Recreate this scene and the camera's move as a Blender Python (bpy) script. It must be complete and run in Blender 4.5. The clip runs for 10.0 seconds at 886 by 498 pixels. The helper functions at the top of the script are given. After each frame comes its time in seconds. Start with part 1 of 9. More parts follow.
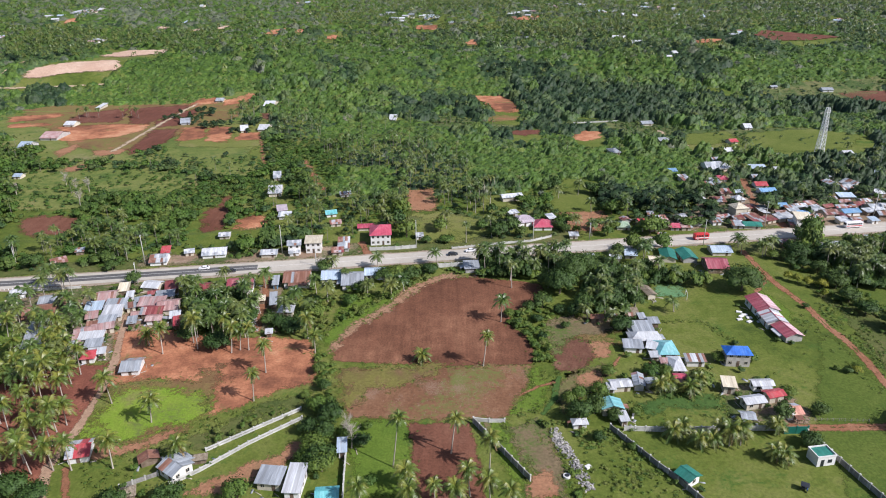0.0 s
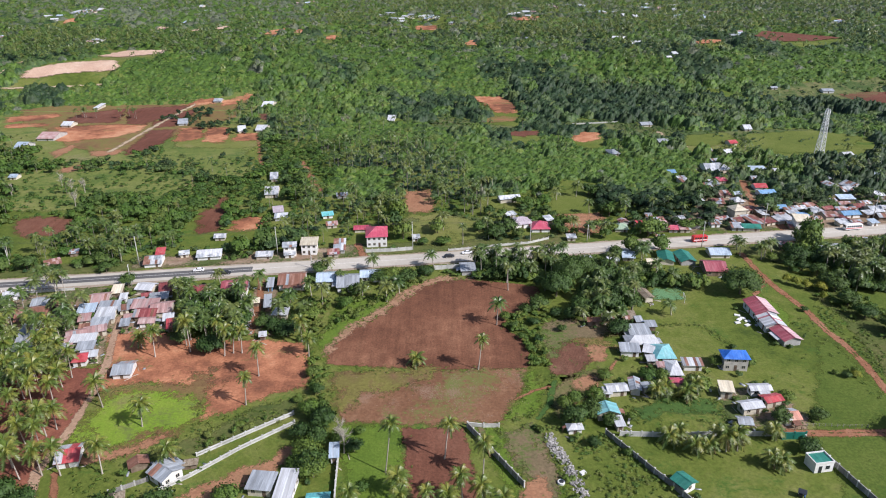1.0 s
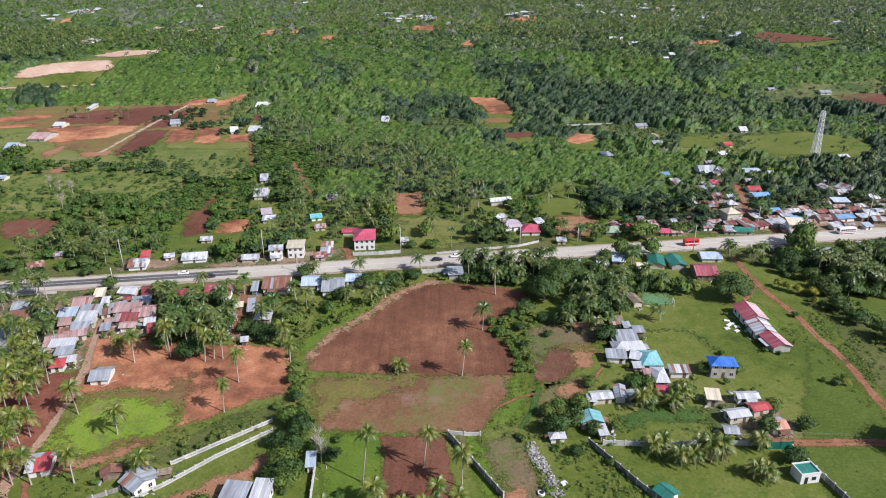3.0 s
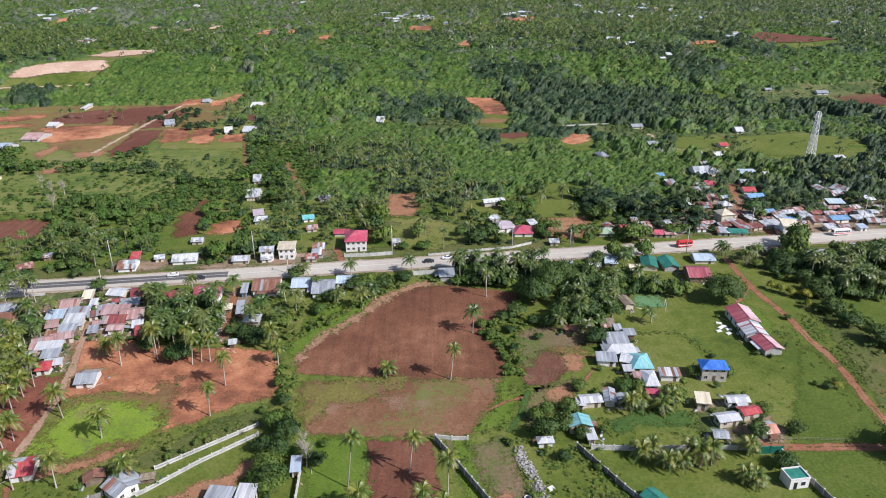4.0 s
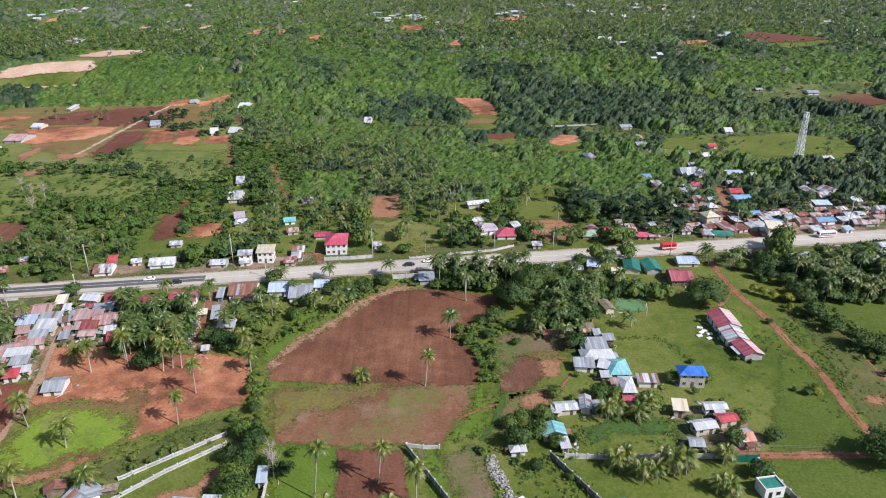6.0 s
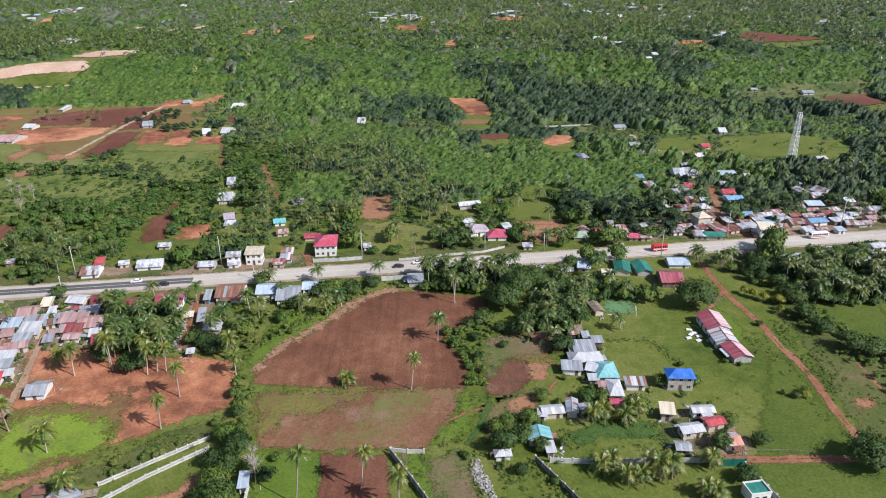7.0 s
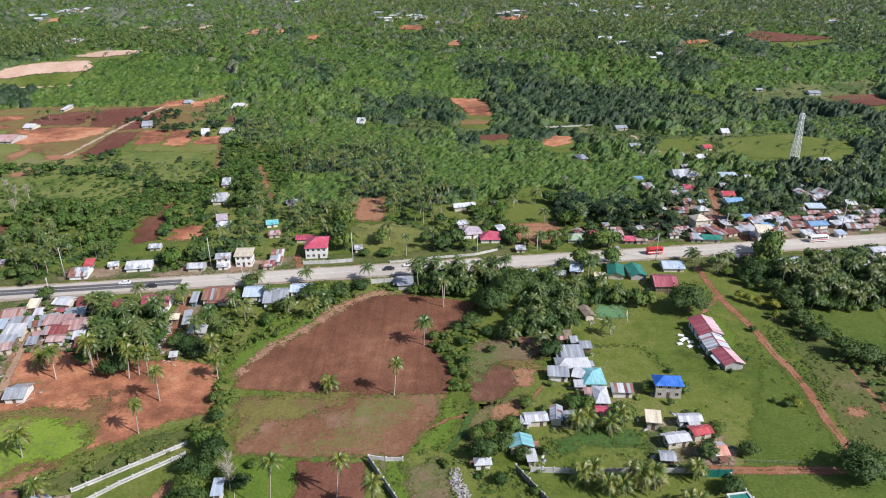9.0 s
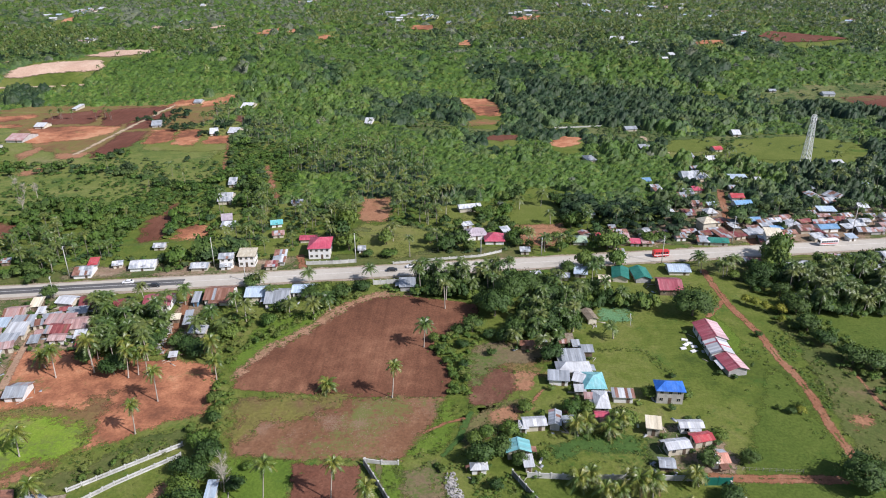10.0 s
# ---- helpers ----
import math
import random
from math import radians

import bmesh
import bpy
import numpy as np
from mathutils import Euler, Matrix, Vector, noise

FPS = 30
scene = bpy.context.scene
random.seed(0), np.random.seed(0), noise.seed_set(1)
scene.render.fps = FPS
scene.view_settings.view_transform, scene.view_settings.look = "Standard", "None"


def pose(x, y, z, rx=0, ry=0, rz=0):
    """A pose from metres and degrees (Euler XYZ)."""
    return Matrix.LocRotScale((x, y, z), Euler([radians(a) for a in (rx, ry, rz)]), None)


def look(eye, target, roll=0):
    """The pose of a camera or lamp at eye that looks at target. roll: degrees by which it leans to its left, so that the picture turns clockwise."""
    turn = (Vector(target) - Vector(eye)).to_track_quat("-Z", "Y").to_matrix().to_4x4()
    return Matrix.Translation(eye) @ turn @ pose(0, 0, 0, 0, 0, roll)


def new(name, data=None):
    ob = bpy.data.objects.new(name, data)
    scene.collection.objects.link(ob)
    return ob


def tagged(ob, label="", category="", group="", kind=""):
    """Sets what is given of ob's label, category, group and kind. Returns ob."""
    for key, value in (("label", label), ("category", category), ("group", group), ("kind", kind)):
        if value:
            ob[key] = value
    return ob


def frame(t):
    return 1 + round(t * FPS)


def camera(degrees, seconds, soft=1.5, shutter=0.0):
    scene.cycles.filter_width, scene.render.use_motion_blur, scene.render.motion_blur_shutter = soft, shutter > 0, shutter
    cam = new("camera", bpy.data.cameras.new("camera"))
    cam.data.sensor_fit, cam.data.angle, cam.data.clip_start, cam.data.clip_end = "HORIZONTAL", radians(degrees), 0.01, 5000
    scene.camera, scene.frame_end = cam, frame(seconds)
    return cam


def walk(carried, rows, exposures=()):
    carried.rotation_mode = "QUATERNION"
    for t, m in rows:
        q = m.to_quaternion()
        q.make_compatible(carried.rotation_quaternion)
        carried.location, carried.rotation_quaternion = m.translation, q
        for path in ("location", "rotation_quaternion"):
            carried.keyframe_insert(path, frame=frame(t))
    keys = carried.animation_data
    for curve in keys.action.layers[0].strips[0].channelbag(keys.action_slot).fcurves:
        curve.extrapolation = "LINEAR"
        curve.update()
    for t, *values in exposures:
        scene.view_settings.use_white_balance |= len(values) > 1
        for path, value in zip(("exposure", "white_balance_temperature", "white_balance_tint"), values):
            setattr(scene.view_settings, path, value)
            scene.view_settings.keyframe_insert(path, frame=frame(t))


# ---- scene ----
cam = camera(64.8, 10.0, 1.05)
METRES, EYE, TILT, LEAN, TURN = 37.78, 120.0, 0.47, 0.0, 0.0
ROWS = [
    (0.0, 0.0, 0.0, 0.0, -0.15, -23.84, 0.35),
    (0.5, 0.0221, 0.0293, -0.003, -0.11, -23.82, 0.32),
    (1.0, 0.0484, 0.0561, -0.0049, -0.06, -23.81, 0.3),
    (1.5, 0.0793, 0.0813, -0.0072, -0.01, -23.8, 0.28),
    (2.0, 0.1136, 0.1058, -0.0086, 0.03, -23.79, 0.25),
    (2.5, 0.1517, 0.1294, -0.01, 0.06, -23.79, 0.24),
    (4.0, 0.2799, 0.2012, -0.0095, 0.05, -23.82, 0.2),
    (4.5, 0.3247, 0.2253, -0.0093, 0.0, -23.82, 0.19),
    (5.0, 0.3712, 0.249, -0.0092, -0.05, -23.84, 0.19),
    (5.5, 0.4169, 0.274, -0.0085, -0.11, -23.86, 0.2),
    (7.0, 0.5631, 0.3471, -0.011, -0.28, -23.88, 0.22),
    (7.5, 0.6133, 0.3708, -0.0126, -0.34, -23.9, 0.23),
    (8.0, 0.6632, 0.394, -0.0142, -0.28, -23.91, 0.26),
    (8.5, 0.7123, 0.4169, -0.0165, -0.03, -23.91, 0.3),
    (9.0, 0.763, 0.4402, -0.0188, 0.54, -23.91, 0.35),
    (9.5, 0.8134, 0.4645, -0.0211, 1.1, -23.91, 0.39),
    (10.0, 0.8639, 0.4895, -0.0235, 1.65, -23.91, 0.43),
]
walk(cam, [(t, pose(0, 0, EYE, TILT, LEAN, TURN) @ pose(METRES * x, METRES * y, METRES * z, 90 + pitch, roll, yaw)) for t, x, y, z, yaw, pitch, roll in ROWS], [(0.0, 0.23, 6060.0, 16.0), (10.0, 0.23, 6060.0, 16.0)])

# ---- world and sun: mid-morning sun, 41 degrees high, behind and to the right of the flight ----
SUN_HIGH, SUN_FROM = 41.0, 120.0
world = bpy.data.worlds.new("world")
scene.world = world
world.use_nodes = True
sky = world.node_tree.nodes.new("ShaderNodeTexSky")
sky.sky_type, sky.sun_disc = "NISHITA", False
sky.sun_elevation, sky.sun_rotation = radians(SUN_HIGH), radians(SUN_FROM)
sky.air_density, sky.dust_density = 1.0, 1.5
back = world.node_tree.nodes["Background"]
back.inputs["Strength"].default_value = 0.096
world.node_tree.links.new(sky.outputs["Color"], back.inputs["Color"])

sun = new("sun", bpy.data.lights.new("sun", "SUN"))
sun.data.energy, sun.data.angle, sun.data.color = 5.0, radians(0.53), (1.0, 0.965, 0.91)
sun_way = Vector((math.sin(radians(SUN_FROM)) * math.cos(radians(SUN_HIGH)), math.cos(radians(SUN_FROM)) * math.cos(radians(SUN_HIGH)), math.sin(radians(SUN_HIGH))))
sun.matrix_world = look(sun_way * 400, (0, 0, 0))

# ---- materials ----
MATS = {}


def ramp(nt, fac, colours, low=0.3, high=0.7):
    r = nt.nodes.new("ShaderNodeValToRGB")
    n = len(colours)
    while len(r.color_ramp.elements) < n:
        r.color_ramp.elements.new(0.5)
    for i, c in enumerate(colours):
        r.color_ramp.elements[i].position = low + (high - low) * i / max(1, n - 1)
        r.color_ramp.elements[i].color = (*c, 1)
    nt.links.new(fac, r.inputs["Fac"])
    return r.outputs["Color"]


def noise_of(nt, vec, scale, detail=4.0, rough=0.6, warp=0.0):
    n = nt.nodes.new("ShaderNodeTexNoise")
    n.inputs["Scale"].default_value, n.inputs["Detail"].default_value = scale, detail
    n.inputs["Roughness"].default_value, n.inputs["Distortion"].default_value = rough, warp
    nt.links.new(vec, n.inputs["Vector"])
    return n.outputs["Fac"]


def blend(nt, kind, fac, a, b):
    m = nt.nodes.new("ShaderNodeMix")
    m.data_type, m.blend_type = "RGBA", kind
    for value, i in ((fac, 0), (a, 6), (b, 7)):
        if isinstance(value, (int, float)):
            m.inputs[i].default_value = value
        elif isinstance(value, tuple):
            m.inputs[i].default_value = (*value, 1)
        else:
            nt.links.new(value, m.inputs[i])
    return m.outputs[2]


def arith(nt, op, a, b=0.0, c=0.0):
    m = nt.nodes.new("ShaderNodeMath")
    m.operation = op
    for value, i in ((a, 0), (b, 1), (c, 2)):
        if isinstance(value, (int, float)):
            m.inputs[i].default_value = value
        else:
            nt.links.new(value, m.inputs[i])
    return m.outputs[0]


def stretch(nt, vec, scale, turn=0.0):
    m = nt.nodes.new("ShaderNodeMapping")
    m.inputs["Scale"].default_value, m.inputs["Rotation"].default_value = scale, (0, 0, radians(turn))
    nt.links.new(vec, m.inputs["Vector"])
    return m.outputs[0]


def blank(name):
    m = bpy.data.materials.new(name)
    m.use_nodes = True
    nt = m.node_tree
    bsdf = nt.nodes["Principled BSDF"]
    coord = nt.nodes.new("ShaderNodeTexCoord").outputs["Object"]
    MATS[name] = m
    return m, nt, bsdf, coord


def finish(nt, bsdf, colour, rough=0.9, height=None, bump=0.3, dist=0.1, spec=0.3):
    nt.links.new(colour, bsdf.inputs["Base Color"])
    bsdf.inputs["Specular IOR Level"].default_value = spec
    if isinstance(rough, (int, float)):
        bsdf.inputs["Roughness"].default_value = rough
    else:
        nt.links.new(rough, bsdf.inputs["Roughness"])
    if height is not None:
        b = nt.nodes.new("ShaderNodeBump")
        b.inputs["Strength"].default_value, b.inputs["Distance"].default_value = bump, dist
        nt.links.new(height, b.inputs["Height"])
        nt.links.new(b.outputs[0], bsdf.inputs["Normal"])


def earth_like(name, colours, big=0.03, mid=0.25, fine=2.0, dist=0.25, weeds=0.0, rows=0.0, turn=0.0, weed_colour=(0.085, 0.115, 0.03), thins=True, grainy=0.85, flecks=None, blotch=0.16):
    """Soil, grass and dirt: three scales of mottling, plough lines where rows is their spacing, and weeds."""
    m, nt, bsdf, coord = blank(name)
    a = noise_of(nt, coord, big, 5, 0.62, 0.6)
    b = noise_of(nt, coord, mid, 5, 0.65)
    c = noise_of(nt, coord, fine, 4, 0.7)
    mix = arith(nt, "ADD", arith(nt, "MULTIPLY", a, 0.62), arith(nt, "MULTIPLY", b, 0.38))
    col = ramp(nt, mix, colours, 0.5 - blotch, 0.5 + blotch)
    grain = ramp(nt, c, [(0.62, 0.62, 0.62), (1.3, 1.3, 1.3)], 0.28, 0.72)
    col = blend(nt, "MULTIPLY", grainy, col, grain)
    high = c
    if rows:
        w = nt.nodes.new("ShaderNodeTexWave")
        w.inputs["Scale"].default_value = 1.0 / rows * 0.314
        w.inputs["Distortion"].default_value, w.inputs["Detail"].default_value, w.inputs["Detail Scale"].default_value = 5.0, 3, 0.5
        nt.links.new(stretch(nt, coord, (1, 1, 1), turn), w.inputs["Vector"])
        high = arith(nt, "ADD", arith(nt, "MULTIPLY", w.outputs["Fac"], 0.10), c)
        streak = noise_of(nt, stretch(nt, coord, (0.5, 0.03, 1), turn), 1.0, 3, 0.6)
        col = blend(nt, "MULTIPLY", 0.5, col, ramp(nt, streak, [(0.66, 0.66, 0.66), (1.22, 1.22, 1.22)], 0.3, 0.7))
    if weeds:
        d = noise_of(nt, coord, 0.045, 6, 0.72, 0.5)
        spots = noise_of(nt, coord, 0.9, 4, 0.7)
        f = arith(nt, "ADD", arith(nt, "MULTIPLY", d, 0.7), arith(nt, "MULTIPLY", spots, 0.3))
        mask = ramp(nt, f, [(0, 0, 0), (1, 1, 1)], 0.62 - weeds, 0.70 - weeds)
        col = blend(nt, "MIX", mask, col, weed_colour)
    if flecks:
        straw = arith(nt, "MULTIPLY", noise_of(nt, coord, 2.6, 3, 0.75), noise_of(nt, coord, 0.09, 3, 0.6))
        col = blend(nt, "MIX", ramp(nt, straw, [(0, 0, 0), (1, 1, 1)], 0.29, 0.36), col, flecks)
    finish(nt, bsdf, col, 0.95, high, 0.6, dist, 0.15)
    if thins:
        # towards its outline the soil thins out in patches and lets the grass through
        edge = nt.nodes.new("ShaderNodeAttribute")
        edge.attribute_name = "edge"
        e = arith(nt, "ADD", edge.outputs["Fac"], arith(nt, "MULTIPLY", arith(nt, "SUBTRACT", noise_of(nt, coord, 0.17, 3, 0.6), 0.5), 3.4))
        e = arith(nt, "ADD", e, arith(nt, "MULTIPLY", arith(nt, "SUBTRACT", noise_of(nt, coord, 1.1, 4, 0.7), 0.5), 2.6))
        full = nt.nodes.new("ShaderNodeMapRange")
        full.inputs["From Min"].default_value, full.inputs["From Max"].default_value = -0.25, 0.35
        nt.links.new(e, full.inputs["Value"])
        clear = nt.nodes.new("ShaderNodeBsdfTransparent")
        mix = nt.nodes.new("ShaderNodeMixShader")
        nt.links.new(full.outputs[0], mix.inputs[0])
        nt.links.new(clear.outputs[0], mix.inputs[1])
        nt.links.new(bsdf.outputs[0], mix.inputs[2])
        nt.links.new(mix.outputs[0], nt.nodes["Material Output"].inputs["Surface"])
    return m


GRASS = [(0.052, 0.078, 0.014), (0.086, 0.117, 0.019), (0.114, 0.141, 0.026), (0.148, 0.163, 0.040), (0.186, 0.168, 0.070)]
earth_like("grass", GRASS, 0.018, 0.22, 1.1, thins=False, weeds=0.085, weed_colour=(0.058, 0.110, 0.018))
earth_like("rough", [(0.058, 0.082, 0.021), (0.086, 0.106, 0.028), (0.112, 0.118, 0.038), (0.165, 0.126, 0.064)], 0.05, 0.35, 1.0)
earth_like("sward", [(0.062, 0.095, 0.015), (0.084, 0.118, 0.020), (0.108, 0.136, 0.027)], 0.04, 0.3, 1.2, weeds=0.08, weed_colour=(0.056, 0.098, 0.016))
earth_like("pasture", [(0.078, 0.100, 0.034), (0.108, 0.128, 0.044), (0.140, 0.150, 0.056), (0.160, 0.138, 0.070)], 0.02, 0.09, 0.6, weeds=0.14, weed_colour=(0.055, 0.090, 0.026))
earth_like("lush", [(0.042, 0.086, 0.020), (0.060, 0.112, 0.026), (0.085, 0.130, 0.030)], 0.06, 0.35, 1.0)
earth_like("meadow", [(0.085, 0.118, 0.028), (0.130, 0.160, 0.038), (0.175, 0.185, 0.055), (0.21, 0.185, 0.085)], 0.02, 0.11, 0.7, weeds=0.1, weed_colour=(0.07, 0.115, 0.025))
earth_like("grass_mown", [(0.086, 0.116, 0.021), (0.120, 0.146, 0.029), (0.156, 0.168, 0.048)], 0.02, 0.2, 1.6)
earth_like("fresh", [(0.078, 0.128, 0.017), (0.104, 0.160, 0.021), (0.132, 0.176, 0.030)], 0.05, 0.3, 1.4, weeds=0.04, weed_colour=(0.07, 0.12, 0.02))
earth_like("stubble", [(0.165, 0.098, 0.052), (0.150, 0.128, 0.040), (0.165, 0.150, 0.040), (0.180, 0.108, 0.058)], 0.06, 0.13, 1.0, blotch=0.11)
earth_like("soil_weedy", [(0.150, 0.082, 0.042), (0.185, 0.120, 0.050), (0.165, 0.140, 0.045), (0.260, 0.125, 0.066)], 0.05, 0.14, 1.1, blotch=0.12, weeds=0.06, weed_colour=(0.13, 0.15, 0.035))
earth_like("grass_dry", [(0.112, 0.135, 0.030), (0.155, 0.168, 0.042), (0.20, 0.180, 0.07)], 0.03, 0.2, 1.6)
earth_like("crop_bright", [(0.125, 0.195, 0.022), (0.160, 0.245, 0.025), (0.185, 0.255, 0.032), (0.190, 0.185, 0.06)], 0.05, 0.3, 1.6, weeds=0.12, weed_colour=(0.12, 0.145, 0.04))
earth_like("yard", [(0.20, 0.13, 0.085), (0.27, 0.19, 0.13), (0.33, 0.26, 0.19)], 0.06, 0.3, 1.8, weeds=0.15, weed_colour=(0.075, 0.10, 0.03))
earth_like("mud", [(0.12, 0.105, 0.05), (0.165, 0.125, 0.07), (0.215, 0.148, 0.09)], 0.08, 0.35, 1.2, weeds=0.14, weed_colour=(0.09, 0.125, 0.03))
earth_like("court", [(0.10, 0.20, 0.085), (0.12, 0.235, 0.11), (0.14, 0.2, 0.08)], 0.08, 0.35, 1.6, weeds=0.06)
earth_like("crop_row", [(0.17, 0.12, 0.062), (0.13, 0.13, 0.045), (0.21, 0.14, 0.08)], 0.05, 0.3, 1.6, rows=1.2, turn=70, weeds=0.05)
earth_like("soil_dark", [(0.118, 0.052, 0.030), (0.168, 0.074, 0.042), (0.250, 0.120, 0.068)], 0.022, 0.16, 1.3, blotch=0.12, rows=1.1, turn=8)
earth_like("soil_dark2", [(0.12, 0.048, 0.03), (0.15, 0.06, 0.04), (0.19, 0.09, 0.06)], 0.02, 0.16, 1.3, rows=1.4, turn=25)
earth_like("soil_pale", [(0.140, 0.068, 0.036), (0.190, 0.096, 0.052), (0.260, 0.148, 0.086)], 0.03, 0.3, 1.0, weeds=0.105, weed_colour=(0.135, 0.145, 0.042), flecks=(0.235, 0.15, 0.10))
earth_like("soil_plot", [(0.125, 0.050, 0.030), (0.155, 0.065, 0.04), (0.20, 0.095, 0.06)], 0.03, 0.25, 1.3, rows=1.0, turn=92)
earth_like("soil_small", [(0.11, 0.05, 0.032), (0.15, 0.07, 0.045), (0.22, 0.13, 0.08)], 0.05, 0.25, 1.3, weeds=0.04, rows=1.0, turn=20)
earth_like("soil_red", [(0.165, 0.070, 0.040), (0.285, 0.116, 0.062), (0.420, 0.180, 0.094), (0.500, 0.255, 0.142)], 0.026, 0.14, 1.2, blotch=0.105, weeds=0.055, weed_colour=(0.145, 0.14, 0.05))
earth_like("soil_left", [(0.130, 0.046, 0.032), (0.200, 0.074, 0.048), (0.31, 0.130, 0.080)], 0.03, 0.2, 1.3, weeds=0.03)
earth_like("soil_warm", [(0.25, 0.115, 0.062), (0.32, 0.165, 0.092), (0.23, 0.135, 0.07)], 0.05, 0.25, 1.2, weeds=0.05)
earth_like("quarry", [(0.45, 0.29, 0.21), (0.52, 0.36, 0.26), (0.6, 0.45, 0.34)], 0.03, 0.2, 1.2)
earth_like("dirt", [(0.190, 0.082, 0.044), (0.255, 0.118, 0.064), (0.330, 0.180, 0.108)], 0.06, 0.35, 1.6)
earth_like("lane", [(0.27, 0.165, 0.105), (0.34, 0.22, 0.145), (0.40, 0.275, 0.185)], 0.06, 0.35, 1.6)
earth_like("pale", [(0.36, 0.27, 0.18), (0.43, 0.33, 0.22), (0.5, 0.4, 0.28)], 0.05, 0.35, 1.6)
earth_like("bank", [(0.27, 0.145, 0.085), (0.33, 0.195, 0.12), (0.22, 0.13, 0.07)], 0.08, 0.4, 1.4, weeds=0.05)
earth_like("shoulder", [(0.27, 0.21, 0.15), (0.35, 0.285, 0.215), (0.19, 0.17, 0.085)], 0.03, 0.3, 1.6)
earth_like("concrete_road", [(0.37, 0.335, 0.28), (0.45, 0.41, 0.345), (0.51, 0.47, 0.40)], 0.02, 0.2, 1.2, 0.01, thins=False, grainy=0.25)
earth_like("asphalt", [(0.085, 0.083, 0.082), (0.11, 0.107, 0.104), (0.145, 0.14, 0.134)], 0.03, 0.25, 1.2, 0.01, thins=False, grainy=0.25)


def leafy(name, colours, rough=0.55, through_light=0.15, speckle=0.8, gloss=0.3, relief=0.65, clump=0.5):
    """Leaves: tint says which of the colours a plant has, leaf varies it from leaf to leaf."""
    m, nt, bsdf, coord = blank(name)
    tint = nt.nodes.new("ShaderNodeAttribute")
    tint.attribute_name = "tint"
    leaf = nt.nodes.new("ShaderNodeAttribute")
    leaf.attribute_name = "leaf"
    info = nt.nodes.new("ShaderNodeObjectInfo")
    sway = arith(nt, "FRACT", arith(nt, "ADD", tint.outputs["Fac"], info.outputs["Random"]))
    col = ramp(nt, sway, colours, 0.0, 1.0)
    col = blend(nt, "MULTIPLY", 1.0, col, ramp(nt, leaf.outputs["Fac"], [(0.74, 0.76, 0.72), (1.0, 1.0, 1.0), (1.28, 1.22, 1.08)], 0.0, 1.0))
    where = nt.nodes.new("ShaderNodeNewGeometry").outputs["Position"]
    specks = noise_of(nt, where, 1.5, 5, 0.75)
    col = blend(nt, "MULTIPLY", speckle, col, ramp(nt, specks, [(0.72, 0.74, 0.7), (1.05, 1.05, 1.05), (1.45, 1.38, 1.2)], 0.34, 0.66))
    tufts = noise_of(nt, where, clump, 3, 0.6)
    col = blend(nt, "MULTIPLY", speckle, col, ramp(nt, tufts, [(0.7, 0.74, 0.7), (1.0, 1.0, 1.0), (1.4, 1.32, 1.15)], 0.32, 0.68))
    finish(nt, bsdf, col, rough, arith(nt, "ADD", arith(nt, "MULTIPLY", specks, 0.4), tufts), relief, 1.0 if speckle > 0.5 else 0.1, spec=gloss)
    tr = nt.nodes.new("ShaderNodeBsdfTranslucent")
    nt.links.new(col, tr.inputs["Color"])
    mix = nt.nodes.new("ShaderNodeMixShader")
    mix.inputs[0].default_value = through_light
    nt.links.new(bsdf.outputs[0], mix.inputs[1])
    nt.links.new(tr.outputs[0], mix.inputs[2])
    nt.links.new(mix.outputs[0], nt.nodes["Material Output"].inputs["Surface"])
    return m


leafy("leaves", [(0.040, 0.084, 0.030), (0.066, 0.114, 0.036), (0.088, 0.124, 0.040), (0.049, 0.095, 0.036), (0.076, 0.105, 0.042)], through_light=0.2, speckle=0.95, gloss=0.3, rough=0.55, relief=0.5, clump=0.4)
leafy("leaves_dark", [(0.018, 0.043, 0.019), (0.031, 0.060, 0.024), (0.023, 0.048, 0.023), (0.043, 0.070, 0.026), (0.027, 0.054, 0.022)], through_light=0.2, speckle=0.95, gloss=0.3, rough=0.55, relief=0.5, clump=0.4)
leafy("leaves_light", [(0.056, 0.114, 0.022), (0.084, 0.146, 0.026), (0.054, 0.104, 0.024), (0.110, 0.152, 0.034)], through_light=0.2, speckle=0.95, gloss=0.3, rough=0.55, relief=0.5, clump=0.4)
leafy("weed_leaves", [(0.085, 0.130, 0.024), (0.110, 0.155, 0.030), (0.140, 0.165, 0.040)])
leafy("leaves_rich", [(0.060, 0.112, 0.021), (0.088, 0.148, 0.026), (0.122, 0.174, 0.032), (0.070, 0.125, 0.023)], relief=0.5, clump=0.9)
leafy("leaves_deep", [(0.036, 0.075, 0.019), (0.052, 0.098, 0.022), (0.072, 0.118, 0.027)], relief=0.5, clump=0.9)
# a few grey-leaved trees; far off, its growing share puts haze into the colour
leafy("leaves_grey_haze", [(0.098, 0.122, 0.08), (0.12, 0.138, 0.09), (0.082, 0.108, 0.066)], gloss=0.5)
leafy("leaves_yellow", [(0.20, 0.23, 0.03), (0.27, 0.27, 0.035)])
leafy("fronds", [(0.067, 0.119, 0.028), (0.095, 0.145, 0.033), (0.146, 0.171, 0.045), (0.08, 0.13, 0.03)], 0.42, 0.25, 0.3, 0.5)
# yellower copy of fronds for near palms, sunlit highlights put into its colour
leafy("fronds_sunny", [(0.074, 0.122, 0.021), (0.108, 0.156, 0.026), (0.198, 0.202, 0.038), (0.091, 0.137, 0.023)], 0.42, 0.25, 0.3, 0.5)
leafy("fronds_dry", [(0.20, 0.135, 0.06), (0.25, 0.18, 0.085)], 0.7, 0.1, 0.3)


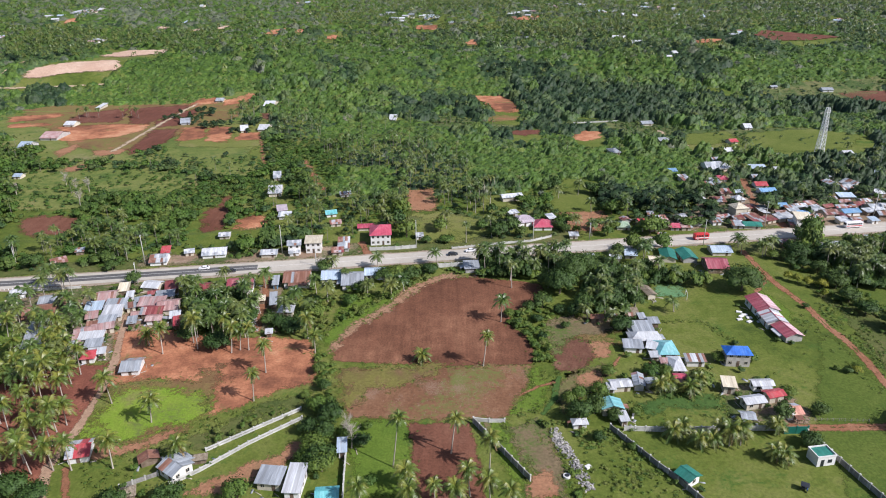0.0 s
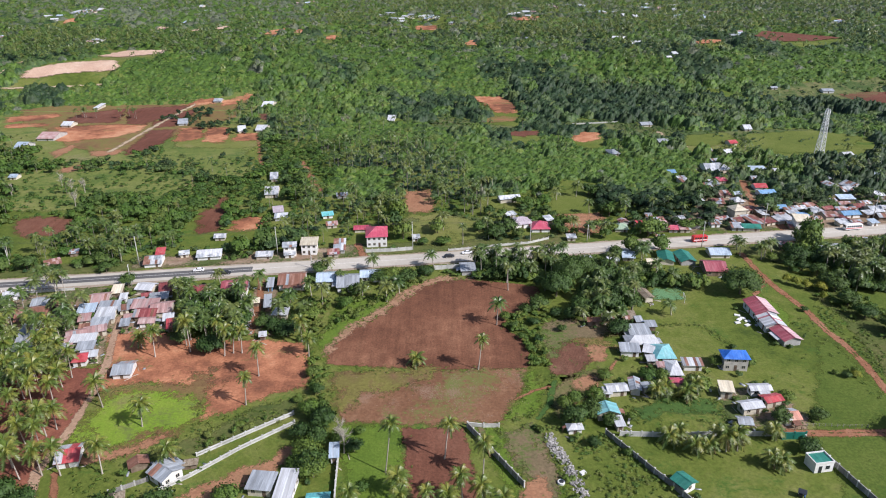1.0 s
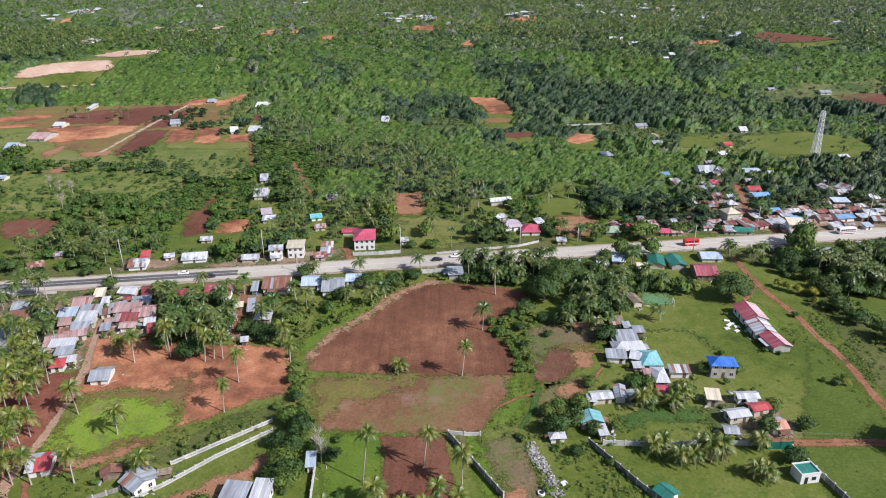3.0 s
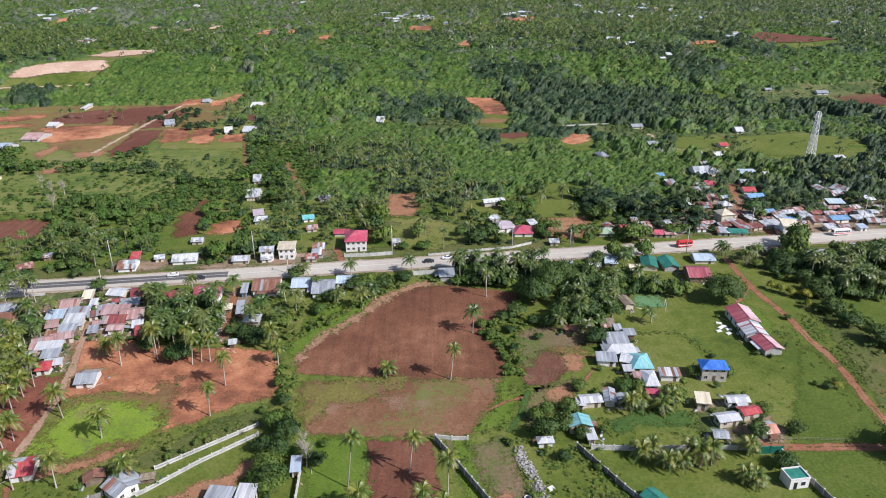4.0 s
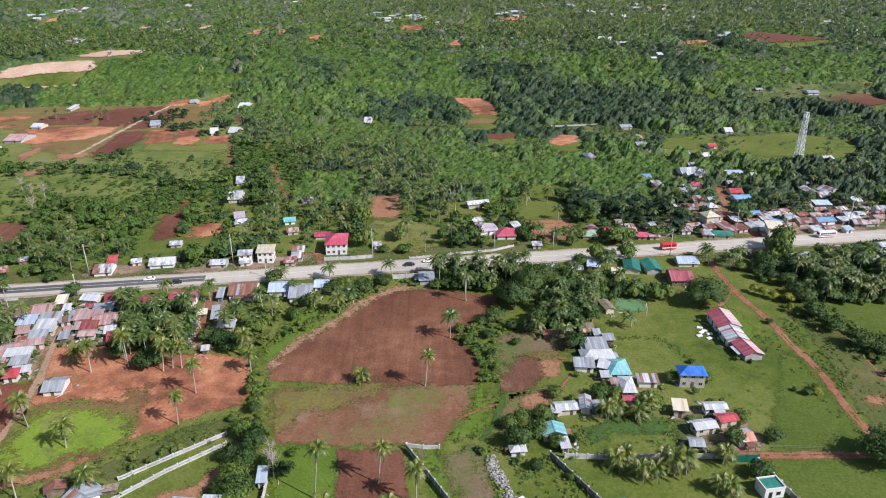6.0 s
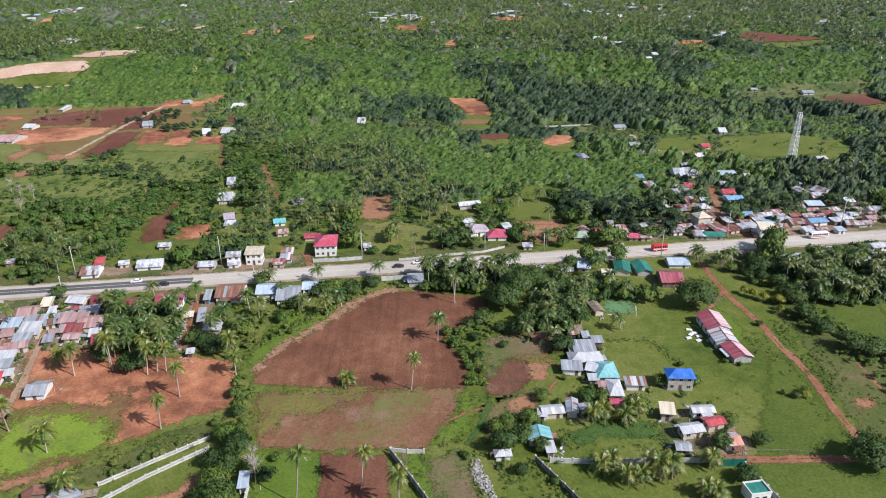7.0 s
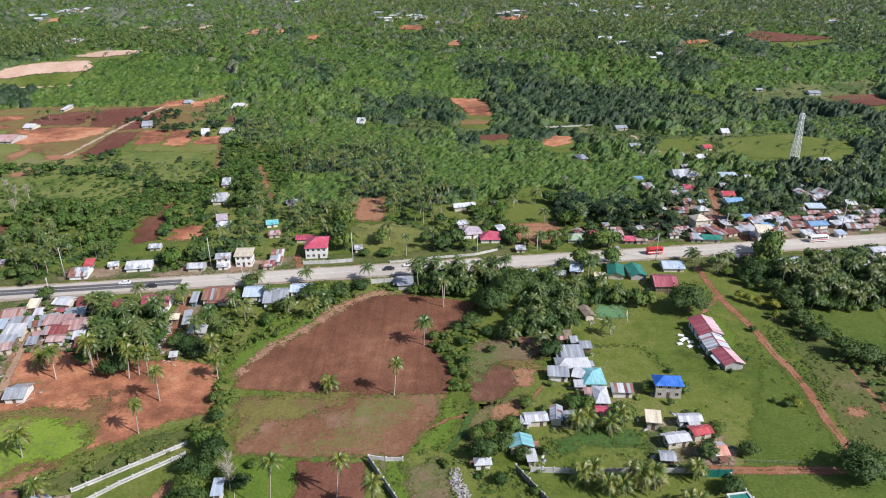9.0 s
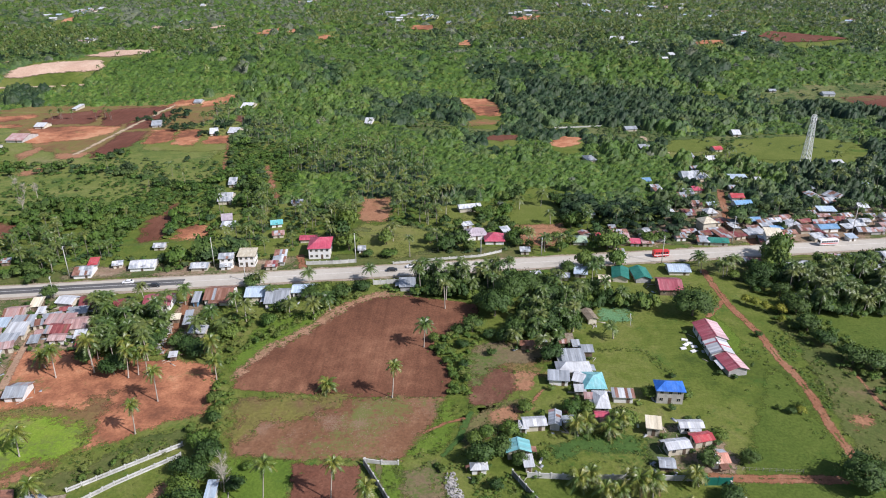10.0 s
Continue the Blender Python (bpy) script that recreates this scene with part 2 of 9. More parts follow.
def plain(name, colours, scale=0.6, fine=7.0, rough=0.8, metal=0.0, vary=0.25, bump=0.15, dist=0.02, spec=0.4, streaks=0.0):
    """Built surfaces: mottled colour, fine grain, run-off streaks, and a shift from piece to piece."""
    m, nt, bsdf, coord = blank(name)
    info = nt.nodes.new("ShaderNodeObjectInfo")
    shift = nt.nodes.new("ShaderNodeVectorMath")
    shift.operation = "ADD"
    spread = nt.nodes.new("ShaderNodeCombineXYZ")
    for i in range(3):
        nt.links.new(arith(nt, "MULTIPLY", info.outputs["Random"], 37.0 + 11 * i), spread.inputs[i])
    nt.links.new(coord, shift.inputs[0])
    nt.links.new(spread.outputs[0], shift.inputs[1])
    vec = shift.outputs[0]
    a = noise_of(nt, vec, scale, 5, 0.65, 0.4)
    c = noise_of(nt, vec, fine, 3, 0.7)
    col = ramp(nt, a, colours, 0.32, 0.68)
    col = blend(nt, "MULTIPLY", 0.5, col, ramp(nt, c, [(0.75, 0.74, 0.72), (1.15, 1.15, 1.15)], 0.3, 0.7))
    if streaks:
        s = noise_of(nt, stretch(nt, vec, (2.2, 0.25, 0.25)), 1.0, 4, 0.65)
        col = blend(nt, "MULTIPLY", streaks, col, ramp(nt, s, [(0.55, 0.5, 0.46), (1.05, 1.05, 1.05)], 0.32, 0.6))
    if vary:
        v = arith(nt, "ADD", arith(nt, "MULTIPLY", info.outputs["Random"], vary), 1.0 - vary * 0.6)
        shade = nt.nodes.new("ShaderNodeCombineColor")
        for i in range(3):
            nt.links.new(v, shade.inputs[i])
        col = blend(nt, "MULTIPLY", 1.0, col, shade.outputs[0])
    bsdf.inputs["Metallic"].default_value = metal
    finish(nt, bsdf, col, rough, c, bump, dist, spec)
    return m


def roof_paint(name, a, b, c, metal=0.0, rough=0.5):
    plain("roof_" + name, [a, b, c], 0.45, 5.0, rough, metal, 0.35, 0.1, 0.02, 0.4, 0.55)


roof_paint("steel", (0.26, 0.28, 0.30), (0.37, 0.40, 0.43), (0.50, 0.53, 0.56), 0.15, 0.5)
roof_paint("white", (0.42, 0.43, 0.45), (0.55, 0.57, 0.59), (0.66, 0.67, 0.68), 0.0, 0.5)
roof_paint("rust", (0.16, 0.075, 0.05), (0.25, 0.12, 0.08), (0.36, 0.22, 0.17))
roof_paint("maroon", (0.18, 0.045, 0.045), (0.25, 0.065, 0.065), (0.34, 0.14, 0.13))
roof_paint("crimson", (0.29, 0.065, 0.085), (0.37, 0.095, 0.12), (0.46, 0.22, 0.23))
roof_paint("pinkred", (0.42, 0.06, 0.10), (0.50, 0.09, 0.14), (0.55, 0.16, 0.20))
roof_paint("red", (0.40, 0.05, 0.06), (0.46, 0.07, 0.08), (0.48, 0.16, 0.15))
roof_paint("pink", (0.34, 0.18, 0.17), (0.42, 0.27, 0.25), (0.50, 0.41, 0.39))
roof_paint("salmon", (0.56, 0.24, 0.17), (0.62, 0.32, 0.24), (0.66, 0.45, 0.36))
roof_paint("blue", (0.02, 0.10, 0.42), (0.025, 0.14, 0.52), (0.08, 0.2, 0.55))
roof_paint("skyblue", (0.14, 0.29, 0.48), (0.19, 0.36, 0.56), (0.28, 0.42, 0.58))
roof_paint("blueg", (0.34, 0.43, 0.52), (0.44, 0.54, 0.64), (0.56, 0.62, 0.68))
roof_paint("teal", (0.10, 0.40, 0.42), (0.16, 0.48, 0.50), (0.26, 0.55, 0.56))
roof_paint("aqua", (0.14, 0.38, 0.41), (0.20, 0.45, 0.47), (0.28, 0.50, 0.52))
roof_paint("green", (0.020, 0.145, 0.110), (0.030, 0.185, 0.140), (0.060, 0.24, 0.19))
roof_paint("sage", (0.24, 0.34, 0.24), (0.30, 0.40, 0.28), (0.36, 0.44, 0.34))
roof_paint("lilac", (0.34, 0.29, 0.33), (0.42, 0.36, 0.40), (0.5, 0.45, 0.48))
# paler crimson for the slope facing the sun, sunlight put into the paint
roof_paint("sunlit_rose", (0.50, 0.30, 0.32), (0.58, 0.40, 0.42), (0.64, 0.50, 0.51))
roof_paint("cream", (0.60, 0.53, 0.38), (0.68, 0.61, 0.46), (0.74, 0.69, 0.56))
plain("roof_thatch", [(0.16, 0.13, 0.09), (0.24, 0.20, 0.15), (0.32, 0.28, 0.22)], 1.2, 14, 0.95, 0, 0.2, 0.6, 0.06, 0.1, 0.7)
plain("wall_white", [(0.60, 0.59, 0.55), (0.70, 0.69, 0.66), (0.76, 0.75, 0.72)], 0.5, 6, 0.85, 0, 0.2)
plain("wall_cream", [(0.42, 0.38, 0.30), (0.52, 0.47, 0.37), (0.60, 0.55, 0.45)], 0.5, 6, 0.85, 0, 0.35)
plain("wall_wood", [(0.15, 0.11, 0.08), (0.22, 0.17, 0.12), (0.30, 0.24, 0.18)], 0.8, 9, 0.9, 0, 0.3, 0.3, 0.03, 0.2, 0.5)
plain("wall_grey", [(0.30, 0.29, 0.27), (0.38, 0.37, 0.35), (0.45, 0.44, 0.42)], 0.6, 7, 0.9, 0, 0.25)
plain("wall_concrete", [(0.30, 0.28, 0.25), (0.38, 0.36, 0.32), (0.46, 0.43, 0.39)], 0.6, 7, 0.9, 0, 0.1)
plain("wall_blue", [(0.12, 0.25, 0.40), (0.16, 0.32, 0.48), (0.22, 0.38, 0.52)], 0.6, 7, 0.7)
plain("concrete_old", [(0.16, 0.155, 0.145), (0.24, 0.235, 0.22), (0.34, 0.33, 0.31)], 0.5, 5, 0.95, 0, 0.25, 0.3, 0.03, 0.2, 0.5)
plain("concrete_pale", [(0.38, 0.375, 0.34), (0.48, 0.475, 0.44), (0.57, 0.565, 0.53)], 0.5, 5, 0.9, 0, 0.15)
plain("wood_dark", [(0.08, 0.055, 0.04), (0.13, 0.09, 0.06), (0.18, 0.13, 0.09)], 1.0, 9, 0.85)
plain("trunk_palm", [(0.30, 0.26, 0.21), (0.38, 0.335, 0.28), (0.46, 0.42, 0.36)], 0.8, 6, 0.95)
plain("trunk_grove", [(0.17, 0.15, 0.12), (0.23, 0.205, 0.17), (0.30, 0.27, 0.23)], 0.8, 6, 0.95)
plain("trunk_bark", [(0.09, 0.07, 0.05), (0.14, 0.11, 0.08), (0.2, 0.17, 0.13)], 0.8, 6, 0.95)
plain("steel_galv", [(0.50, 0.51, 0.52), (0.60, 0.61, 0.62), (0.68, 0.69, 0.70)], 0.5, 6, 0.5, 0.3, 0.1)
plain("paint_red", [(0.5, 0.03, 0.03), (0.56, 0.04, 0.04), (0.52, 0.05, 0.05)], 0.5, 6, 0.35, 0, 0.05, 0.02)
plain("paint_white", [(0.70, 0.70, 0.70), (0.76, 0.76, 0.76), (0.8, 0.8, 0.8)], 0.5, 6, 0.4, 0, 0.05, 0.02)
plain("paint_dark", [(0.02, 0.022, 0.028), (0.03, 0.032, 0.038), (0.04, 0.042, 0.048)], 0.5, 6, 0.35, 0, 0.05, 0.02)
plain("paint_blue", [(0.03, 0.06, 0.16), (0.04, 0.08, 0.2), (0.05, 0.1, 0.22)], 0.5, 6, 0.35, 0, 0.05, 0.02)
plain("paint_green", [(0.012, 0.12, 0.09), (0.016, 0.15, 0.11), (0.03, 0.18, 0.14)], 0.5, 6, 0.5, 0, 0.05, 0.02)
plain("rubber", [(0.015, 0.015, 0.015), (0.022, 0.022, 0.022), (0.03, 0.03, 0.03)], 2, 9, 0.9, 0, 0.0)
plain("glass_dark", [(0.018, 0.022, 0.026), (0.026, 0.03, 0.035), (0.035, 0.04, 0.045)], 0.8, 4, 0.15, 0, 0.3, 0.0, 0.01, 0.5)
plain("road_mark", [(0.55, 0.54, 0.5), (0.66, 0.65, 0.61), (0.72, 0.71, 0.68)], 0.6, 6, 0.8, 0, 0.1)
plain("clod", [(0.22, 0.145, 0.105), (0.30, 0.21, 0.155), (0.38, 0.29, 0.225)], 1.0, 6, 0.95, 0, 0.0)
plain("stone", [(0.17, 0.16, 0.145), (0.30, 0.285, 0.265), (0.46, 0.44, 0.42)], 1.0, 6, 0.95, 0, 0.6)

import functools

# ---- helpers that link meshes ----
def mesh_of(name, verts, faces, material, smooth=False):
    me = bpy.data.meshes.new(name)
    me.from_pydata([tuple(v) for v in verts], [], [tuple(f) for f in faces])
    me.materials.append(MATS[material])
    if smooth:
        me.polygons.foreach_set("use_smooth", [True] * len(me.polygons))
    me.update()
    return me


def big_mesh(name, verts, tris, material, tint=None, leaf=None, normals=None):
    """A mesh of triangles straight from arrays, for what has very many leaves."""
    me = bpy.data.meshes.new(name)
    n, k = len(verts), len(tris)
    me.vertices.add(n)
    me.vertices.foreach_set("co", np.asarray(verts, dtype=np.float32).ravel())
    me.loops.add(3 * k)
    me.loops.foreach_set("vertex_index", np.asarray(tris, dtype=np.int32).ravel())
    me.polygons.add(k)
    me.polygons.foreach_set("loop_start", np.arange(0, 3 * k, 3, dtype=np.int32))
    me.materials.append(MATS[material])
    if tint is not None:
        me.polygons.foreach_set("use_smooth", np.ones(k, bool))
    for key, values in (("tint", tint), ("leaf", leaf)):
        if values is not None:
            at = me.attributes.new(key, "FLOAT", "POINT")
            at.data.foreach_set("value", np.asarray(values, dtype=np.float32))
    me.update(calc_edges=True)
    me.validate()
    if normals is not None:
        me.normals_split_custom_set_from_vertices(np.asarray(normals, dtype=np.float32))
    return me


def part(name, me, parent, m=None, label=""):
    ob = new(name, me)
    ob.parent = parent
    if m is not None:
        ob.matrix_basis = m
    return tagged(ob, label)


def thing(name, m, label, category, group="", kind=""):
    ob = new(name)
    ob.empty_display_size = 0.5
    ob.matrix_basis = m
    return tagged(ob, label, category, group, kind)


BOX_FACES = [(0, 3, 2, 1), (4, 5, 6, 7), (0, 1, 5, 4), (1, 2, 6, 5), (2, 3, 7, 6), (3, 0, 4, 7)]


def box_verts(x0, x1, y0, y1, z0, z1):
    return [(x0, y0, z0), (x1, y0, z0), (x1, y1, z0), (x0, y1, z0), (x0, y0, z1), (x1, y0, z1), (x1, y1, z1), (x0, y1, z1)]


def boxes_mesh(name, sizes, material):
    verts, faces = [], []
    for s in sizes:
        k = len(verts)
        verts += box_verts(*s)
        faces += [tuple(k + i for i in f) for f in BOX_FACES]
    return mesh_of(name, verts, faces, material)


def chamfer_box(name, x0, x1, y0, y1, z0, z1, material, cut=0.05, segs=2):
    bm = bmesh.new()
    bmesh.ops.create_cube(bm, size=1.0)
    for v in bm.verts:
        v.co = Vector(((x0 + x1) / 2 + v.co.x * (x1 - x0), (y0 + y1) / 2 + v.co.y * (y1 - y0), (z0 + z1) / 2 + v.co.z * (z1 - z0)))
    bmesh.ops.bevel(bm, geom=bm.edges[:], offset=cut, segments=segs, affect="EDGES", profile=0.5)
    me = bpy.data.meshes.new(name)
    bm.to_mesh(me)
    bm.free()
    me.materials.append(MATS[material])
    return me


def tube(points, radii, sides=6):
    """A tapered tube along points."""
    verts, faces = [], []
    pts = [Vector(p) for p in points]
    for i, (p, r) in enumerate(zip(pts, radii)):
        way = (pts[min(i + 1, len(pts) - 1)] - pts[max(i - 1, 0)]).normalized()
        side = way.cross(Vector((0.13, 0.97, 0.2))).normalized()
        up = side.cross(way)
        for k in range(sides):
            a = 2 * math.pi * k / sides
            verts.append(p + side * (r * math.cos(a)) + up * (r * math.sin(a)))
    for i in range(len(pts) - 1):
        for k in range(sides):
            a, b = i * sides + k, i * sides + (k + 1) % sides
            faces.append((a, b, b + sides, a + sides))
    faces.append(tuple(range(sides - 1, -1, -1)))
    faces.append(tuple(range(len(verts) - sides, len(verts))))
    return verts, faces


# ---- the ground: one sheet to the horizon, and what lies on it ----
def ground_z(x, y):
    """Height of the ground: level to the edge of the plain, then rising to wooded hills."""
    s = y + 0.1 * np.maximum(0, -x)
    q = np.clip((s - 600) / 120, 0, 1)
    q = q * q * (3 - 2 * q)
    return q * (22 + 0.025 * np.maximum(0, s - 720) + 3.0 * np.sin(x / 90 + 1) * np.sin(y / 75))


def height_at(x, y):
    return float(ground_z(np.array([x]), np.array([y]))[0])


KEEP_OUT = []  # outlines where no wild plant grows


def inside(x, y, pts):
    hit, j = False, len(pts) - 1
    for i in range(len(pts)):
        (xi, yi), (xj, yj) = pts[i], pts[j]
        if (yi > y) != (yj > y) and x < (xj - xi) * (y - yi) / (yj - yi) + xi:
            hit = not hit
        j = i
    return hit


def inside_many(xs, ys, pts):
    hit = np.zeros(len(xs), bool)
    j = len(pts) - 1
    for i in range(len(pts)):
        (xi, yi), (xj, yj) = pts[i], pts[j]
        if yi != yj:
            cross = ((yi > ys) != (yj > ys)) & (xs < (xj - xi) * (ys - yi) / (yj - yi) + xi)
            hit ^= cross
        j = i
    return hit


def flat_sheet(name, pts, z, material, label, category, ragged=0.5, step=2.0):
    line = []
    for i, a in enumerate(pts):
        b = pts[(i + 1) % len(pts)]
        n = max(1, int(math.dist(a, b) / step))
        for k in range(n):
            x, y = a[0] + (b[0] - a[0]) * k / n, a[1] + (b[1] - a[1]) * k / n
            x += ragged * 2 * noise.noise((x * 0.23, y * 0.23, 3.1)) + ragged * noise.noise((x * 0.9, y * 0.9, 7.7))
            y += ragged * 2 * noise.noise((x * 0.23, y * 0.23, 11.4)) + ragged * noise.noise((x * 0.9, y * 0.9, 17.7))
            line.append((x, y))
    bm = bmesh.new()
    vs = [bm.verts.new((x, y, z)) for x, y in line]
    f = bm.faces.new(vs)
    f.normal_update()
    if f.normal.z < 0:
        f.normal_flip()
    bmesh.ops.triangulate(bm, faces=[f])
    me = bpy.data.meshes.new(name)
    bm.to_mesh(me)
    bm.free()
    me.materials.append(MATS[material])
    return tagged(new(name, me), label, category, "", "structure")


bm = bmesh.new()
bmesh.ops.create_grid(bm, x_segments=200, y_segments=200, size=2600)
for v in bm.verts:
    v.co.y += 1200
    v.co.z = float(ground_z(np.array([v.co.x]), np.array([v.co.y]))[0])
me = bpy.data.meshes.new("ground")
bm.to_mesh(me)
bm.free()
me.materials.append(MATS["grass"])
tagged(new("ground", me), "rough green grass with dry and bare patches", "ground", "", "structure")

FIELD_LABELS = {
    "soil_dark": "freshly ploughed dark red-brown field with faint furrows", "soil_pale": "pale brown stubble field with green weeds",
    "soil_plot": "small ploughed red-brown plot with furrows", "soil_red": "bare orange-red earth with scattered weeds",
    "soil_left": "bare dark red earth under coconut palms", "crop_bright": "bright yellow-green young crop",
    "soil_warm": "worn sandy orange earth", "soil_small": "small brown plot with weeds", "crop_row": "striped garden rows of soil and green",
    "soil_dark2": "distant ploughed dark red field", "grass_dry": "dry yellowish grass", "grass_mown": "smooth green pasture",
    "rough": "rough olive scrub grass with bare patches", "meadow": "open meadow of dull green grass", "yard": "trodden dirt yards between the houses", "bank": "sandy bare bank round the field", "court": "worn green games court in the grass",
    "lush": "lush dark green tall grass", "stubble": "thin yellow-green regrowth on the stubble", "mud": "muddy trodden earth with patches of grass",
    "pasture": "rough mottled dull green pasture", "sward": "thick green grass with darker tufts", "fresh": "fresh bright green grass", "soil_weedy": "reddish earth with thin yellow-green weeds", "quarry": "bare pale orange cleared hillside"}
LAID = []
MOWN = []


def seg_dist(xs, ys, line):
    """Distance of points from a chain of segments."""
    best = np.full(len(xs), 1e9)
    for (ax, ay), (bx, by) in zip(line, line[1:]):
        dx, dy = bx - ax, by - ay
        q = np.clip(((xs - ax) * dx + (ys - ay) * dy) / (dx * dx + dy * dy + 1e-9), 0, 1)
        best = np.minimum(best, np.hypot(xs - ax - q * dx, ys - ay - q * dy))
    return best


def soft_sheet(name, line, cell, soft, reach, material, label, category, lift=0.0):
    """A sheet of ground cover laid in small cells, with its depth inside the outline as the value edge. reach gives that depth."""
    p = np.array(line)
    gx, gy = np.arange(p[:, 0].min() - 3 * soft, p[:, 0].max() + 3 * soft + cell, cell), np.arange(p[:, 1].min() - 3 * soft, p[:, 1].max() + 3 * soft + cell, cell)
    X, Y = np.meshgrid(gx, gy)
    depth = reach(X.ravel(), Y.ravel()) / soft
    box = (gx[0], gx[-1], gy[0], gy[-1])
    layer = 1 + max([k for b, k in LAID if b[0] < box[1] and b[1] > box[0] and b[2] < box[3] and b[3] > box[2]], default=0)
    LAID.append((box, layer))
    n, m = len(gx), len(gy)
    i, j = np.meshgrid(np.arange(n - 1), np.arange(m - 1))
    c = (j * n + i).ravel()
    quads = np.stack([c, c + 1, c + 1 + n, c + n], 1)
    quads = quads[depth[quads].max(1) > -1.0]
    used, back = np.unique(quads, return_inverse=True)
    quads = back.reshape(quads.shape)
    verts = np.stack([X.ravel()[used], Y.ravel()[used], lift + 0.014 + 0.006 * layer + ground_z(X.ravel()[used], Y.ravel()[used]) + np.where(Y.ravel()[used] > 560, 0.6, 0.0)], 1)
    tris = np.concatenate([quads[:, [0, 1, 2]], quads[:, [0, 2, 3]]])
    me = big_mesh(name, verts, tris, material)
    at = me.attributes.new("edge", "FLOAT", "POINT")
    at.data.foreach_set("value", depth[used].astype(np.float32))
    return tagged(new(name, me), label, category, "", "structure")


def field(style, pts):
    if style == "grass_mown":
        MOWN.append(pts)
    if style not in ("yard", "meadow", "rough", "pasture", "sward", "lush", "fresh"):
        KEEP_OUT.append(pts)
    far = min(p[1] for p in pts)
    cell, soft = (1.3, 5.5 if style in ("crop_bright", "stubble", "soil_weedy") else 4.5 if style == "mud" else 3.4 if style == "bank" else 1.3 if style in ("soil_plot", "soil_dark") else 2.4) if far < 262 else (2.5, 4.0) if far < 420 else (4.0, 3.5)
    ring = pts + pts[:1]
    soft_sheet("field", pts, cell, soft, lambda x, y: np.where(inside_many(x, y, pts), 1, -1) * seg_dist(x, y, ring), style, FIELD_LABELS[style], "field")


TRACKS = []


def track(style, width, pts):
    TRACKS.append((width, pts))
    ruts = style == "dirt" and width > 2.3

    def reach(x, y):
        d = seg_dist(x, y, pts)
        return np.minimum(width / 2 - d, d * 1.4 + 0.05) if ruts else width / 2 - d

    far = min(p[1] for p in pts) > 330
    soft_sheet("track", pts, 2.0 if far else 0.45, 1.6 if far else 0.75, reach, style, "worn dirt track through the grass" if style in ("dirt", "mud", "lane") else "pale dusty track", "track")


# the highway: a straight line, slightly skew to the flight
ROAD_A, ROAD_B = Vector((-420.0, 209.6)), Vector((520.0, 345.3))


def road_y(x):
    return ROAD_A.y + (ROAD_B.y - ROAD_A.y) * (x - ROAD_A.x) / (ROAD_B.x - ROAD_A.x)


ROAD_WAY = (ROAD_B - ROAD_A).normalized()
ROAD_TURN = math.degrees(math.atan2(ROAD_WAY.y, ROAD_WAY.x))


def along_road(x, off=0.0, z=0.0, turn=0.0):
    return pose(x - ROAD_WAY.y * off, road_y(x) + ROAD_WAY.x * off, z, 0, 0, ROAD_TURN + turn)


def strip(name, x0, x1, o0, o1, z, material, label, category):
    pts = [along_road(x, o).translation for x, o in ((x0, o0), (x1, o0), (x1, o1), (x0, o1))]
    return flat_sheet(name, [(p.x, p.y) for p in pts], z, material, label, category, 0.0 if z > 0.2 else 0.5, 3.0)


ROAD_LINE = [tuple(ROAD_A), tuple(ROAD_B)]
soft_sheet("road_shoulder", ROAD_LINE, 1.5, 0.8, lambda x, y: 6.6 - seg_dist(x, y, ROAD_LINE), "shoulder", "dusty gravel road shoulder", "road shoulder", 0.13)
# ---- fields and tracks: outline on the ground ----
field('rough', [(139, 246), (141, 217), (137, 188), (133, 164), (133, 151), (143, 138), (196, 199), (176, 213), (166, 229), (156, 242)])
field('rough', [(-230, 245), (-230, 256), (-150, 267), (-60, 281), (60, 298), (60, 286), (-60, 269), (-150, 256)])
field('rough', [(126, 281), (160, 285), (216, 293), (216, 262), (170, 260), (140, 262), (134, 270), (124, 274)])
field('rough', [(-64, 154), (-52, 167), (-41, 172), (-40, 164), (-62, 147), (-71, 145), (-75, 148)])
field('meadow', [(-316, 452), (-356, 560), (-305, 578), (-222, 609), (-156, 623), (-136, 553), (-118, 464), (-133, 417), (-184, 412), (-219, 413)])
field('yard', [(-157, 226), (-156, 237), (-143, 241), (-129, 244), (-107, 247), (-96, 228), (-91, 211), (-107, 207), (-110, 203), (-106, 190), (-116, 188), (-130, 204), (-134, 190), (-145, 204)])
field('yard', [(-63, 207), (-69, 225), (-71, 246), (-63, 248), (-57, 218), (-56, 206)])
field('yard', [(88, 300), (95, 318), (125, 324), (151, 393), (171, 436), (193, 442), (176, 381), (168, 347), (180, 342), (201, 341), (217, 380), (243, 379), (255, 359), (224, 301), (205, 304), (161, 301), (121, 299)])
field('yard', [(81, 171), (90, 175), (98, 172), (102, 161), (100, 155), (79, 156)])
field('yard', [(-125, 263), (-128, 271), (-115, 274), (-65, 279), (-36, 284), (-35, 272), (-67, 266)])
field('soil_dark', [(-35, 189), (-36, 196), (-34, 203), (-31, 211), (-25, 216), (-19, 224), (-11, 239), (-3, 248), (10, 250), (26, 246), (38, 243), (38, 230), (31, 224), (23, 217), (23, 211), (27, 205), (29, 195), (28, 186), (-4, 185)])
field('soil_pale', [(-33, 185), (-4, 185), (28, 186), (23, 171), (17, 159), (5, 159), (-10, 158), (-27, 160)])
field('stubble', [(-33, 185), (-17, 186), (-2, 186), (-3, 179), (-13, 175), (-22, 173), (-25, 166), (-29, 166)])
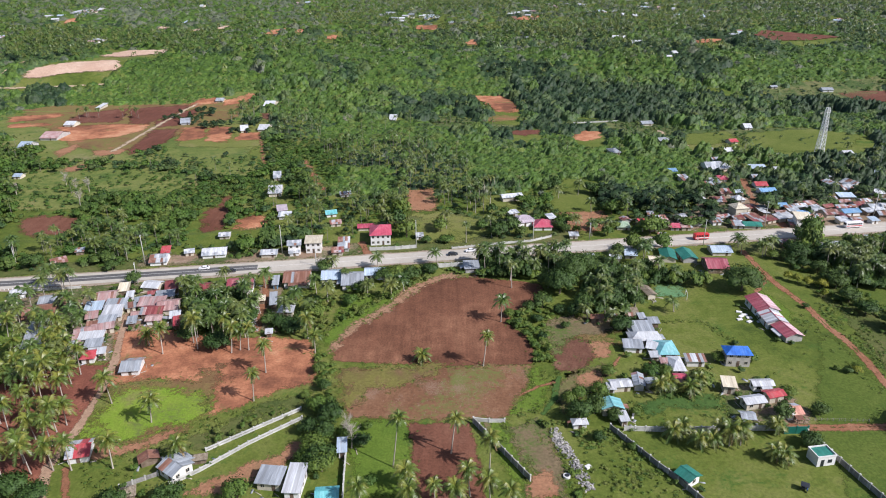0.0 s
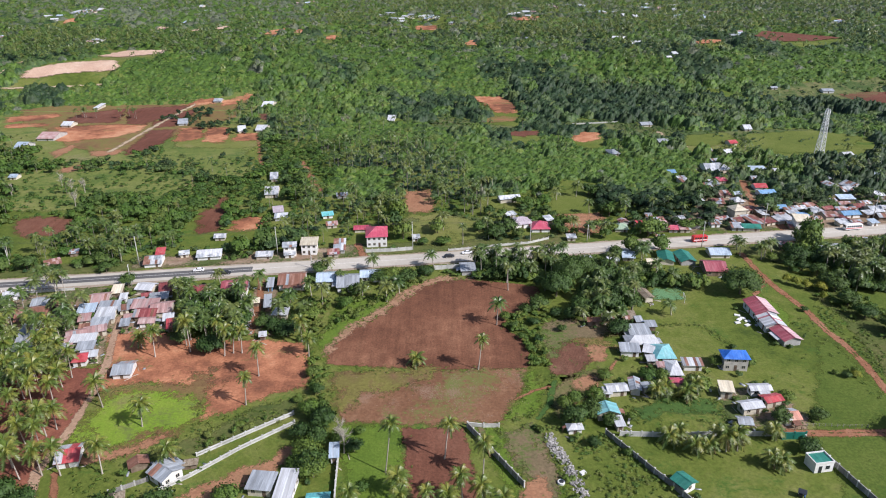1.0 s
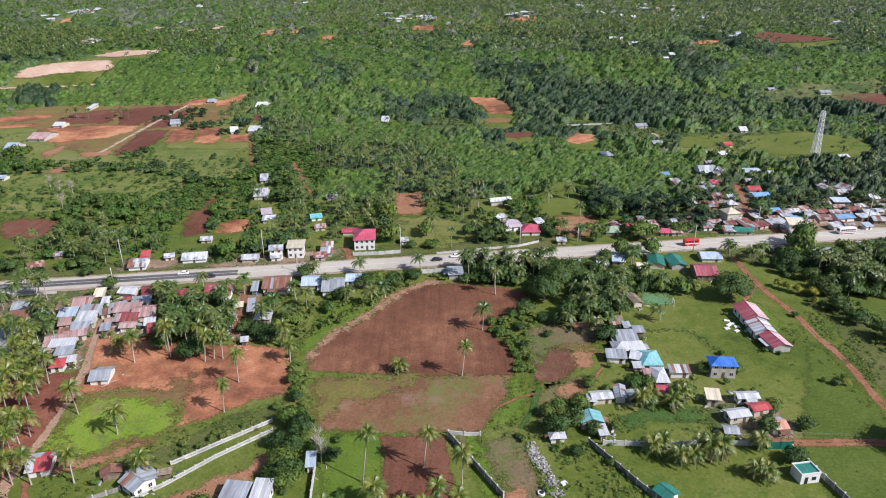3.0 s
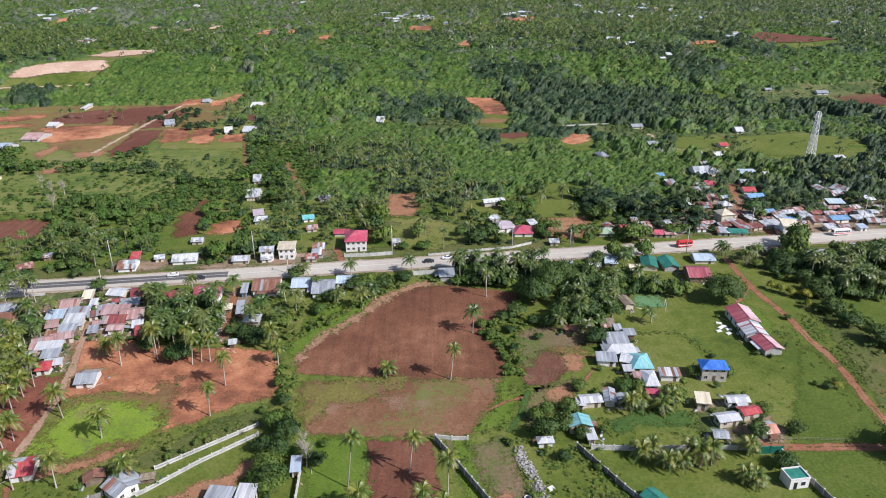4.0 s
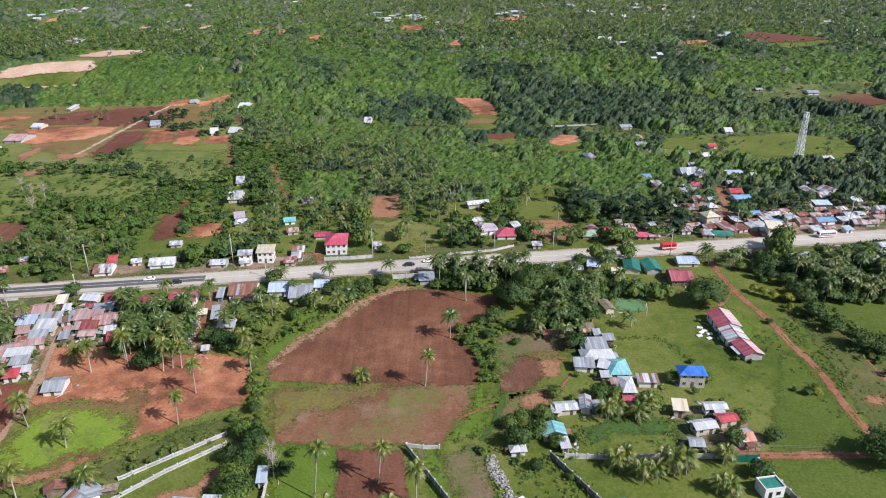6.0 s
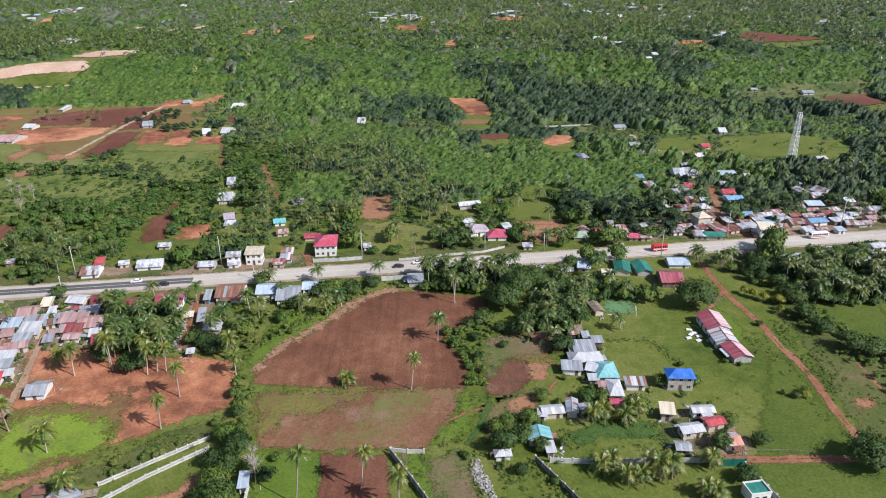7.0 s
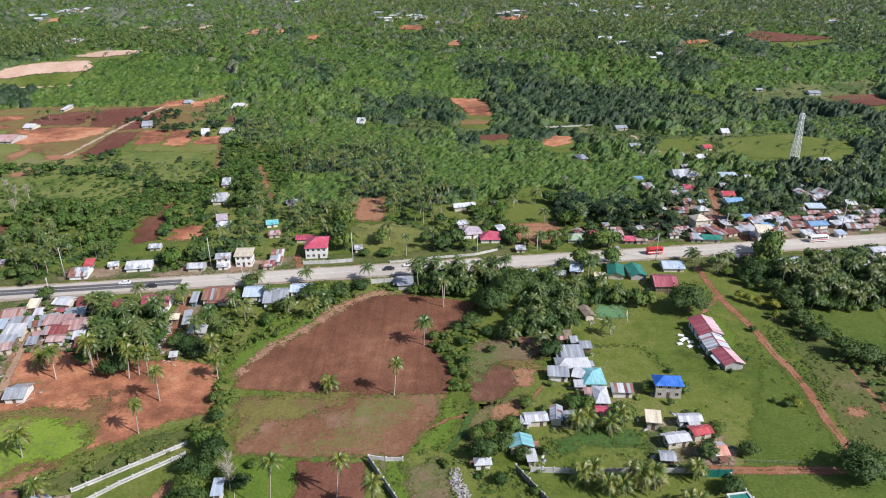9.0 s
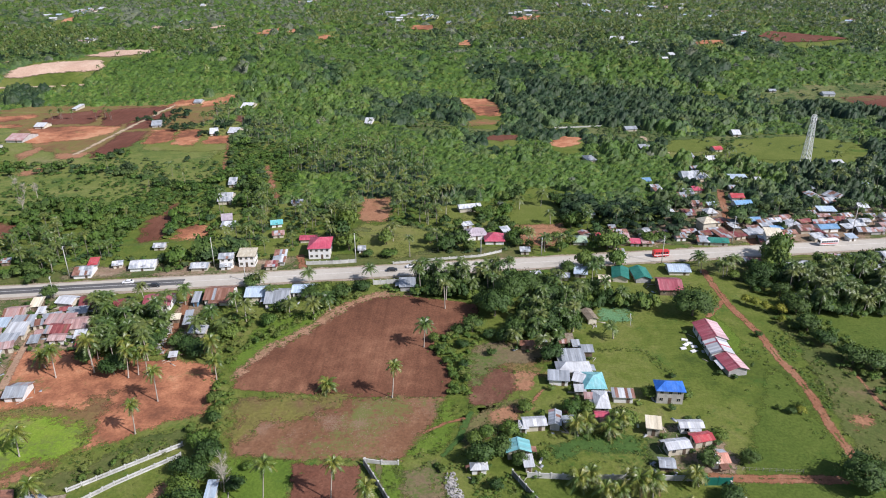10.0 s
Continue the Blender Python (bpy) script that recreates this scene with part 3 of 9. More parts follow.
field('sward', [(96, 128), (101, 156), (109, 170), (118, 186), (125, 202), (130, 200), (130, 165), (137, 157), (160, 157), (176, 128)])
field('fresh', [(-41, 205), (-38, 216), (-38, 231), (-31, 235), (-21, 235), (-17, 230), (-23, 222), (-30, 214), (-35, 202), (-39, 198)])
field('fresh', [(-154, 212), (-146, 214), (-140, 204), (-141, 197), (-145, 197), (-155, 204)])
field('sward', [(153, 240), (167, 243), (180, 241), (178, 226), (166, 207), (162, 209), (156, 218), (153, 228)])
field('fresh', [(-27, 158), (-18, 159), (-9, 158), (-9, 147), (-7, 129), (-22, 129), (-24, 145)])
field('fresh', [(10, 157), (18, 157), (19, 146), (21, 135), (19, 130), (16, 137), (12, 147)])
field('fresh', [(27, 175), (26, 182), (29, 185), (31, 175), (27, 163), (19, 161), (22, 168)])
field('fresh', [(118, 236), (121, 236), (124, 218), (118, 207), (119, 225)])
field('fresh', [(30, 152), (31, 137), (32, 129), (29, 129), (29, 139), (28, 149)])
field('soil_plot', [(-10, 157), (7, 157), (9, 145), (10, 124), (-7, 125), (-8, 141)])
field('soil_red', [(-112, 208), (-102, 211), (-88, 207), (-67, 203), (-56, 204), (-45, 202), (-40, 187), (-39, 177), (-50, 173), (-58, 165), (-67, 160), (-68, 171), (-77, 177), (-90, 179), (-101, 175), (-105, 189)])
field('soil_left', [(-144, 172), (-134, 177), (-127, 183), (-106, 189), (-101, 174), (-100, 159), (-100, 146), (-100, 133), (-110, 137), (-118, 132)])
field('soil_weedy', [(-96, 150), (-99, 162), (-98, 176), (-88, 179), (-76, 180), (-70, 187), (-68, 184), (-66, 161), (-72, 153), (-80, 148), (-88, 147)])
field('crop_bright', [(-96, 153), (-98, 164), (-96, 173), (-88, 175), (-79, 173), (-69, 170), (-67, 165), (-68, 159), (-74, 156), (-79, 153), (-83, 150), (-89, 150)])
field('soil_warm', [(-96, 146), (-89, 148), (-80, 150), (-73, 156), (-72, 154), (-77, 148), (-84, 145), (-92, 143)])
field('soil_warm', [(-62, 130), (-57, 136), (-50, 140), (-43, 146), (-37, 150), (-34, 146), (-41, 140), (-46, 137), (-50, 130)])
field('soil_weedy', [(40, 200), (40, 209), (45, 215), (55, 216), (59, 207), (56, 198), (52, 199)])
field('soil_small', [(36, 200), (44, 203), (49, 199), (50, 192), (45, 186), (40, 182), (35, 183), (34, 191)])
field('soil_warm', [(49, 199), (55, 199), (54, 193), (50, 190), (48, 190)])
field('soil_plot', [(-205, 319), (-195, 322), (-184, 321), (-176, 318), (-174, 310), (-172, 298), (-181, 296), (-192, 297), (-202, 310)])
field('soil_plot', [(-111, 298), (-119, 327), (-114, 334), (-115, 348), (-113, 356), (-106, 330), (-102, 311), (-103, 303)])
field('soil_red', [(-97, 303), (-99, 316), (-93, 320), (-86, 319), (-83, 305), (-90, 301)])
field('meadow', [(-260, 335), (-250, 400), (-190, 450), (-130, 450), (-108, 402), (-120, 350), (-150, 336), (-200, 330)])
field('fresh', [(51, 335), (53, 344), (67, 347), (77, 344), (77, 335), (74, 325), (56, 325)])
field('soil_warm', [(55, 323), (67, 325), (79, 325), (77, 308), (74, 298), (63, 296), (56, 308)])
field('grass_dry', [(19, 340), (24, 350), (34, 349), (39, 344), (39, 331), (26, 327), (19, 329)])
field('pasture', [(169, 492), (223, 492), (263, 491), (279, 462), (237, 438), (205, 446), (199, 471), (168, 447), (160, 457)])
field('pasture', [(287, 626), (328, 641), (409, 652), (395, 625), (343, 581), (316, 593), (287, 570), (271, 582)])
field('pasture', [(88, 524), (122, 523), (153, 513), (169, 492), (166, 476), (142, 472), (116, 497), (86, 497)])
field('pasture', [(-6, 545), (12, 531), (28, 515), (52, 506), (47, 489), (11, 488), (-5, 502)])
field('pasture', [(-18, 316), (-2, 324), (20, 317), (21, 290), (-11, 284)])
field('grass_dry', [(-194, 505), (-156, 515), (-133, 509), (-120, 451), (-138, 447), (-175, 452)])
field('soil_warm', [(-234, 458), (-212, 489), (-204, 458), (-207, 432), (-221, 431)])
field('soil_weedy', [(-341, 567), (-321, 581), (-216, 586), (-193, 594), (-170, 589), (-158, 545), (-166, 520), (-181, 500), (-189, 469), (-202, 447), (-225, 442), (-250, 456), (-268, 481), (-289, 506), (-311, 515)])
field('soil_dark2', [(-288, 544), (-285, 558), (-256, 570), (-250, 549), (-244, 524), (-279, 521), (-288, 532)])
field('soil_dark2', [(-254, 568), (-221, 580), (-205, 584), (-212, 552), (-221, 516), (-235, 518)])
field('soil_dark2', [(-217, 523), (-210, 558), (-196, 569), (-197, 527), (-197, 509), (-211, 505)])
field('soil_red', [(-285, 510), (-241, 518), (-217, 514), (-216, 497), (-227, 478), (-256, 466), (-266, 472), (-268, 486)])
field('soil_dark2', [(-209, 498), (-193, 502), (-187, 476), (-188, 456), (-197, 432), (-204, 437), (-206, 468)])
field('soil_red', [(-189, 505), (-174, 508), (-165, 475), (-169, 469), (-181, 466), (-186, 485)])
field('soil_red', [(-171, 505), (-155, 508), (-147, 476), (-146, 460), (-161, 466)])
field('soil_red', [(-144, 488), (-130, 489), (-124, 468), (-142, 466)])
field('soil_red', [(-208, 599), (-192, 605), (-191, 588), (-212, 578)])
field('soil_red', [(-186, 596), (-165, 616), (-159, 608), (-164, 593), (-181, 577)])
field('soil_red', [(-340, 545), (-317, 550), (-307, 556), (-297, 548), (-308, 534), (-329, 525)])
field('soil_red', [(-326, 520), (-296, 523), (-289, 514), (-319, 507)])
field('soil_warm', [(-251, 439), (-246, 461), (-240, 453), (-241, 427)])
field('soil_warm', [(-227, 400), (-220, 414), (-213, 405), (-219, 394)])
field('soil_small', [(-144, 557), (-133, 547), (-131, 526), (-139, 533)])
field('quarry', [(-377, 635), (-376, 657), (-354, 678), (-315, 693), (-300, 669), (-302, 659), (-341, 649), (-361, 637)])
field('quarry', [(-341, 713), (-322, 743), (-281, 743), (-274, 728), (-313, 706)])
field('soil_red', [(27, 611), (53, 612), (59, 591), (62, 564), (58, 547), (44, 552), (36, 580)])
field('soil_weedy', [(29, 524), (43, 540), (59, 535), (56, 522), (37, 517)])
field('soil_dark2', [(45, 477), (49, 490), (70, 493), (70, 481), (58, 475)])
field('soil_red', [(87, 465), (98, 490), (113, 487), (106, 465), (96, 459)])
field('soil_dark2', [(349, 817), (379, 857), (413, 831), (448, 809), (401, 780), (356, 774)])
field('soil_red', [(255, 769), (283, 790), (307, 787), (298, 767)])
field('soil_dark2', [(344, 613), (392, 620), (387, 585), (367, 576), (348, 591)])
field('soil_red', [(-208, 845), (-207, 885), (-191, 913), (-182, 863), (-191, 841)])
field('soil_red', [(-134, 813), (-127, 851), (-115, 834), (-115, 812)])
field('soil_red', [(-179, 863), (-176, 900), (-160, 889), (-155, 856)])
field('quarry', [(-281, 904), (-284, 948), (-269, 940), (-258, 894)])
field('soil_red', [(24, 794), (28, 838), (41, 838), (40, 794)])
field('soil_warm', [(-17, 327), (-19, 359), (-6, 360), (-2, 341), (-4, 327), (-11, 324)])
field('grass_dry', [(-10, 300), (-14, 322), (-1, 323), (21, 311), (25, 298), (12, 288), (1, 283)])
field('grass_mown', [(51, 323), (57, 349), (77, 368), (81, 344), (77, 325), (63, 321)])
field('soil_warm', [(58, 298), (65, 319), (79, 317), (76, 304), (66, 297)])
field('grass_mown', [(157, 450), (170, 477), (201, 483), (198, 464), (176, 445)])
field('grass_mown', [(194, 439), (212, 479), (264, 489), (289, 469), (261, 437), (220, 428)])
field('grass_mown', [(21, 326), (25, 345), (33, 349), (33, 332)])
field('grass_dry', [(-1, 316), (-23, 311), (-10, 286), (11, 283)])
field('soil_warm', [(139, 178), (144, 180), (145, 176), (139, 173)])
field('bank', [(-36.5, 198), (-33.5, 207), (-27, 217.5), (-18.5, 231), (-10, 245), (0, 252), (12, 251.5), (11, 249), (-1, 248), (-9, 239), (-17, 226), (-25, 215), (-33, 205), (-35.5, 195)])
field('mud', [(35, 211), (43, 217), (58, 217), (58, 205), (42, 202), (36, 191), (34, 195)])
field('soil_red', [(-494, 959), (-517, 1012), (-505, 1017), (-478, 968)])
field('soil_red', [(-34, 908), (-32, 939), (-6, 943), (-4, 905)])
field('soil_red', [(94, 980), (112, 1018), (136, 1021), (128, 982)])
field('quarry', [(-305, 886), (-309, 911), (-296, 909), (-288, 883)])
field('quarry', [(-353, 905), (-364, 940), (-347, 933), (-337, 903)])
field('soil_warm', [(40, 180), (45, 182), (50, 183), (52, 184), (53, 183), (50, 179), (46, 177), (42, 174), (40, 177)])
field('soil_small', [(33, 174), (37, 178), (41, 179), (43, 174), (42, 169), (37, 166), (32, 165)])
field('crop_row', [(33, 161), (32, 170), (37, 180), (50, 186), (48, 174), (39, 170), (36, 162)])
field('soil_warm', [(40, 180), (49, 183), (48, 176), (40, 174)])
field('lush', [(55, 164), (63, 170), (74, 171), (81, 168), (78, 163), (67, 164), (58, 160)])
track('dirt', 1.8, [(127.1, 247.5), (123.3, 241.6), (118.1, 235.4)])
track('lane', 2.3, [(-112.8, 219.2), (-108.7, 203.5), (-104.6, 189.5), (-101.7, 174.0), (-100.4, 160.5), (-100.1, 147.3), (-99.9, 139.8), (-97.5, 131.8), (-93.0, 122.7)])
track('dirt', 1.6, [(-95.2, 139.7), (-91.7, 131.7), (-86.8, 122.6)])
track('dirt', 2.5, [(-70.3, 251.1), (-67.3, 236.2), (-64.9, 218.5), (-63.9, 208.5)])
track('dirt', 3.0, [(92.4, 154.2), (101.6, 154.1), (115.4, 154.2), (124.4, 153.9), (132.0, 153.8)])
track('dirt', 2.0, [(-129.1, 486.7), (-118.2, 447.0), (-110.3, 416.4), (-106.5, 403.1)])
track('dirt', 3.0, [(-84.5, 415.8), (-77.9, 397.8), (-70.3, 375.8), (-64.7, 359.8)])
track('dirt', 3.0, [(-36.1, 285.3), (-32.5, 274.0), (-30.8, 269.2)])
track('dirt', 3.5, [(167.7, 372.7), (162.2, 351.3), (157.9, 333.5), (152.4, 313.5)])
track('dirt', 4.0, [(160.4, 313.3), (157.9, 298.7)])
field('mud', [(17, 154), (25, 157), (28, 153), (30, 141), (29, 129), (19, 129), (22, 136), (20, 145)])
field('soil_warm', [(21, 136), (25, 138), (27, 133), (26, 128), (20, 128)])
track('pale', 3.0, [(-213.5, 441.0), (-212.3, 474.6), (-211.0, 513.0), (-207.7, 565.9), (-205.2, 587.0)])
track('pale', 2.6, [(-384.8, 614.0), (-338.9, 620.6), (-293.8, 629.3)])
track('pale', 2.6, [(-398.8, 641.8), (-395.7, 655.7), (-396.4, 681.6)])
track('pale', 2.5, [(152.7, 485.6), (156.3, 464.8), (159.7, 445.5)])
track('mud', 0.9, [(13.7, 145.1), (12.7, 151.9), (11.4, 156.8)])
track('dirt', 1.0, [(73.9, 194.0), (68.2, 190.0), (64.4, 185.8), (60.9, 179.6)])
track('dirt', 2.6, [(128.1, 272.7), (128.0, 268.0), (127.9, 253.9), (128.1, 245.3), (129.6, 233.3), (131.4, 223.3), (131.4, 208.1), (132.7, 199.3), (132.9, 190.9), (132.9, 187.3), (131.6, 174.7), (131.6, 164.9), (131.8, 156.5)])
track('dirt', 1.1, [(150.4, 207.1), (151.2, 200.3), (150.5, 189.3), (150.4, 176.3)])
track('lush', 1.7, [(35.0, 179.0), (33.0, 173.0), (32.0, 168.0), (28.0, 161.0)])
track('dirt', 0.9, [(52.5, 184.0), (55.0, 188.6), (58.0, 192.0), (62.0, 193.0)])
track('dirt', 0.8, [(21.0, 169.0), (24.0, 171.0), (28.0, 174.0), (33.0, 176.3)])
field('court', [(80.3, 232.2), (82.4, 241.5), (91.2, 240.4), (90.0, 231.5)])
strip("road", -400, 500, -4.9, 5.2, 0.22, "concrete_road", "pale concrete highway with dusty edges", "road")
strip("road_line", -400, 500, 0.42, 0.62, 0.236, "road_mark", "worn white line along the middle of the highway", "road line")
strip("road_lane", -400, -76, -2.0, 3.0, 0.23, "asphalt", "dark asphalt lane of the highway", "road")

# ---- plants ----


@functools.cache
def ico(fine):
    """A ball of triangles; the finer one has no underside."""
    bm = bmesh.new()
    bmesh.ops.create_icosphere(bm, subdivisions=2 if fine else 1, radius=1.0)
    if fine:
        bmesh.ops.delete(bm, geom=[v for v in bm.verts if v.co.z < -0.55], context="VERTS")
    bm.verts.index_update()
    vs, fs = np.array([v.co[:] for v in bm.verts]), np.array([[v.index for v in f.verts] for f in bm.faces])
    bm.free()
    return vs, fs


def crown_shape(rng, lumps, cards, size, flat=0.75, spread=0.6, quads=False, core=0.92, loose=(0.88, 1.08), fine=False):
    """A crown one metre in radius, its foot at z = 0: rough lumps of foliage with loose leaf clumps standing out of them."""
    iv, jf = ico(fine)
    vs, ts, leaf, ns = [], [], [], []
    k = 0
    centres, radii = [], []
    for i in range(lumps):
        a, r = rng.uniform(0, 2 * np.pi), spread * np.sqrt(rng.uniform(0.02, 1))
        c = np.array([r * np.cos(a), r * np.sin(a), flat * (0.45 + 0.75 * (1 - r) * rng.uniform(0.5, 1.1))])
        if lumps == 1:
            c = np.array([0, 0, flat * 0.6])
        rad = (0.98 if lumps == 1 else rng.uniform(0.36, 0.56))
        centres.append(c), radii.append(rad)
        v = iv * (rad * core) * (1 + rng.uniform(-0.3, 0.26, (len(iv), 1)))
        v[:, 2] *= 0.8
        vs.append(v + c), ts.append(jf + k), leaf.append(np.full(len(iv), 0.42) + rng.uniform(-0.2, 0.2, len(iv)))
        ns.append(iv * 0.7 + np.array([0, 0, 0.3]) + rng.normal(scale=0.2, size=iv.shape) + (v + c - np.array([0, 0, flat * 0.3])) * 0.5)
        k += len(iv)
    which = rng.integers(0, lumps, cards)
    d = rng.normal(size=(cards, 3))
    d[:, 2] = np.abs(d[:, 2]) * 0.9 - 0.25
    d /= np.linalg.norm(d, axis=1)[:, None]
    cen = np.array(centres)[which] + d * (np.array(radii)[which] * rng.uniform(*loose, cards))[:, None] * np.array([1, 1, 0.85])
    nrm = d + rng.normal(scale=0.33, size=(cards, 3))
    nrm /= np.linalg.norm(nrm, axis=1)[:, None]
    u = np.cross(nrm, rng.normal(size=(cards, 3)))
    u /= np.linalg.norm(u, axis=1)[:, None]
    w = np.cross(nrm, u)
    round_off = 0.6 * d + 0.5 * (cen - np.array([0, 0, flat * 0.3])) + rng.normal(scale=0.22, size=(cards, 3)) + np.array([0, 0, 0.3])
    s = size * rng.uniform(0.6, 1.4, (cards, 1))
    if quads:
        pts = np.stack([cen + u * s, cen + w * s * 0.6 + nrm * s * 0.15, cen - u * s, cen - w * s * 0.6 - nrm * s * 0.15], 1)
        idx = np.arange(cards)[:, None] * 4 + k
        ts.append(idx + np.array([[0, 1, 2]])), ts.append(idx + np.array([[0, 2, 3]]))
        leaf.append(np.repeat(rng.uniform(0, 1, cards), 4)), ns.append(np.repeat(round_off, 4, 0))
    else:
        pts = np.stack([cen + u * s, cen - u * s * 0.6 + w * s * 0.8, cen - u * s * 0.6 - w * s * 0.8], 1)
        ts.append(np.arange(cards)[:, None] * 3 + k + np.array([[0, 1, 2]]))
        leaf.append(np.repeat(rng.uniform(0, 1, cards), 3)), ns.append(np.repeat(round_off, 3, 0))
    vs.append(pts.reshape(-1, 3))
    v = np.concatenate(vs)
    t, ns = np.concatenate(ts), np.concatenate(ns)
    ns /= np.linalg.norm(ns, axis=1)[:, None] + 1e-9
    out = np.einsum("ij,ij->i", np.cross(v[t[:, 1]] - v[t[:, 0]], v[t[:, 2]] - v[t[:, 0]]), ns[t[:, 0]])
    t[out < 0] = t[out < 0][:, [0, 2, 1]]
    return v, t, np.clip(np.concatenate(leaf), 0, 1), ns


def palm_shape(rng, fronds, leaflets, length=1.0):
    """The head of a coconut palm, fronds one metre long round the origin."""
    vs, ts, leaf, k = [], [], [], 0
    for i in range(fronds):
        a = i * 2.399 + rng.uniform(-0.2, 0.2)
        lift = rng.uniform(-0.55, 1.15)
        v, t = frond_shape(rng, leaflets, lift, length * rng.uniform(0.85, 1.1))
        c, s = np.cos(a), np.sin(a)
        v = np.stack([v[:, 0] * c - v[:, 1] * s, v[:, 0] * s + v[:, 1] * c, v[:, 2]], 1)
        vs.append(v), ts.append(t + k), leaf.append(np.full(len(v), rng.uniform(0, 1)))
        k += len(v)
    return np.concatenate(vs), np.concatenate(ts), np.concatenate(leaf)


def frond_shape(rng, leaflets, lift, length=1.0):
    """One frond along +x: an arching midrib with drooping leaflets on both sides."""
    n = leaflets
    q = np.linspace(0.0, 1, n + 1)
    rise = lift * q - (0.42 + 0.42 * max(lift, 0)) * q ** 2.2
    run = q * (1 - 0.18 * abs(lift)) * (1 - 0.12 * q)
    rib = np.stack([run, 0 * q, rise], 1) * length
    vs, ts, k = [], [], 0
    for i in range(n):
        a, b = rib[i], rib[i + 1]
        w = length * (0.06 + 0.19 * np.sin(np.pi * min(1, 0.16 + 0.8 * (i + 0.5) / n))) * rng.uniform(0.8, 1.15)
        droop = -0.45 * w - 0.03 * length
        for side in (1, -1):
            tip = (a + b) / 2 + np.array([0.13 * length, side * w, droop * rng.uniform(0.4, 1.3)])
            vs += [a, b + (b - a) * 0.1, tip]
            ts.append((k, k + 1, k + 2))
            k += 3
    return np.array(vs), np.array(ts)


def tree_parts(variant, material, cards=1250, size=0.068):
    rng = np.random.default_rng(100 + variant)
    v, t, leaf, ns = crown_shape(rng, 15, cards, size, 0.85, 0.74, True, 0.62, (0.6, 1.25))
    me = big_mesh("crown", v, t, material, np.full(len(v), variant * 0.17 % 1), leaf, ns)
    pts = [(0, 0, -0.3), (0.02, 0.01, 0.3), (0.04, -0.03, 0.75), (0.02, 0.02, 1.0)]
    tv, tf = tube(pts, [0.09, 0.065, 0.05, 0.03])
    for k in range(4):
        a = k * 1.6 + variant
        bv, bf = tube([(0.03, 0, 0.5 + 0.08 * k), (0.3 * math.cos(a), 0.3 * math.sin(a), 0.8 + 0.05 * k), (0.55 * math.cos(a), 0.55 * math.sin(a), 1.05)], [0.035, 0.024, 0.012], 5)
        n = len(tv)
        tv += bv
        tf += [tuple(n + i for i in f) for f in bf]
    return me, mesh_of("trunk", tv, tf, "trunk_bark")


TREE_WORDS = ("leaves_rich", "leaves_deep", "leaves_rich", "leaves_light", "leaves_deep", "leaves_rich")
TREE_KINDS = [tree_parts(i, TREE_WORDS[i]) for i in range(6)]
FAR_KINDS = [tree_parts(i, TREE_WORDS[i], 460, 0.11) for i in range(6)]


def big_tree_parts(variant, material):
    rng = np.random.default_rng(200 + variant)
    v, t, leaf, ns = crown_shape(rng, 24, 3000, 0.042, 0.85, 0.76, True, 0.62, (0.62, 1.25))
    return big_mesh("crown", v, t, material, np.full(len(v), variant * 0.3), leaf, ns), TREE_KINDS[variant][1]


BIG_KINDS = [big_tree_parts(0, "leaves_rich"), big_tree_parts(1, "leaves_deep")]
YELLOW = [tree_parts(7, "leaves_yellow")]
tree_count = [0]


def tree(x, y, radius, height, kinds=None, label="leafy green broadleaf tree with a rounded uneven crown"):
    # darker leaf kinds for the dense groves, their deep shade put into the colour
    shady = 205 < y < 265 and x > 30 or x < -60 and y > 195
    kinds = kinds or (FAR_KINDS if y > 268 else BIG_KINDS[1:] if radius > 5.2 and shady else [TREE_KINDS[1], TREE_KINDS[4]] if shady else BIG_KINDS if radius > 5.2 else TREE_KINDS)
    tree_count[0] += 1
    i = tree_count[0]
    crown, trunk = kinds[(i * 5 + int(x)) % len(kinds)]
    ob = thing("shrub" if height < 3.5 else "tree", pose(x, y, 0, 0, 0, i * 77 % 360), label if height > 3.5 else "low bushy green shrub in the grass", "tree" if height > 3.5 else "shrub")
    deep = height * 0.72
    base = height - deep * 1.22
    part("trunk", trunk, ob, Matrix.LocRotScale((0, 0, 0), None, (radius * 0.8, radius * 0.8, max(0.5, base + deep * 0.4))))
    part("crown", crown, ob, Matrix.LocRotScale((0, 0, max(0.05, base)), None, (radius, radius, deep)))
    return ob


PALM_HEADS = []
for i in range(5):
    rng = np.random.default_rng(40 + i)
    v, t, leaf = palm_shape(rng, 22, 8)
    PALM_HEADS.append(big_mesh("crown", v, t, "fronds", np.full(len(v), 0.0), leaf))
FRONDS = []
for i in range(6):
    rng = np.random.default_rng(60 + i)
    v, t = frond_shape(rng, 17, (-0.55, -0.2, 0.15, 0.5, 0.85, 1.2)[i])
    FRONDS.append(big_mesh("frond", v, t, "fronds_sunny", np.full(len(v), 0.0), np.full(len(v), (0.1, 0.35, 0.5, 0.6, 0.75, 0.9)[i])))
v, t = frond_shape(np.random.default_rng(70), 12, -1.0)
DRY_FROND = big_mesh("dry_frond", v, t, "fronds_dry", np.full(len(v), 0.0), np.full(len(v), 0.5))
TRUNKS = []
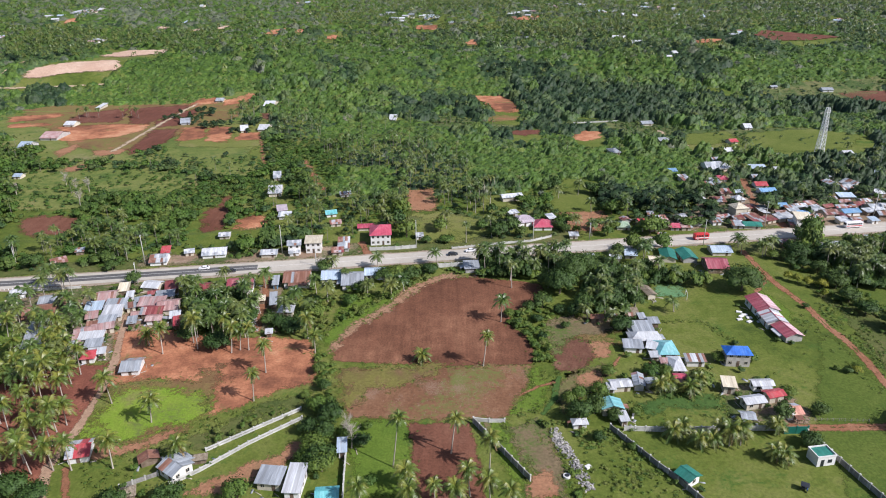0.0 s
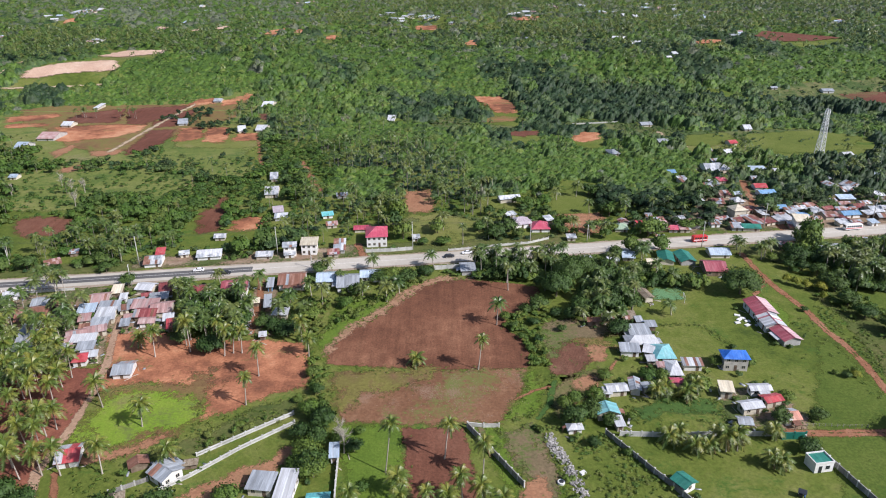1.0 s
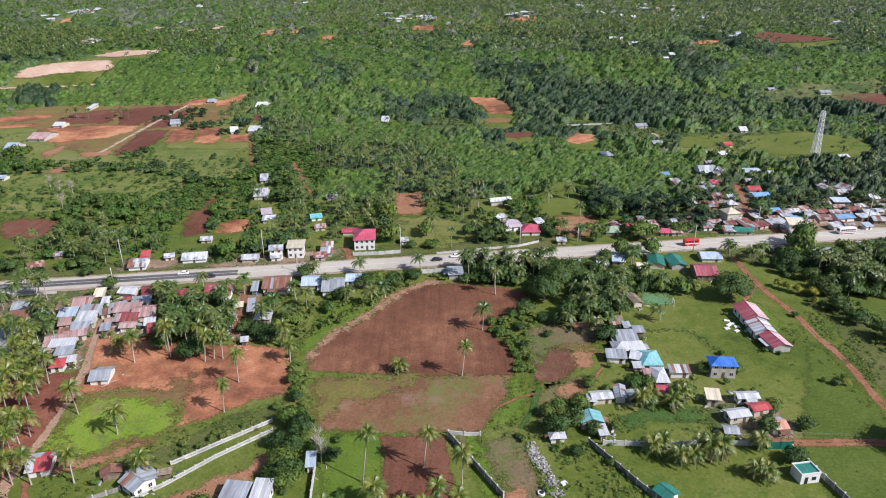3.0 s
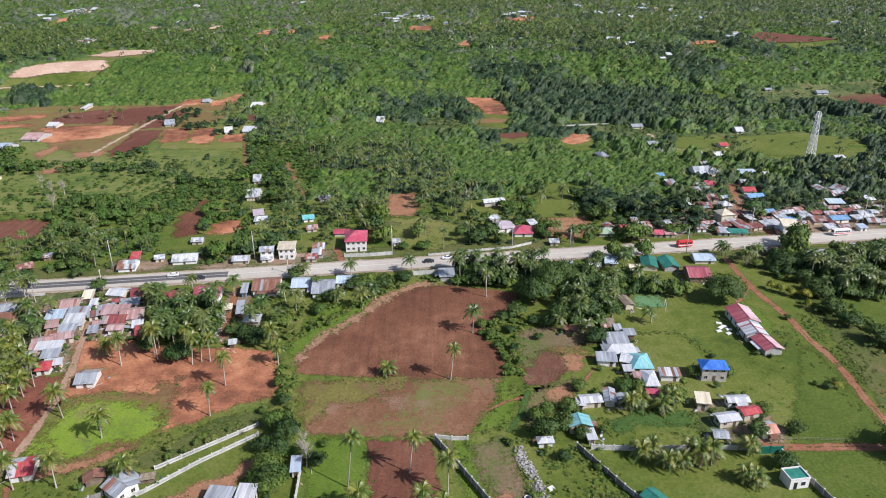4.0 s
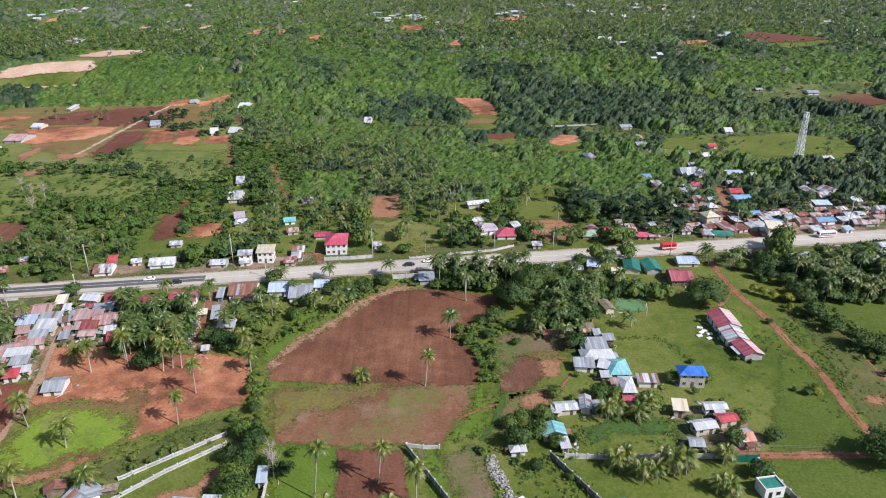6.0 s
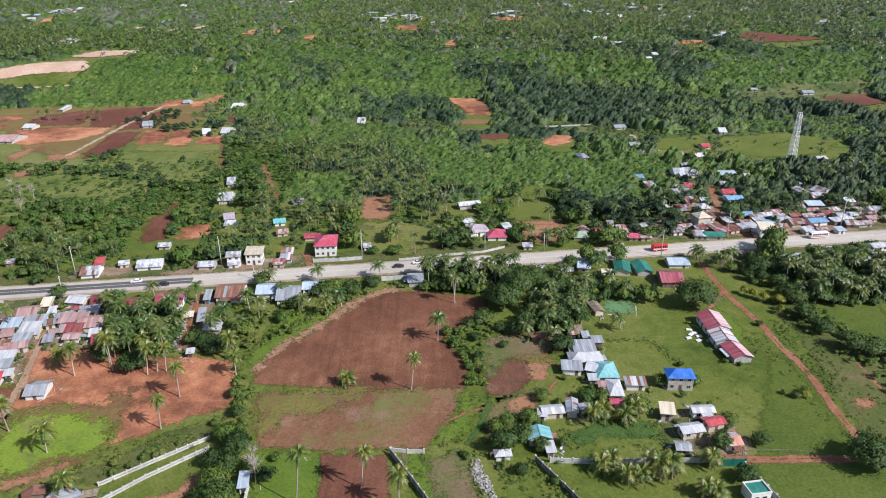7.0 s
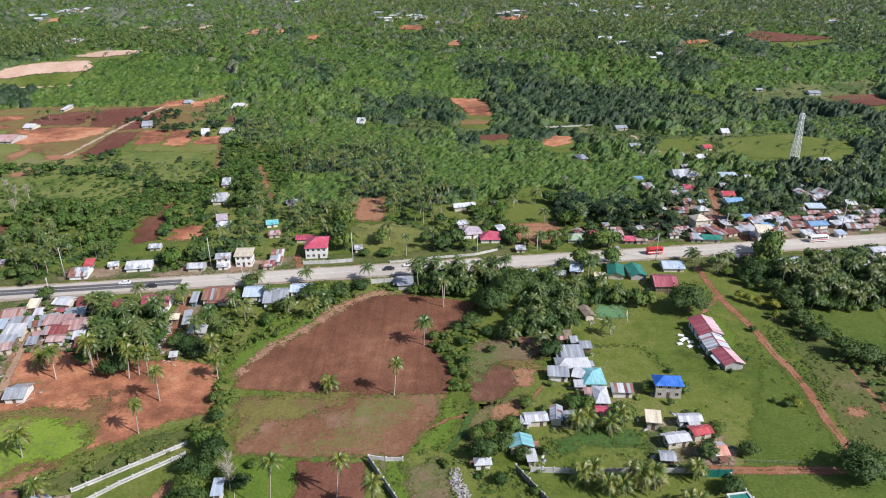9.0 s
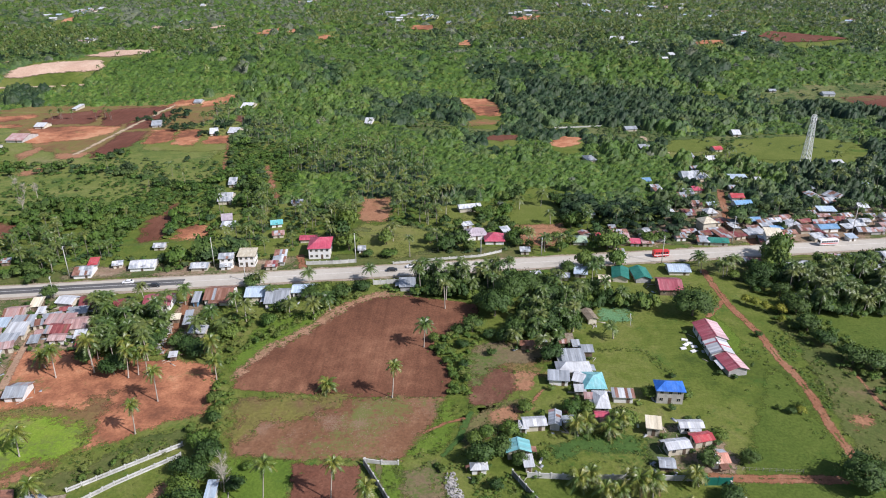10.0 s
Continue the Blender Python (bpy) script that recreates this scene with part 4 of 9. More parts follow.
for i in range(3):
    pts = [(0.05 * math.sin(k * 0.5 + i), 0.04 * math.cos(k * 0.6 + 2 * i) - 0.04 * math.cos(2 * i), k / 8) for k in range(9)]
    pts[0] = (pts[0][0], pts[0][1], -0.02)
    tv, tf = tube(pts, [0.27, 0.18, 0.16, 0.15, 0.145, 0.14, 0.135, 0.13, 0.12], 7)
    top = pts[-1]
    TRUNKS.append((mesh_of("trunk", [(p[0] - 0 * top[0], p[1], p[2]) for p in tv], tf, "trunk_palm", True), top))
palm_count = [0]


def palm(x, y, height, lean=0.0, near=None):
    palm_count[0] += 1
    i = palm_count[0]
    rng = random.Random(i)
    span = rng.uniform(3.2, 4.1) if x < -66 or height < 9 else rng.uniform(2.6, 3.3)
    near = y < 205 if near is None else near
    ob = thing("coconut_palm", pose(x, y, 0, 0, 0, 0), "tall coconut palm with a thin pale trunk and drooping fronds" if height > 9 else "young coconut palm with a wide head of drooping fronds", "palm tree")
    me, top = TRUNKS[i % 3]
    shear = Matrix(((1, 0, lean / height, 0), (0, 1, 0, 0), (0, 0, height, 0), (0, 0, 0, 1)))
    shear[0][2] = lean
    trunk = part("trunk", me, ob)
    trunk.matrix_parent_inverse = shear
    tip = shear @ Vector(top)
    if near:
        n = rng.randint(22, 26)
        for k in range(n):
            f = FRONDS[min(5, int(6 * ((k + 0.5) / n)))]
            part("frond", f, ob, Matrix.Translation(tip) @ pose(0, 0, 0, 0, 0, k * 137.5 + rng.uniform(-12, 12)) @ Matrix.Scale(span * rng.uniform(0.85, 1.1), 4))
        for k in range(rng.randint(0, 3)):
            part("dry_frond", DRY_FROND, ob, Matrix.Translation(tip) @ pose(0, 0, -0.2, 0, 0, rng.uniform(0, 360)) @ Matrix.Scale(span * 0.75, 4), "dead brown hanging frond")
    else:
        part("crown", PALM_HEADS[i % 5], ob, Matrix.Translation(tip) @ pose(0, 0, 0, 0, 0, rng.uniform(0, 360)) @ Matrix.Scale(span, 4))
    return ob

# ---- houses ----
def roof_mesh(L, D, rise, shape, material, over=0.45, thick=0.07):
    """The roof over a plan L x D round the origin, eaves at z = 0."""
    x, y = L / 2 + over, D / 2 + over
    drop = rise / (D / 2) * over if shape in "gh" else rise / D * over
    if shape == "g":
        top = [(-x, -y, -drop), (x, -y, -drop), (x, 0, rise), (-x, 0, rise), (x, y, -drop), (-x, y, -drop)]
        faces = [(0, 1, 2, 3), (3, 2, 4, 5)]
    elif shape == "h":
        r = max(0.2, x - y)
        top = [(-x, -y, -drop), (x, -y, -drop), (x, y, -drop), (-x, y, -drop), (-r, 0, rise), (r, 0, rise)]
        faces = [(0, 1, 5, 4), (1, 2, 5), (2, 3, 4, 5), (3, 0, 4)]
    else:
        top = [(-x, -y, -drop), (x, -y, -drop), (x, y, rise + drop), (-x, y, rise + drop)]
        faces = [(0, 1, 2, 3)]
    n = len(top)
    verts = [(a, b, c + thick) for a, b, c in top] + top
    under = [tuple(n + i for i in reversed(f)) for f in faces]
    edges = {}
    for f in faces:
        for a, b in zip(f, f[1:] + f[:1]):
            edges[(a, b)] = edges.get((a, b), 0) + 1
    rim = [(a, n + a, n + b, b) for (a, b) in edges if (b, a) not in edges]
    return mesh_of("roof", verts, faces + under + rim, material)


def wall_mesh(L, D, eave, rise, shape, material):
    x, y = L / 2, D / 2
    v = box_verts(-x, x, -y, y, -0.1, eave)
    f = list(BOX_FACES)
    if shape == "g":
        v += [(-x, 0, eave + rise), (x, 0, eave + rise)]
        f = [f[0], (0, 1, 5, 4), (2, 3, 7, 6), (1, 2, 6, 9, 5), (3, 0, 4, 8, 7), (4, 5, 9, 8), (8, 9, 6, 7)]
    elif shape == "s":
        v[6], v[7] = (x, y, eave + rise), (-x, y, eave + rise)
    return mesh_of("wall", v, f, material)


def sheet_mesh(material):
    """One corrugated roofing sheet, a metre wide and a metre long, lying in x and y."""
    n = 6
    v, f = [], []
    for i in range(n * 2 + 1):
        z = 0.018 if i % 2 else 0.0
        v += [(i / (2 * n) - 0.5, 0.0, z), (i / (2 * n) - 0.5, 1.0, z)]
    for i in range(n * 2):
        f.append((2 * i, 2 * i + 2, 2 * i + 3, 2 * i + 1))
    return mesh_of("roof_sheet", v, f, material)


SHEETS = {}
WINDOW_FRAME = boxes_mesh("window", [(-0.55, 0.55, -0.05, 0.03, 0.0, 0.08), (-0.55, 0.55, -0.05, 0.03, 1.02, 1.1), (-0.55, -0.47, -0.05, 0.03, 0.08, 1.02), (0.47, 0.55, -0.05, 0.03, 0.08, 1.02), (-0.03, 0.03, -0.045, 0.03, 0.08, 1.02)], "wall_cream")
WINDOW_PANE = boxes_mesh("pane", [(-0.47, 0.47, -0.02, 0.02, 0.08, 1.02)], "glass_dark")
DOOR = boxes_mesh("door", [(-0.45, 0.45, -0.04, 0.03, 0.0, 2.05), (-0.38, 0.38, -0.055, -0.04, 0.15, 0.95), (-0.38, 0.38, -0.055, -0.04, 1.1, 1.95)], "wood_dark")
ROOF_WORDS = {
    "steel": "grey galvanised iron", "white": "bright white sheet metal", "rust": "rusty brown corrugated", "maroon": "faded maroon sheet metal",
    "crimson": "weathered crimson sheet metal", "pinkred": "pinkish red metal", "red": "bright red sheet metal", "pink": "faded pink and grey patched", "salmon": "salmon-pink striped",
    "blue": "bright blue metal", "skyblue": "sky blue metal", "blueg": "pale blue-grey metal", "teal": "teal metal", "aqua": "turquoise metal", "green": "dark green metal", "sage": "sage green metal",
    "lilac": "lilac-grey metal", "cream": "cream sheet metal", "thatch": "weathered thatched", "stripe": "red and white striped", "patch": "patched red and silver", "twotone": "crimson metal (sunlit slope coloured rose)", "barred": "grey iron with a few rusty sheets"}
WALL_WORDS = {"white": "white walls", "cream": "cream walls", "wood": "bare wooden walls", "grey": "grey block walls", "concrete": "bare concrete walls", "blue": "blue painted walls"}
HOUSES = []


def lean_to(ob, side, eave, rng):
    """A low open roof on two posts against one side of a house."""
    a, across, off = side
    w, deep, high, low = across * rng.uniform(0.4, 0.8), rng.uniform(1.5, 2.4), eave - 0.15, eave - rng.uniform(0.45, 0.7)
    cx = rng.uniform(-0.5, 0.5) * (across - w)
    at = pose(0, 0, 0, 0, 0, a) @ pose(cx, -off / 2 - 0.02, 0)
    v = [(-w / 2, 0, high), (w / 2, 0, high), (w / 2, -deep, low), (-w / 2, -deep, low)]
    v += [(p[0], p[1], p[2] - 0.05) for p in v]
    part("lean_to_roof", mesh_of("lean_to_roof", v, BOX_LID, "roof_" + rng.choice(("steel", "rust", "steel", "white"))), ob, at)
    for x in (-w / 2 + 0.15, w / 2 - 0.15):
        part("post", boxes_mesh("post", [(x - 0.06, x + 0.06, -deep + 0.1, -deep + 0.22, -0.1, low - 0.03)], "wood_dark"), ob, at)


MIXED = {"steel": ("steel", "steel", "white", "rust"), "white": ("white", "white", "steel"), "rust": ("rust", "rust", "steel", "maroon", "pink"), "maroon": ("maroon", "maroon", "rust"), "pink": ("pink", "pink", "rust", "steel")}


def sheeting(l, d, rise, shape, over, paint, rng):
    """The overlapping metal sheets of a far roof, some of them replaced by others."""
    choice = MIXED.get(paint, (paint,))
    names = sorted(set(choice))
    full, deep = l + 2 * over, d / 2 if shape == "g" else d
    n = max(3, round(full / 1.0))
    slope = rise / deep
    verts, faces, slots = [], [], []
    for side in ((-1, 1) if shape == "g" else (-1,)):
        top = 0.0 if shape == "g" else d / 2 + over
        foot = side * (d / 2 + over)
        for i in range(n):
            x0, x1 = -full / 2 + full * i / n, -full / 2 + full * (i + 1.08) / n
            cuts = [0.0, rng.uniform(0.35, 0.65), 1.0]
            for a, b in zip(cuts, cuts[1:]):
                y0, y1 = foot + (top - foot) * a, foot + (top - foot) * b
                z0, z1 = -slope * over + slope * abs(y0 - foot) + 0.09, -slope * over + slope * abs(y1 - foot) + 0.09
                up = 0.02 * (i % 2) + 0.015 * a
                k = len(verts)
                verts += [(x0, y0, z0 + up), ((x0 + x1) / 2, y0, z0 + up + 0.03), (x1, y0, z0 + up), (x1, y1, z1 + up), ((x0 + x1) / 2, y1, z1 + up + 0.03), (x0, y1, z1 + up)]
                pair = [(k, k + 1, k + 4, k + 5), (k + 1, k + 2, k + 3, k + 4)]
                faces += pair if side < 0 else [f[::-1] for f in pair]
                slots += [names.index(rng.choice(choice))] * 2
    me = mesh_of("roof_sheeting", verts, faces, "roof_" + names[0])
    for name in names[1:]:
        me.materials.append(MATS["roof_" + name])
    me.polygons.foreach_set("material_index", slots)
    return me


BOX_LID = [(3, 2, 1, 0), (4, 5, 6, 7), (0, 1, 5, 4), (1, 2, 6, 5), (2, 3, 7, 6), (3, 0, 4, 7)]


def house(x, y, turn, L, D, eave, shape, roof, wall):
    rng = random.Random(int(x * 13 + y * 7))
    if y > 262 and eave < 4.2:
        eave = max(1.7, eave * 0.7)
        if x > 84:
            L, D = L * 0.95, D * 0.95
    if y > 255 and wall == "white" and eave < 4.2 and rng.random() < 0.6:
        wall = rng.choice(("cream", "grey", "wood"))
    if x < -85 and 200 < y < 262:
        L, D = L * 1.14, D * 1.14
    HOUSES.append((x, y, max(L, D) / 2 + 1.2))
    words = f"{'two-storey ' if eave > 4.2 else ''}house with {ROOF_WORDS[roof]} {'hipped ' if shape == 'h' else ''}roof, {WALL_WORDS[wall]}"
    ob = thing("house", pose(x, y, height_at(x, y), 0, 0, turn), words, "house")
    paints = {"stripe": ["red", "white", "red"], "patch": ["crimson", "white", "steel", "white"], "twotone": ["crimson"], "barred": ["steel", "steel", "steel", "white", "rust"], "salmon": ["salmon", "salmon", "white"]}.get(roof, [roof])
    over = 0.55
    near = y < 262 and L < 30
    inset = over if shape != "s" else over
    l, d = max(1.6, L - 2 * inset), max(1.6, D - 2 * inset)
    rise = min(2.4, (0.20 if shape == "s" and False else 0.36) * d / 2) if shape != "s" else min(1.0, 0.13 * d)
    if shape == "h":
        rise = min(2.6, 0.5 * min(l, d) / 2 + 0.2)
    part("wall", wall_mesh(l, d, eave, rise, shape, "wall_" + wall), ob)
    rf = part("roof", roof_mesh(l, d, rise, shape, "roof_" + paints[0], over), ob, pose(0, 0, eave + 0.02))
    if near and shape in "gs" and roof != "thatch":
        slopes = [(1, 0), (-1, 1)] if shape == "g" else [(1, 0)]
        w = rng.choice((0.85, 0.95, 1.05))
        full = l + 2 * over
        n = max(2, round(full / w))
        for sgn, back_side in slopes:
            run = (d / 2 + over) if shape == "g" else (d + 2 * over)
            pitch = math.atan2(rise, d / 2 if shape == "g" else d)
            long = run / math.cos(pitch)
            for i in range(n):
                key = rng.choice(paints) if len(paints) > 1 else paints[0]
                if len(paints) == 1 and rng.random() < 0.12 and roof in ("rust", "pink", "steel", "maroon"):
                    key = rng.choice(("steel", "rust", "pink"))
                # the sunward slope gets paler sheets, its sunlight put into their colour
                if roof == "twotone":
                    key = "sunlit_rose" if sgn > 0 else "crimson"
                if key not in SHEETS:
                    SHEETS[key] = sheet_mesh("roof_" + key)
                cx = -full / 2 + full * (i + 0.5) / n
                drop = rise / (d / 2 if shape == "g" else d) * over
                cut = rng.uniform(0.97, 1.01)
                m = Matrix.Translation((cx, -sgn * (d / 2 + over), -drop + 0.09 + 0.012 * (i % 2))) @ pose(0, 0, 0, 0, 0, 0 if sgn > 0 else 180) @ pose(0, 0, 0, math.degrees(pitch), 0, rng.uniform(-0.4, 0.4)) @ Matrix.Diagonal((full / n * 1.04, long * cut, 1, 1))
                part("roof_sheet", SHEETS[key], rf, m)
        if shape == "g":
            part("ridge_cap", boxes_mesh("ridge_cap", [(-full / 2, full / 2, -0.16, 0.16, rise + 0.10, rise + 0.14)], "roof_" + paints[0]), rf)
    elif y < 420 and shape in "gs" and roof != "thatch":
        part("roof_sheeting", sheeting(l, d, rise, shape, over, paints[0], rng), rf)
    sides = [(0, l, d), (90, d, l), (180, l, d), (270, d, l)]
    for s, (a, across, off) in enumerate(sides):
        n = max(1, int(across / (1.9 if eave > 4.2 else 2.6)))
        for storey in range(2 if eave > 4.2 else 1):
            for i in range(n):
                px = -across / 2 + across * (i + 0.5) / n
                front = pose(0, 0, 0, 0, 0, a) @ pose(px, -off / 2, 0)
                if storey == 0 and i == n // 2 and s in (0, 2):
                    part("door", DOOR, ob, front)
                elif y < 420 and (eave - 1.9) > 0.4:
                    wn = part("window", WINDOW_FRAME, ob, front @ pose(0, 0, 0.85 + eave / 2 * storey))
                    if y < 300:
                        part("pane", WINDOW_PANE, wn)
    if near and L > 4 and eave < 4.2 and roof not in ("stripe", "patch", "thatch") and rng.random() < 0.45:
        lean_to(ob, sides[rng.randrange(4)], eave, rng)
    return ob


# ---- walls, poles, tower, vehicles, stones ----
def wall_run(name, material, height, thick, pts):
    words = {"balustrade": "long pale concrete balustrade wall with a flat coping", "boundary_wall": "weathered concrete block boundary wall with posts" if material == "concrete_old" else "pale concrete boundary wall with posts",
             "gate_wall": "closed dark green sheet metal gate", "road_barrier": "low white concrete roadside barrier"}[name]
    ob = thing(name, pose(pts[0][0], pts[0][1], 0), words, "gate" if name == "gate_wall" else "barrier" if name == "road_barrier" else "wall")
    post = boxes_mesh("post", [(-0.16, 0.16, -0.16, 0.16, -0.1, height + 0.18), (-0.2, 0.2, -0.2, 0.2, height + 0.18, height + 0.26)], material if name != "boundary_wall" else "concrete_pale")
    for a, b in zip(pts, pts[1:]):
        far = math.dist(a, b)
        n = max(1, round(far / 3.0))
        turn = math.degrees(math.atan2(b[1] - a[1], b[0] - a[0]))
        bay = far / n
        if name == "balustrade":
            bars = [(0, bay, -thick / 2, thick / 2, -0.1, 0.25), (0, bay, -thick / 2 - 0.04, thick / 2 + 0.04, height - 0.15, height)]
            bars += [(bay * (k + 0.5) / 14 - 0.065, bay * (k + 0.5) / 14 + 0.065, -0.1, 0.1, 0.25, height - 0.15) for k in range(14)]
            panel = boxes_mesh("wall_panel", bars, material)
        else:
            panel = boxes_mesh("wall_panel", [(0.12, bay - 0.12, -thick / 2, thick / 2, -0.1, height - 0.1), (0.12, bay - 0.12, -thick / 2 - 0.03, thick / 2 + 0.03, height - 0.1, height)], material)
        for i in range(n):
            x, y = a[0] + (b[0] - a[0]) * i / n - pts[0][0], a[1] + (b[1] - a[1]) * i / n - pts[0][1]
            part("wall_panel", panel, ob, pose(x, y, 0, 0, 0, turn))
            part("post", post, ob, pose(x, y, 0, 0, 0, turn))
    part("post", post, ob, pose(pts[-1][0] - pts[0][0], pts[-1][1] - pts[0][1], 0, 0, 0, turn))


POLES = []


def utility_pole(x, y, height):
    POLES.append((x, y, height))
    ob = thing("utility_pole", pose(x, y, 0, 0, 0, ROAD_TURN), "tall pale concrete utility pole beside the highway", "utility pole", "poles along the highway")
    tv, tf = tube([(0, 0, -0.2), (0, 0, height / 2), (0, 0, height)], [0.19, 0.16, 0.12], 8)
    part("shaft", mesh_of("shaft", tv, tf, "concrete_pale", True), ob)
    part("crossarm", boxes_mesh("crossarm", [(-0.06, 0.06, -1.0, 1.0, height - 0.6, height - 0.46)], "steel_galv"), ob)
    for k in (-0.9, 0.0, 0.9):
        part("insulator", boxes_mesh("insulator", [(-0.05, 0.05, k - 0.05, k + 0.05, height - 0.46, height - 0.2)], "paint_dark"), ob)


def wire(a, b, sag):
    pts = [a.lerp(b, k / 10) - Vector((0, 0, sag * 4 * (k / 10) * (1 - k / 10))) for k in range(11)]
    tv, tf = tube(pts, [0.022] * 11, 3)
    tagged(new("power_line", mesh_of("power_line", tv, tf, "paint_dark")), "thin black power line between utility poles", "cable", "lines along the highway")


def lattice_tower(x, y, height):
    ob = thing("lattice_tower", pose(x, y, 0, 0, 0, 20), "tall white steel lattice communications tower", "tower")
    levels = 12

    def corner(k, z):
        w = 2.1 - 1.35 * z / height
        return Vector((w * (1, 1, -1, -1)[k], w * (1, -1, -1, 1)[k], z))

    for k in range(4):
        tv, tf = tube([corner(k, -0.2), corner(k, height)], [0.2, 0.14], 5)
        part("leg", mesh_of("leg", tv, tf, "paint_white"), ob)
    for i in range(levels):
        z0, z1 = height * i / levels, height * (i + 1) / levels
        for k in range(4):
            j = (k + 1) % 4
            for a, b in ((corner(k, z0), corner(j, z1)), (corner(j, z0), corner(k, z1)), (corner(k, z1), corner(j, z1))):
                tv, tf = tube([a, b], [0.085, 0.085], 4)
                part("brace", mesh_of("brace", tv, tf, "paint_white"), ob)
    for k in range(4):
        c = corner(k, height - 2)
        tv, tf = tube([c + Vector((0.3 if c.x > 0 else -0.3, 0, -0.9)), c + Vector((0.3 if c.x > 0 else -0.3, 0, 0.9))], [0.18, 0.18], 8)
        part("antenna", mesh_of("antenna", tv, tf, "paint_white"), ob, None, "white panel antenna")
    tv, tf = tube([(0, 0, height), (0, 0, height + 2.2)], [0.04, 0.02], 5)
    part("lightning_rod", mesh_of("lightning_rod", tv, tf, "steel_galv"), ob)


def wheels(ob, half, base, radius):
    for x in (-base / 2, base / 2):
        for y in (-half, half):
            tv, tf = tube([(x, y - 0.11, radius), (x, y + 0.11, radius)], [radius, radius], 12)
            w = part("wheel", mesh_of("wheel", tv, tf, "rubber"), ob)
            rv, rf = tube([(x, y - 0.125, radius), (x, y + 0.125, radius)], [radius * 0.55, radius * 0.55], 10)
            part("rim", mesh_of("rim", rv, rf, "steel_galv"), w)


def car(m, paint, label):
    ob = thing("car", m, label, "car")
    prof = [(-2.1, 0.35), (2.1, 0.35), (2.12, 0.75), (1.2, 0.92), (0.5, 1.42), (-1.0, 1.46), (-1.75, 0.98), (-2.12, 0.9)]
    bm = bmesh.new()
    rows = [[bm.verts.new((px, s * (0.82 if pz < 1.1 else 0.66), pz)) for px, pz in prof] for s in (-1, 1)]
    bm.faces.new(rows[0]), bm.faces.new(rows[1][::-1])
    for i in range(len(prof)):
        j = (i + 1) % len(prof)
        bm.faces.new((rows[0][j], rows[0][i], rows[1][i], rows[1][j]))
    bmesh.ops.bevel(bm, geom=bm.edges[:], offset=0.06, segments=2, affect="EDGES", profile=0.5)
    bmesh.ops.recalc_face_normals(bm, faces=bm.faces[:])
    me = bpy.data.meshes.new("body")
    bm.to_mesh(me)
    bm.free()
    me.materials.append(MATS[paint])
    part("body", me, ob)
    part("windscreen", mesh_of("windscreen", [(1.14, -0.6, 0.98), (1.14, 0.6, 0.98), (0.56, 0.56, 1.40), (0.56, -0.56, 1.40)], [(0, 1, 2, 3)], "glass_dark"), ob, Matrix.Translation((0.03, 0, 0.02)))
    part("rear_window", mesh_of("rear_window", [(-1.70, 0.6, 1.04), (-1.70, -0.6, 1.04), (-1.08, -0.56, 1.42), (-1.08, 0.56, 1.42)], [(0, 1, 2, 3)], "glass_dark"), ob, Matrix.Translation((-0.03, 0, 0.02)))
    for s in (-1, 1):
        part("side_window", boxes_mesh("side_window", [(-1.2, 0.7, s * 0.74 - 0.03, s * 0.74 + 0.03, 1.0, 1.34)], "glass_dark"), ob)
        part("headlight", boxes_mesh("headlight", [(2.08, 2.14, s * 0.6 - 0.14, s * 0.6 + 0.14, 0.62, 0.74)], "paint_white"), ob)
    wheels(ob, 0.74, 2.5, 0.32)


def bus(m, paint, label, long=8.0, band="glass_dark"):
    ob = thing("bus", m, label, "bus")
    part("body", chamfer_box("body", -long / 2, long / 2, -1.15, 1.15, 0.45, 2.85, paint, 0.16), ob)
    part("roof_rack", boxes_mesh("roof_rack", [(-long / 2 + 0.6, long / 2 - 1.2, -0.9, 0.9, 2.87, 2.95)], paint), ob)
    n = int(long / 1.2)
    for s in (-1, 1):
        for i in range(n):
            x = -long / 2 + 0.5 + (long - 1.0) * (i + 0.5) / n
            part("window", boxes_mesh("window", [(x - 0.42, x + 0.42, s * 1.16 - 0.02, s * 1.16 + 0.02, 1.65, 2.4)], "glass_dark"), ob)
        part("stripe", boxes_mesh("stripe", [(-long / 2 + 0.2, long / 2 - 0.2, s * 1.158 - 0.015, s * 1.158 + 0.015, 1.0, 1.35)], "paint_red" if paint == "paint_white" else "paint_white"), ob)
    part("windscreen", boxes_mesh("windscreen", [(long / 2 - 0.01, long / 2 + 0.02, -0.95, 0.95, 1.5, 2.5)], "glass_dark"), ob)
    wheels(ob, 1.02, long * 0.56, 0.45)


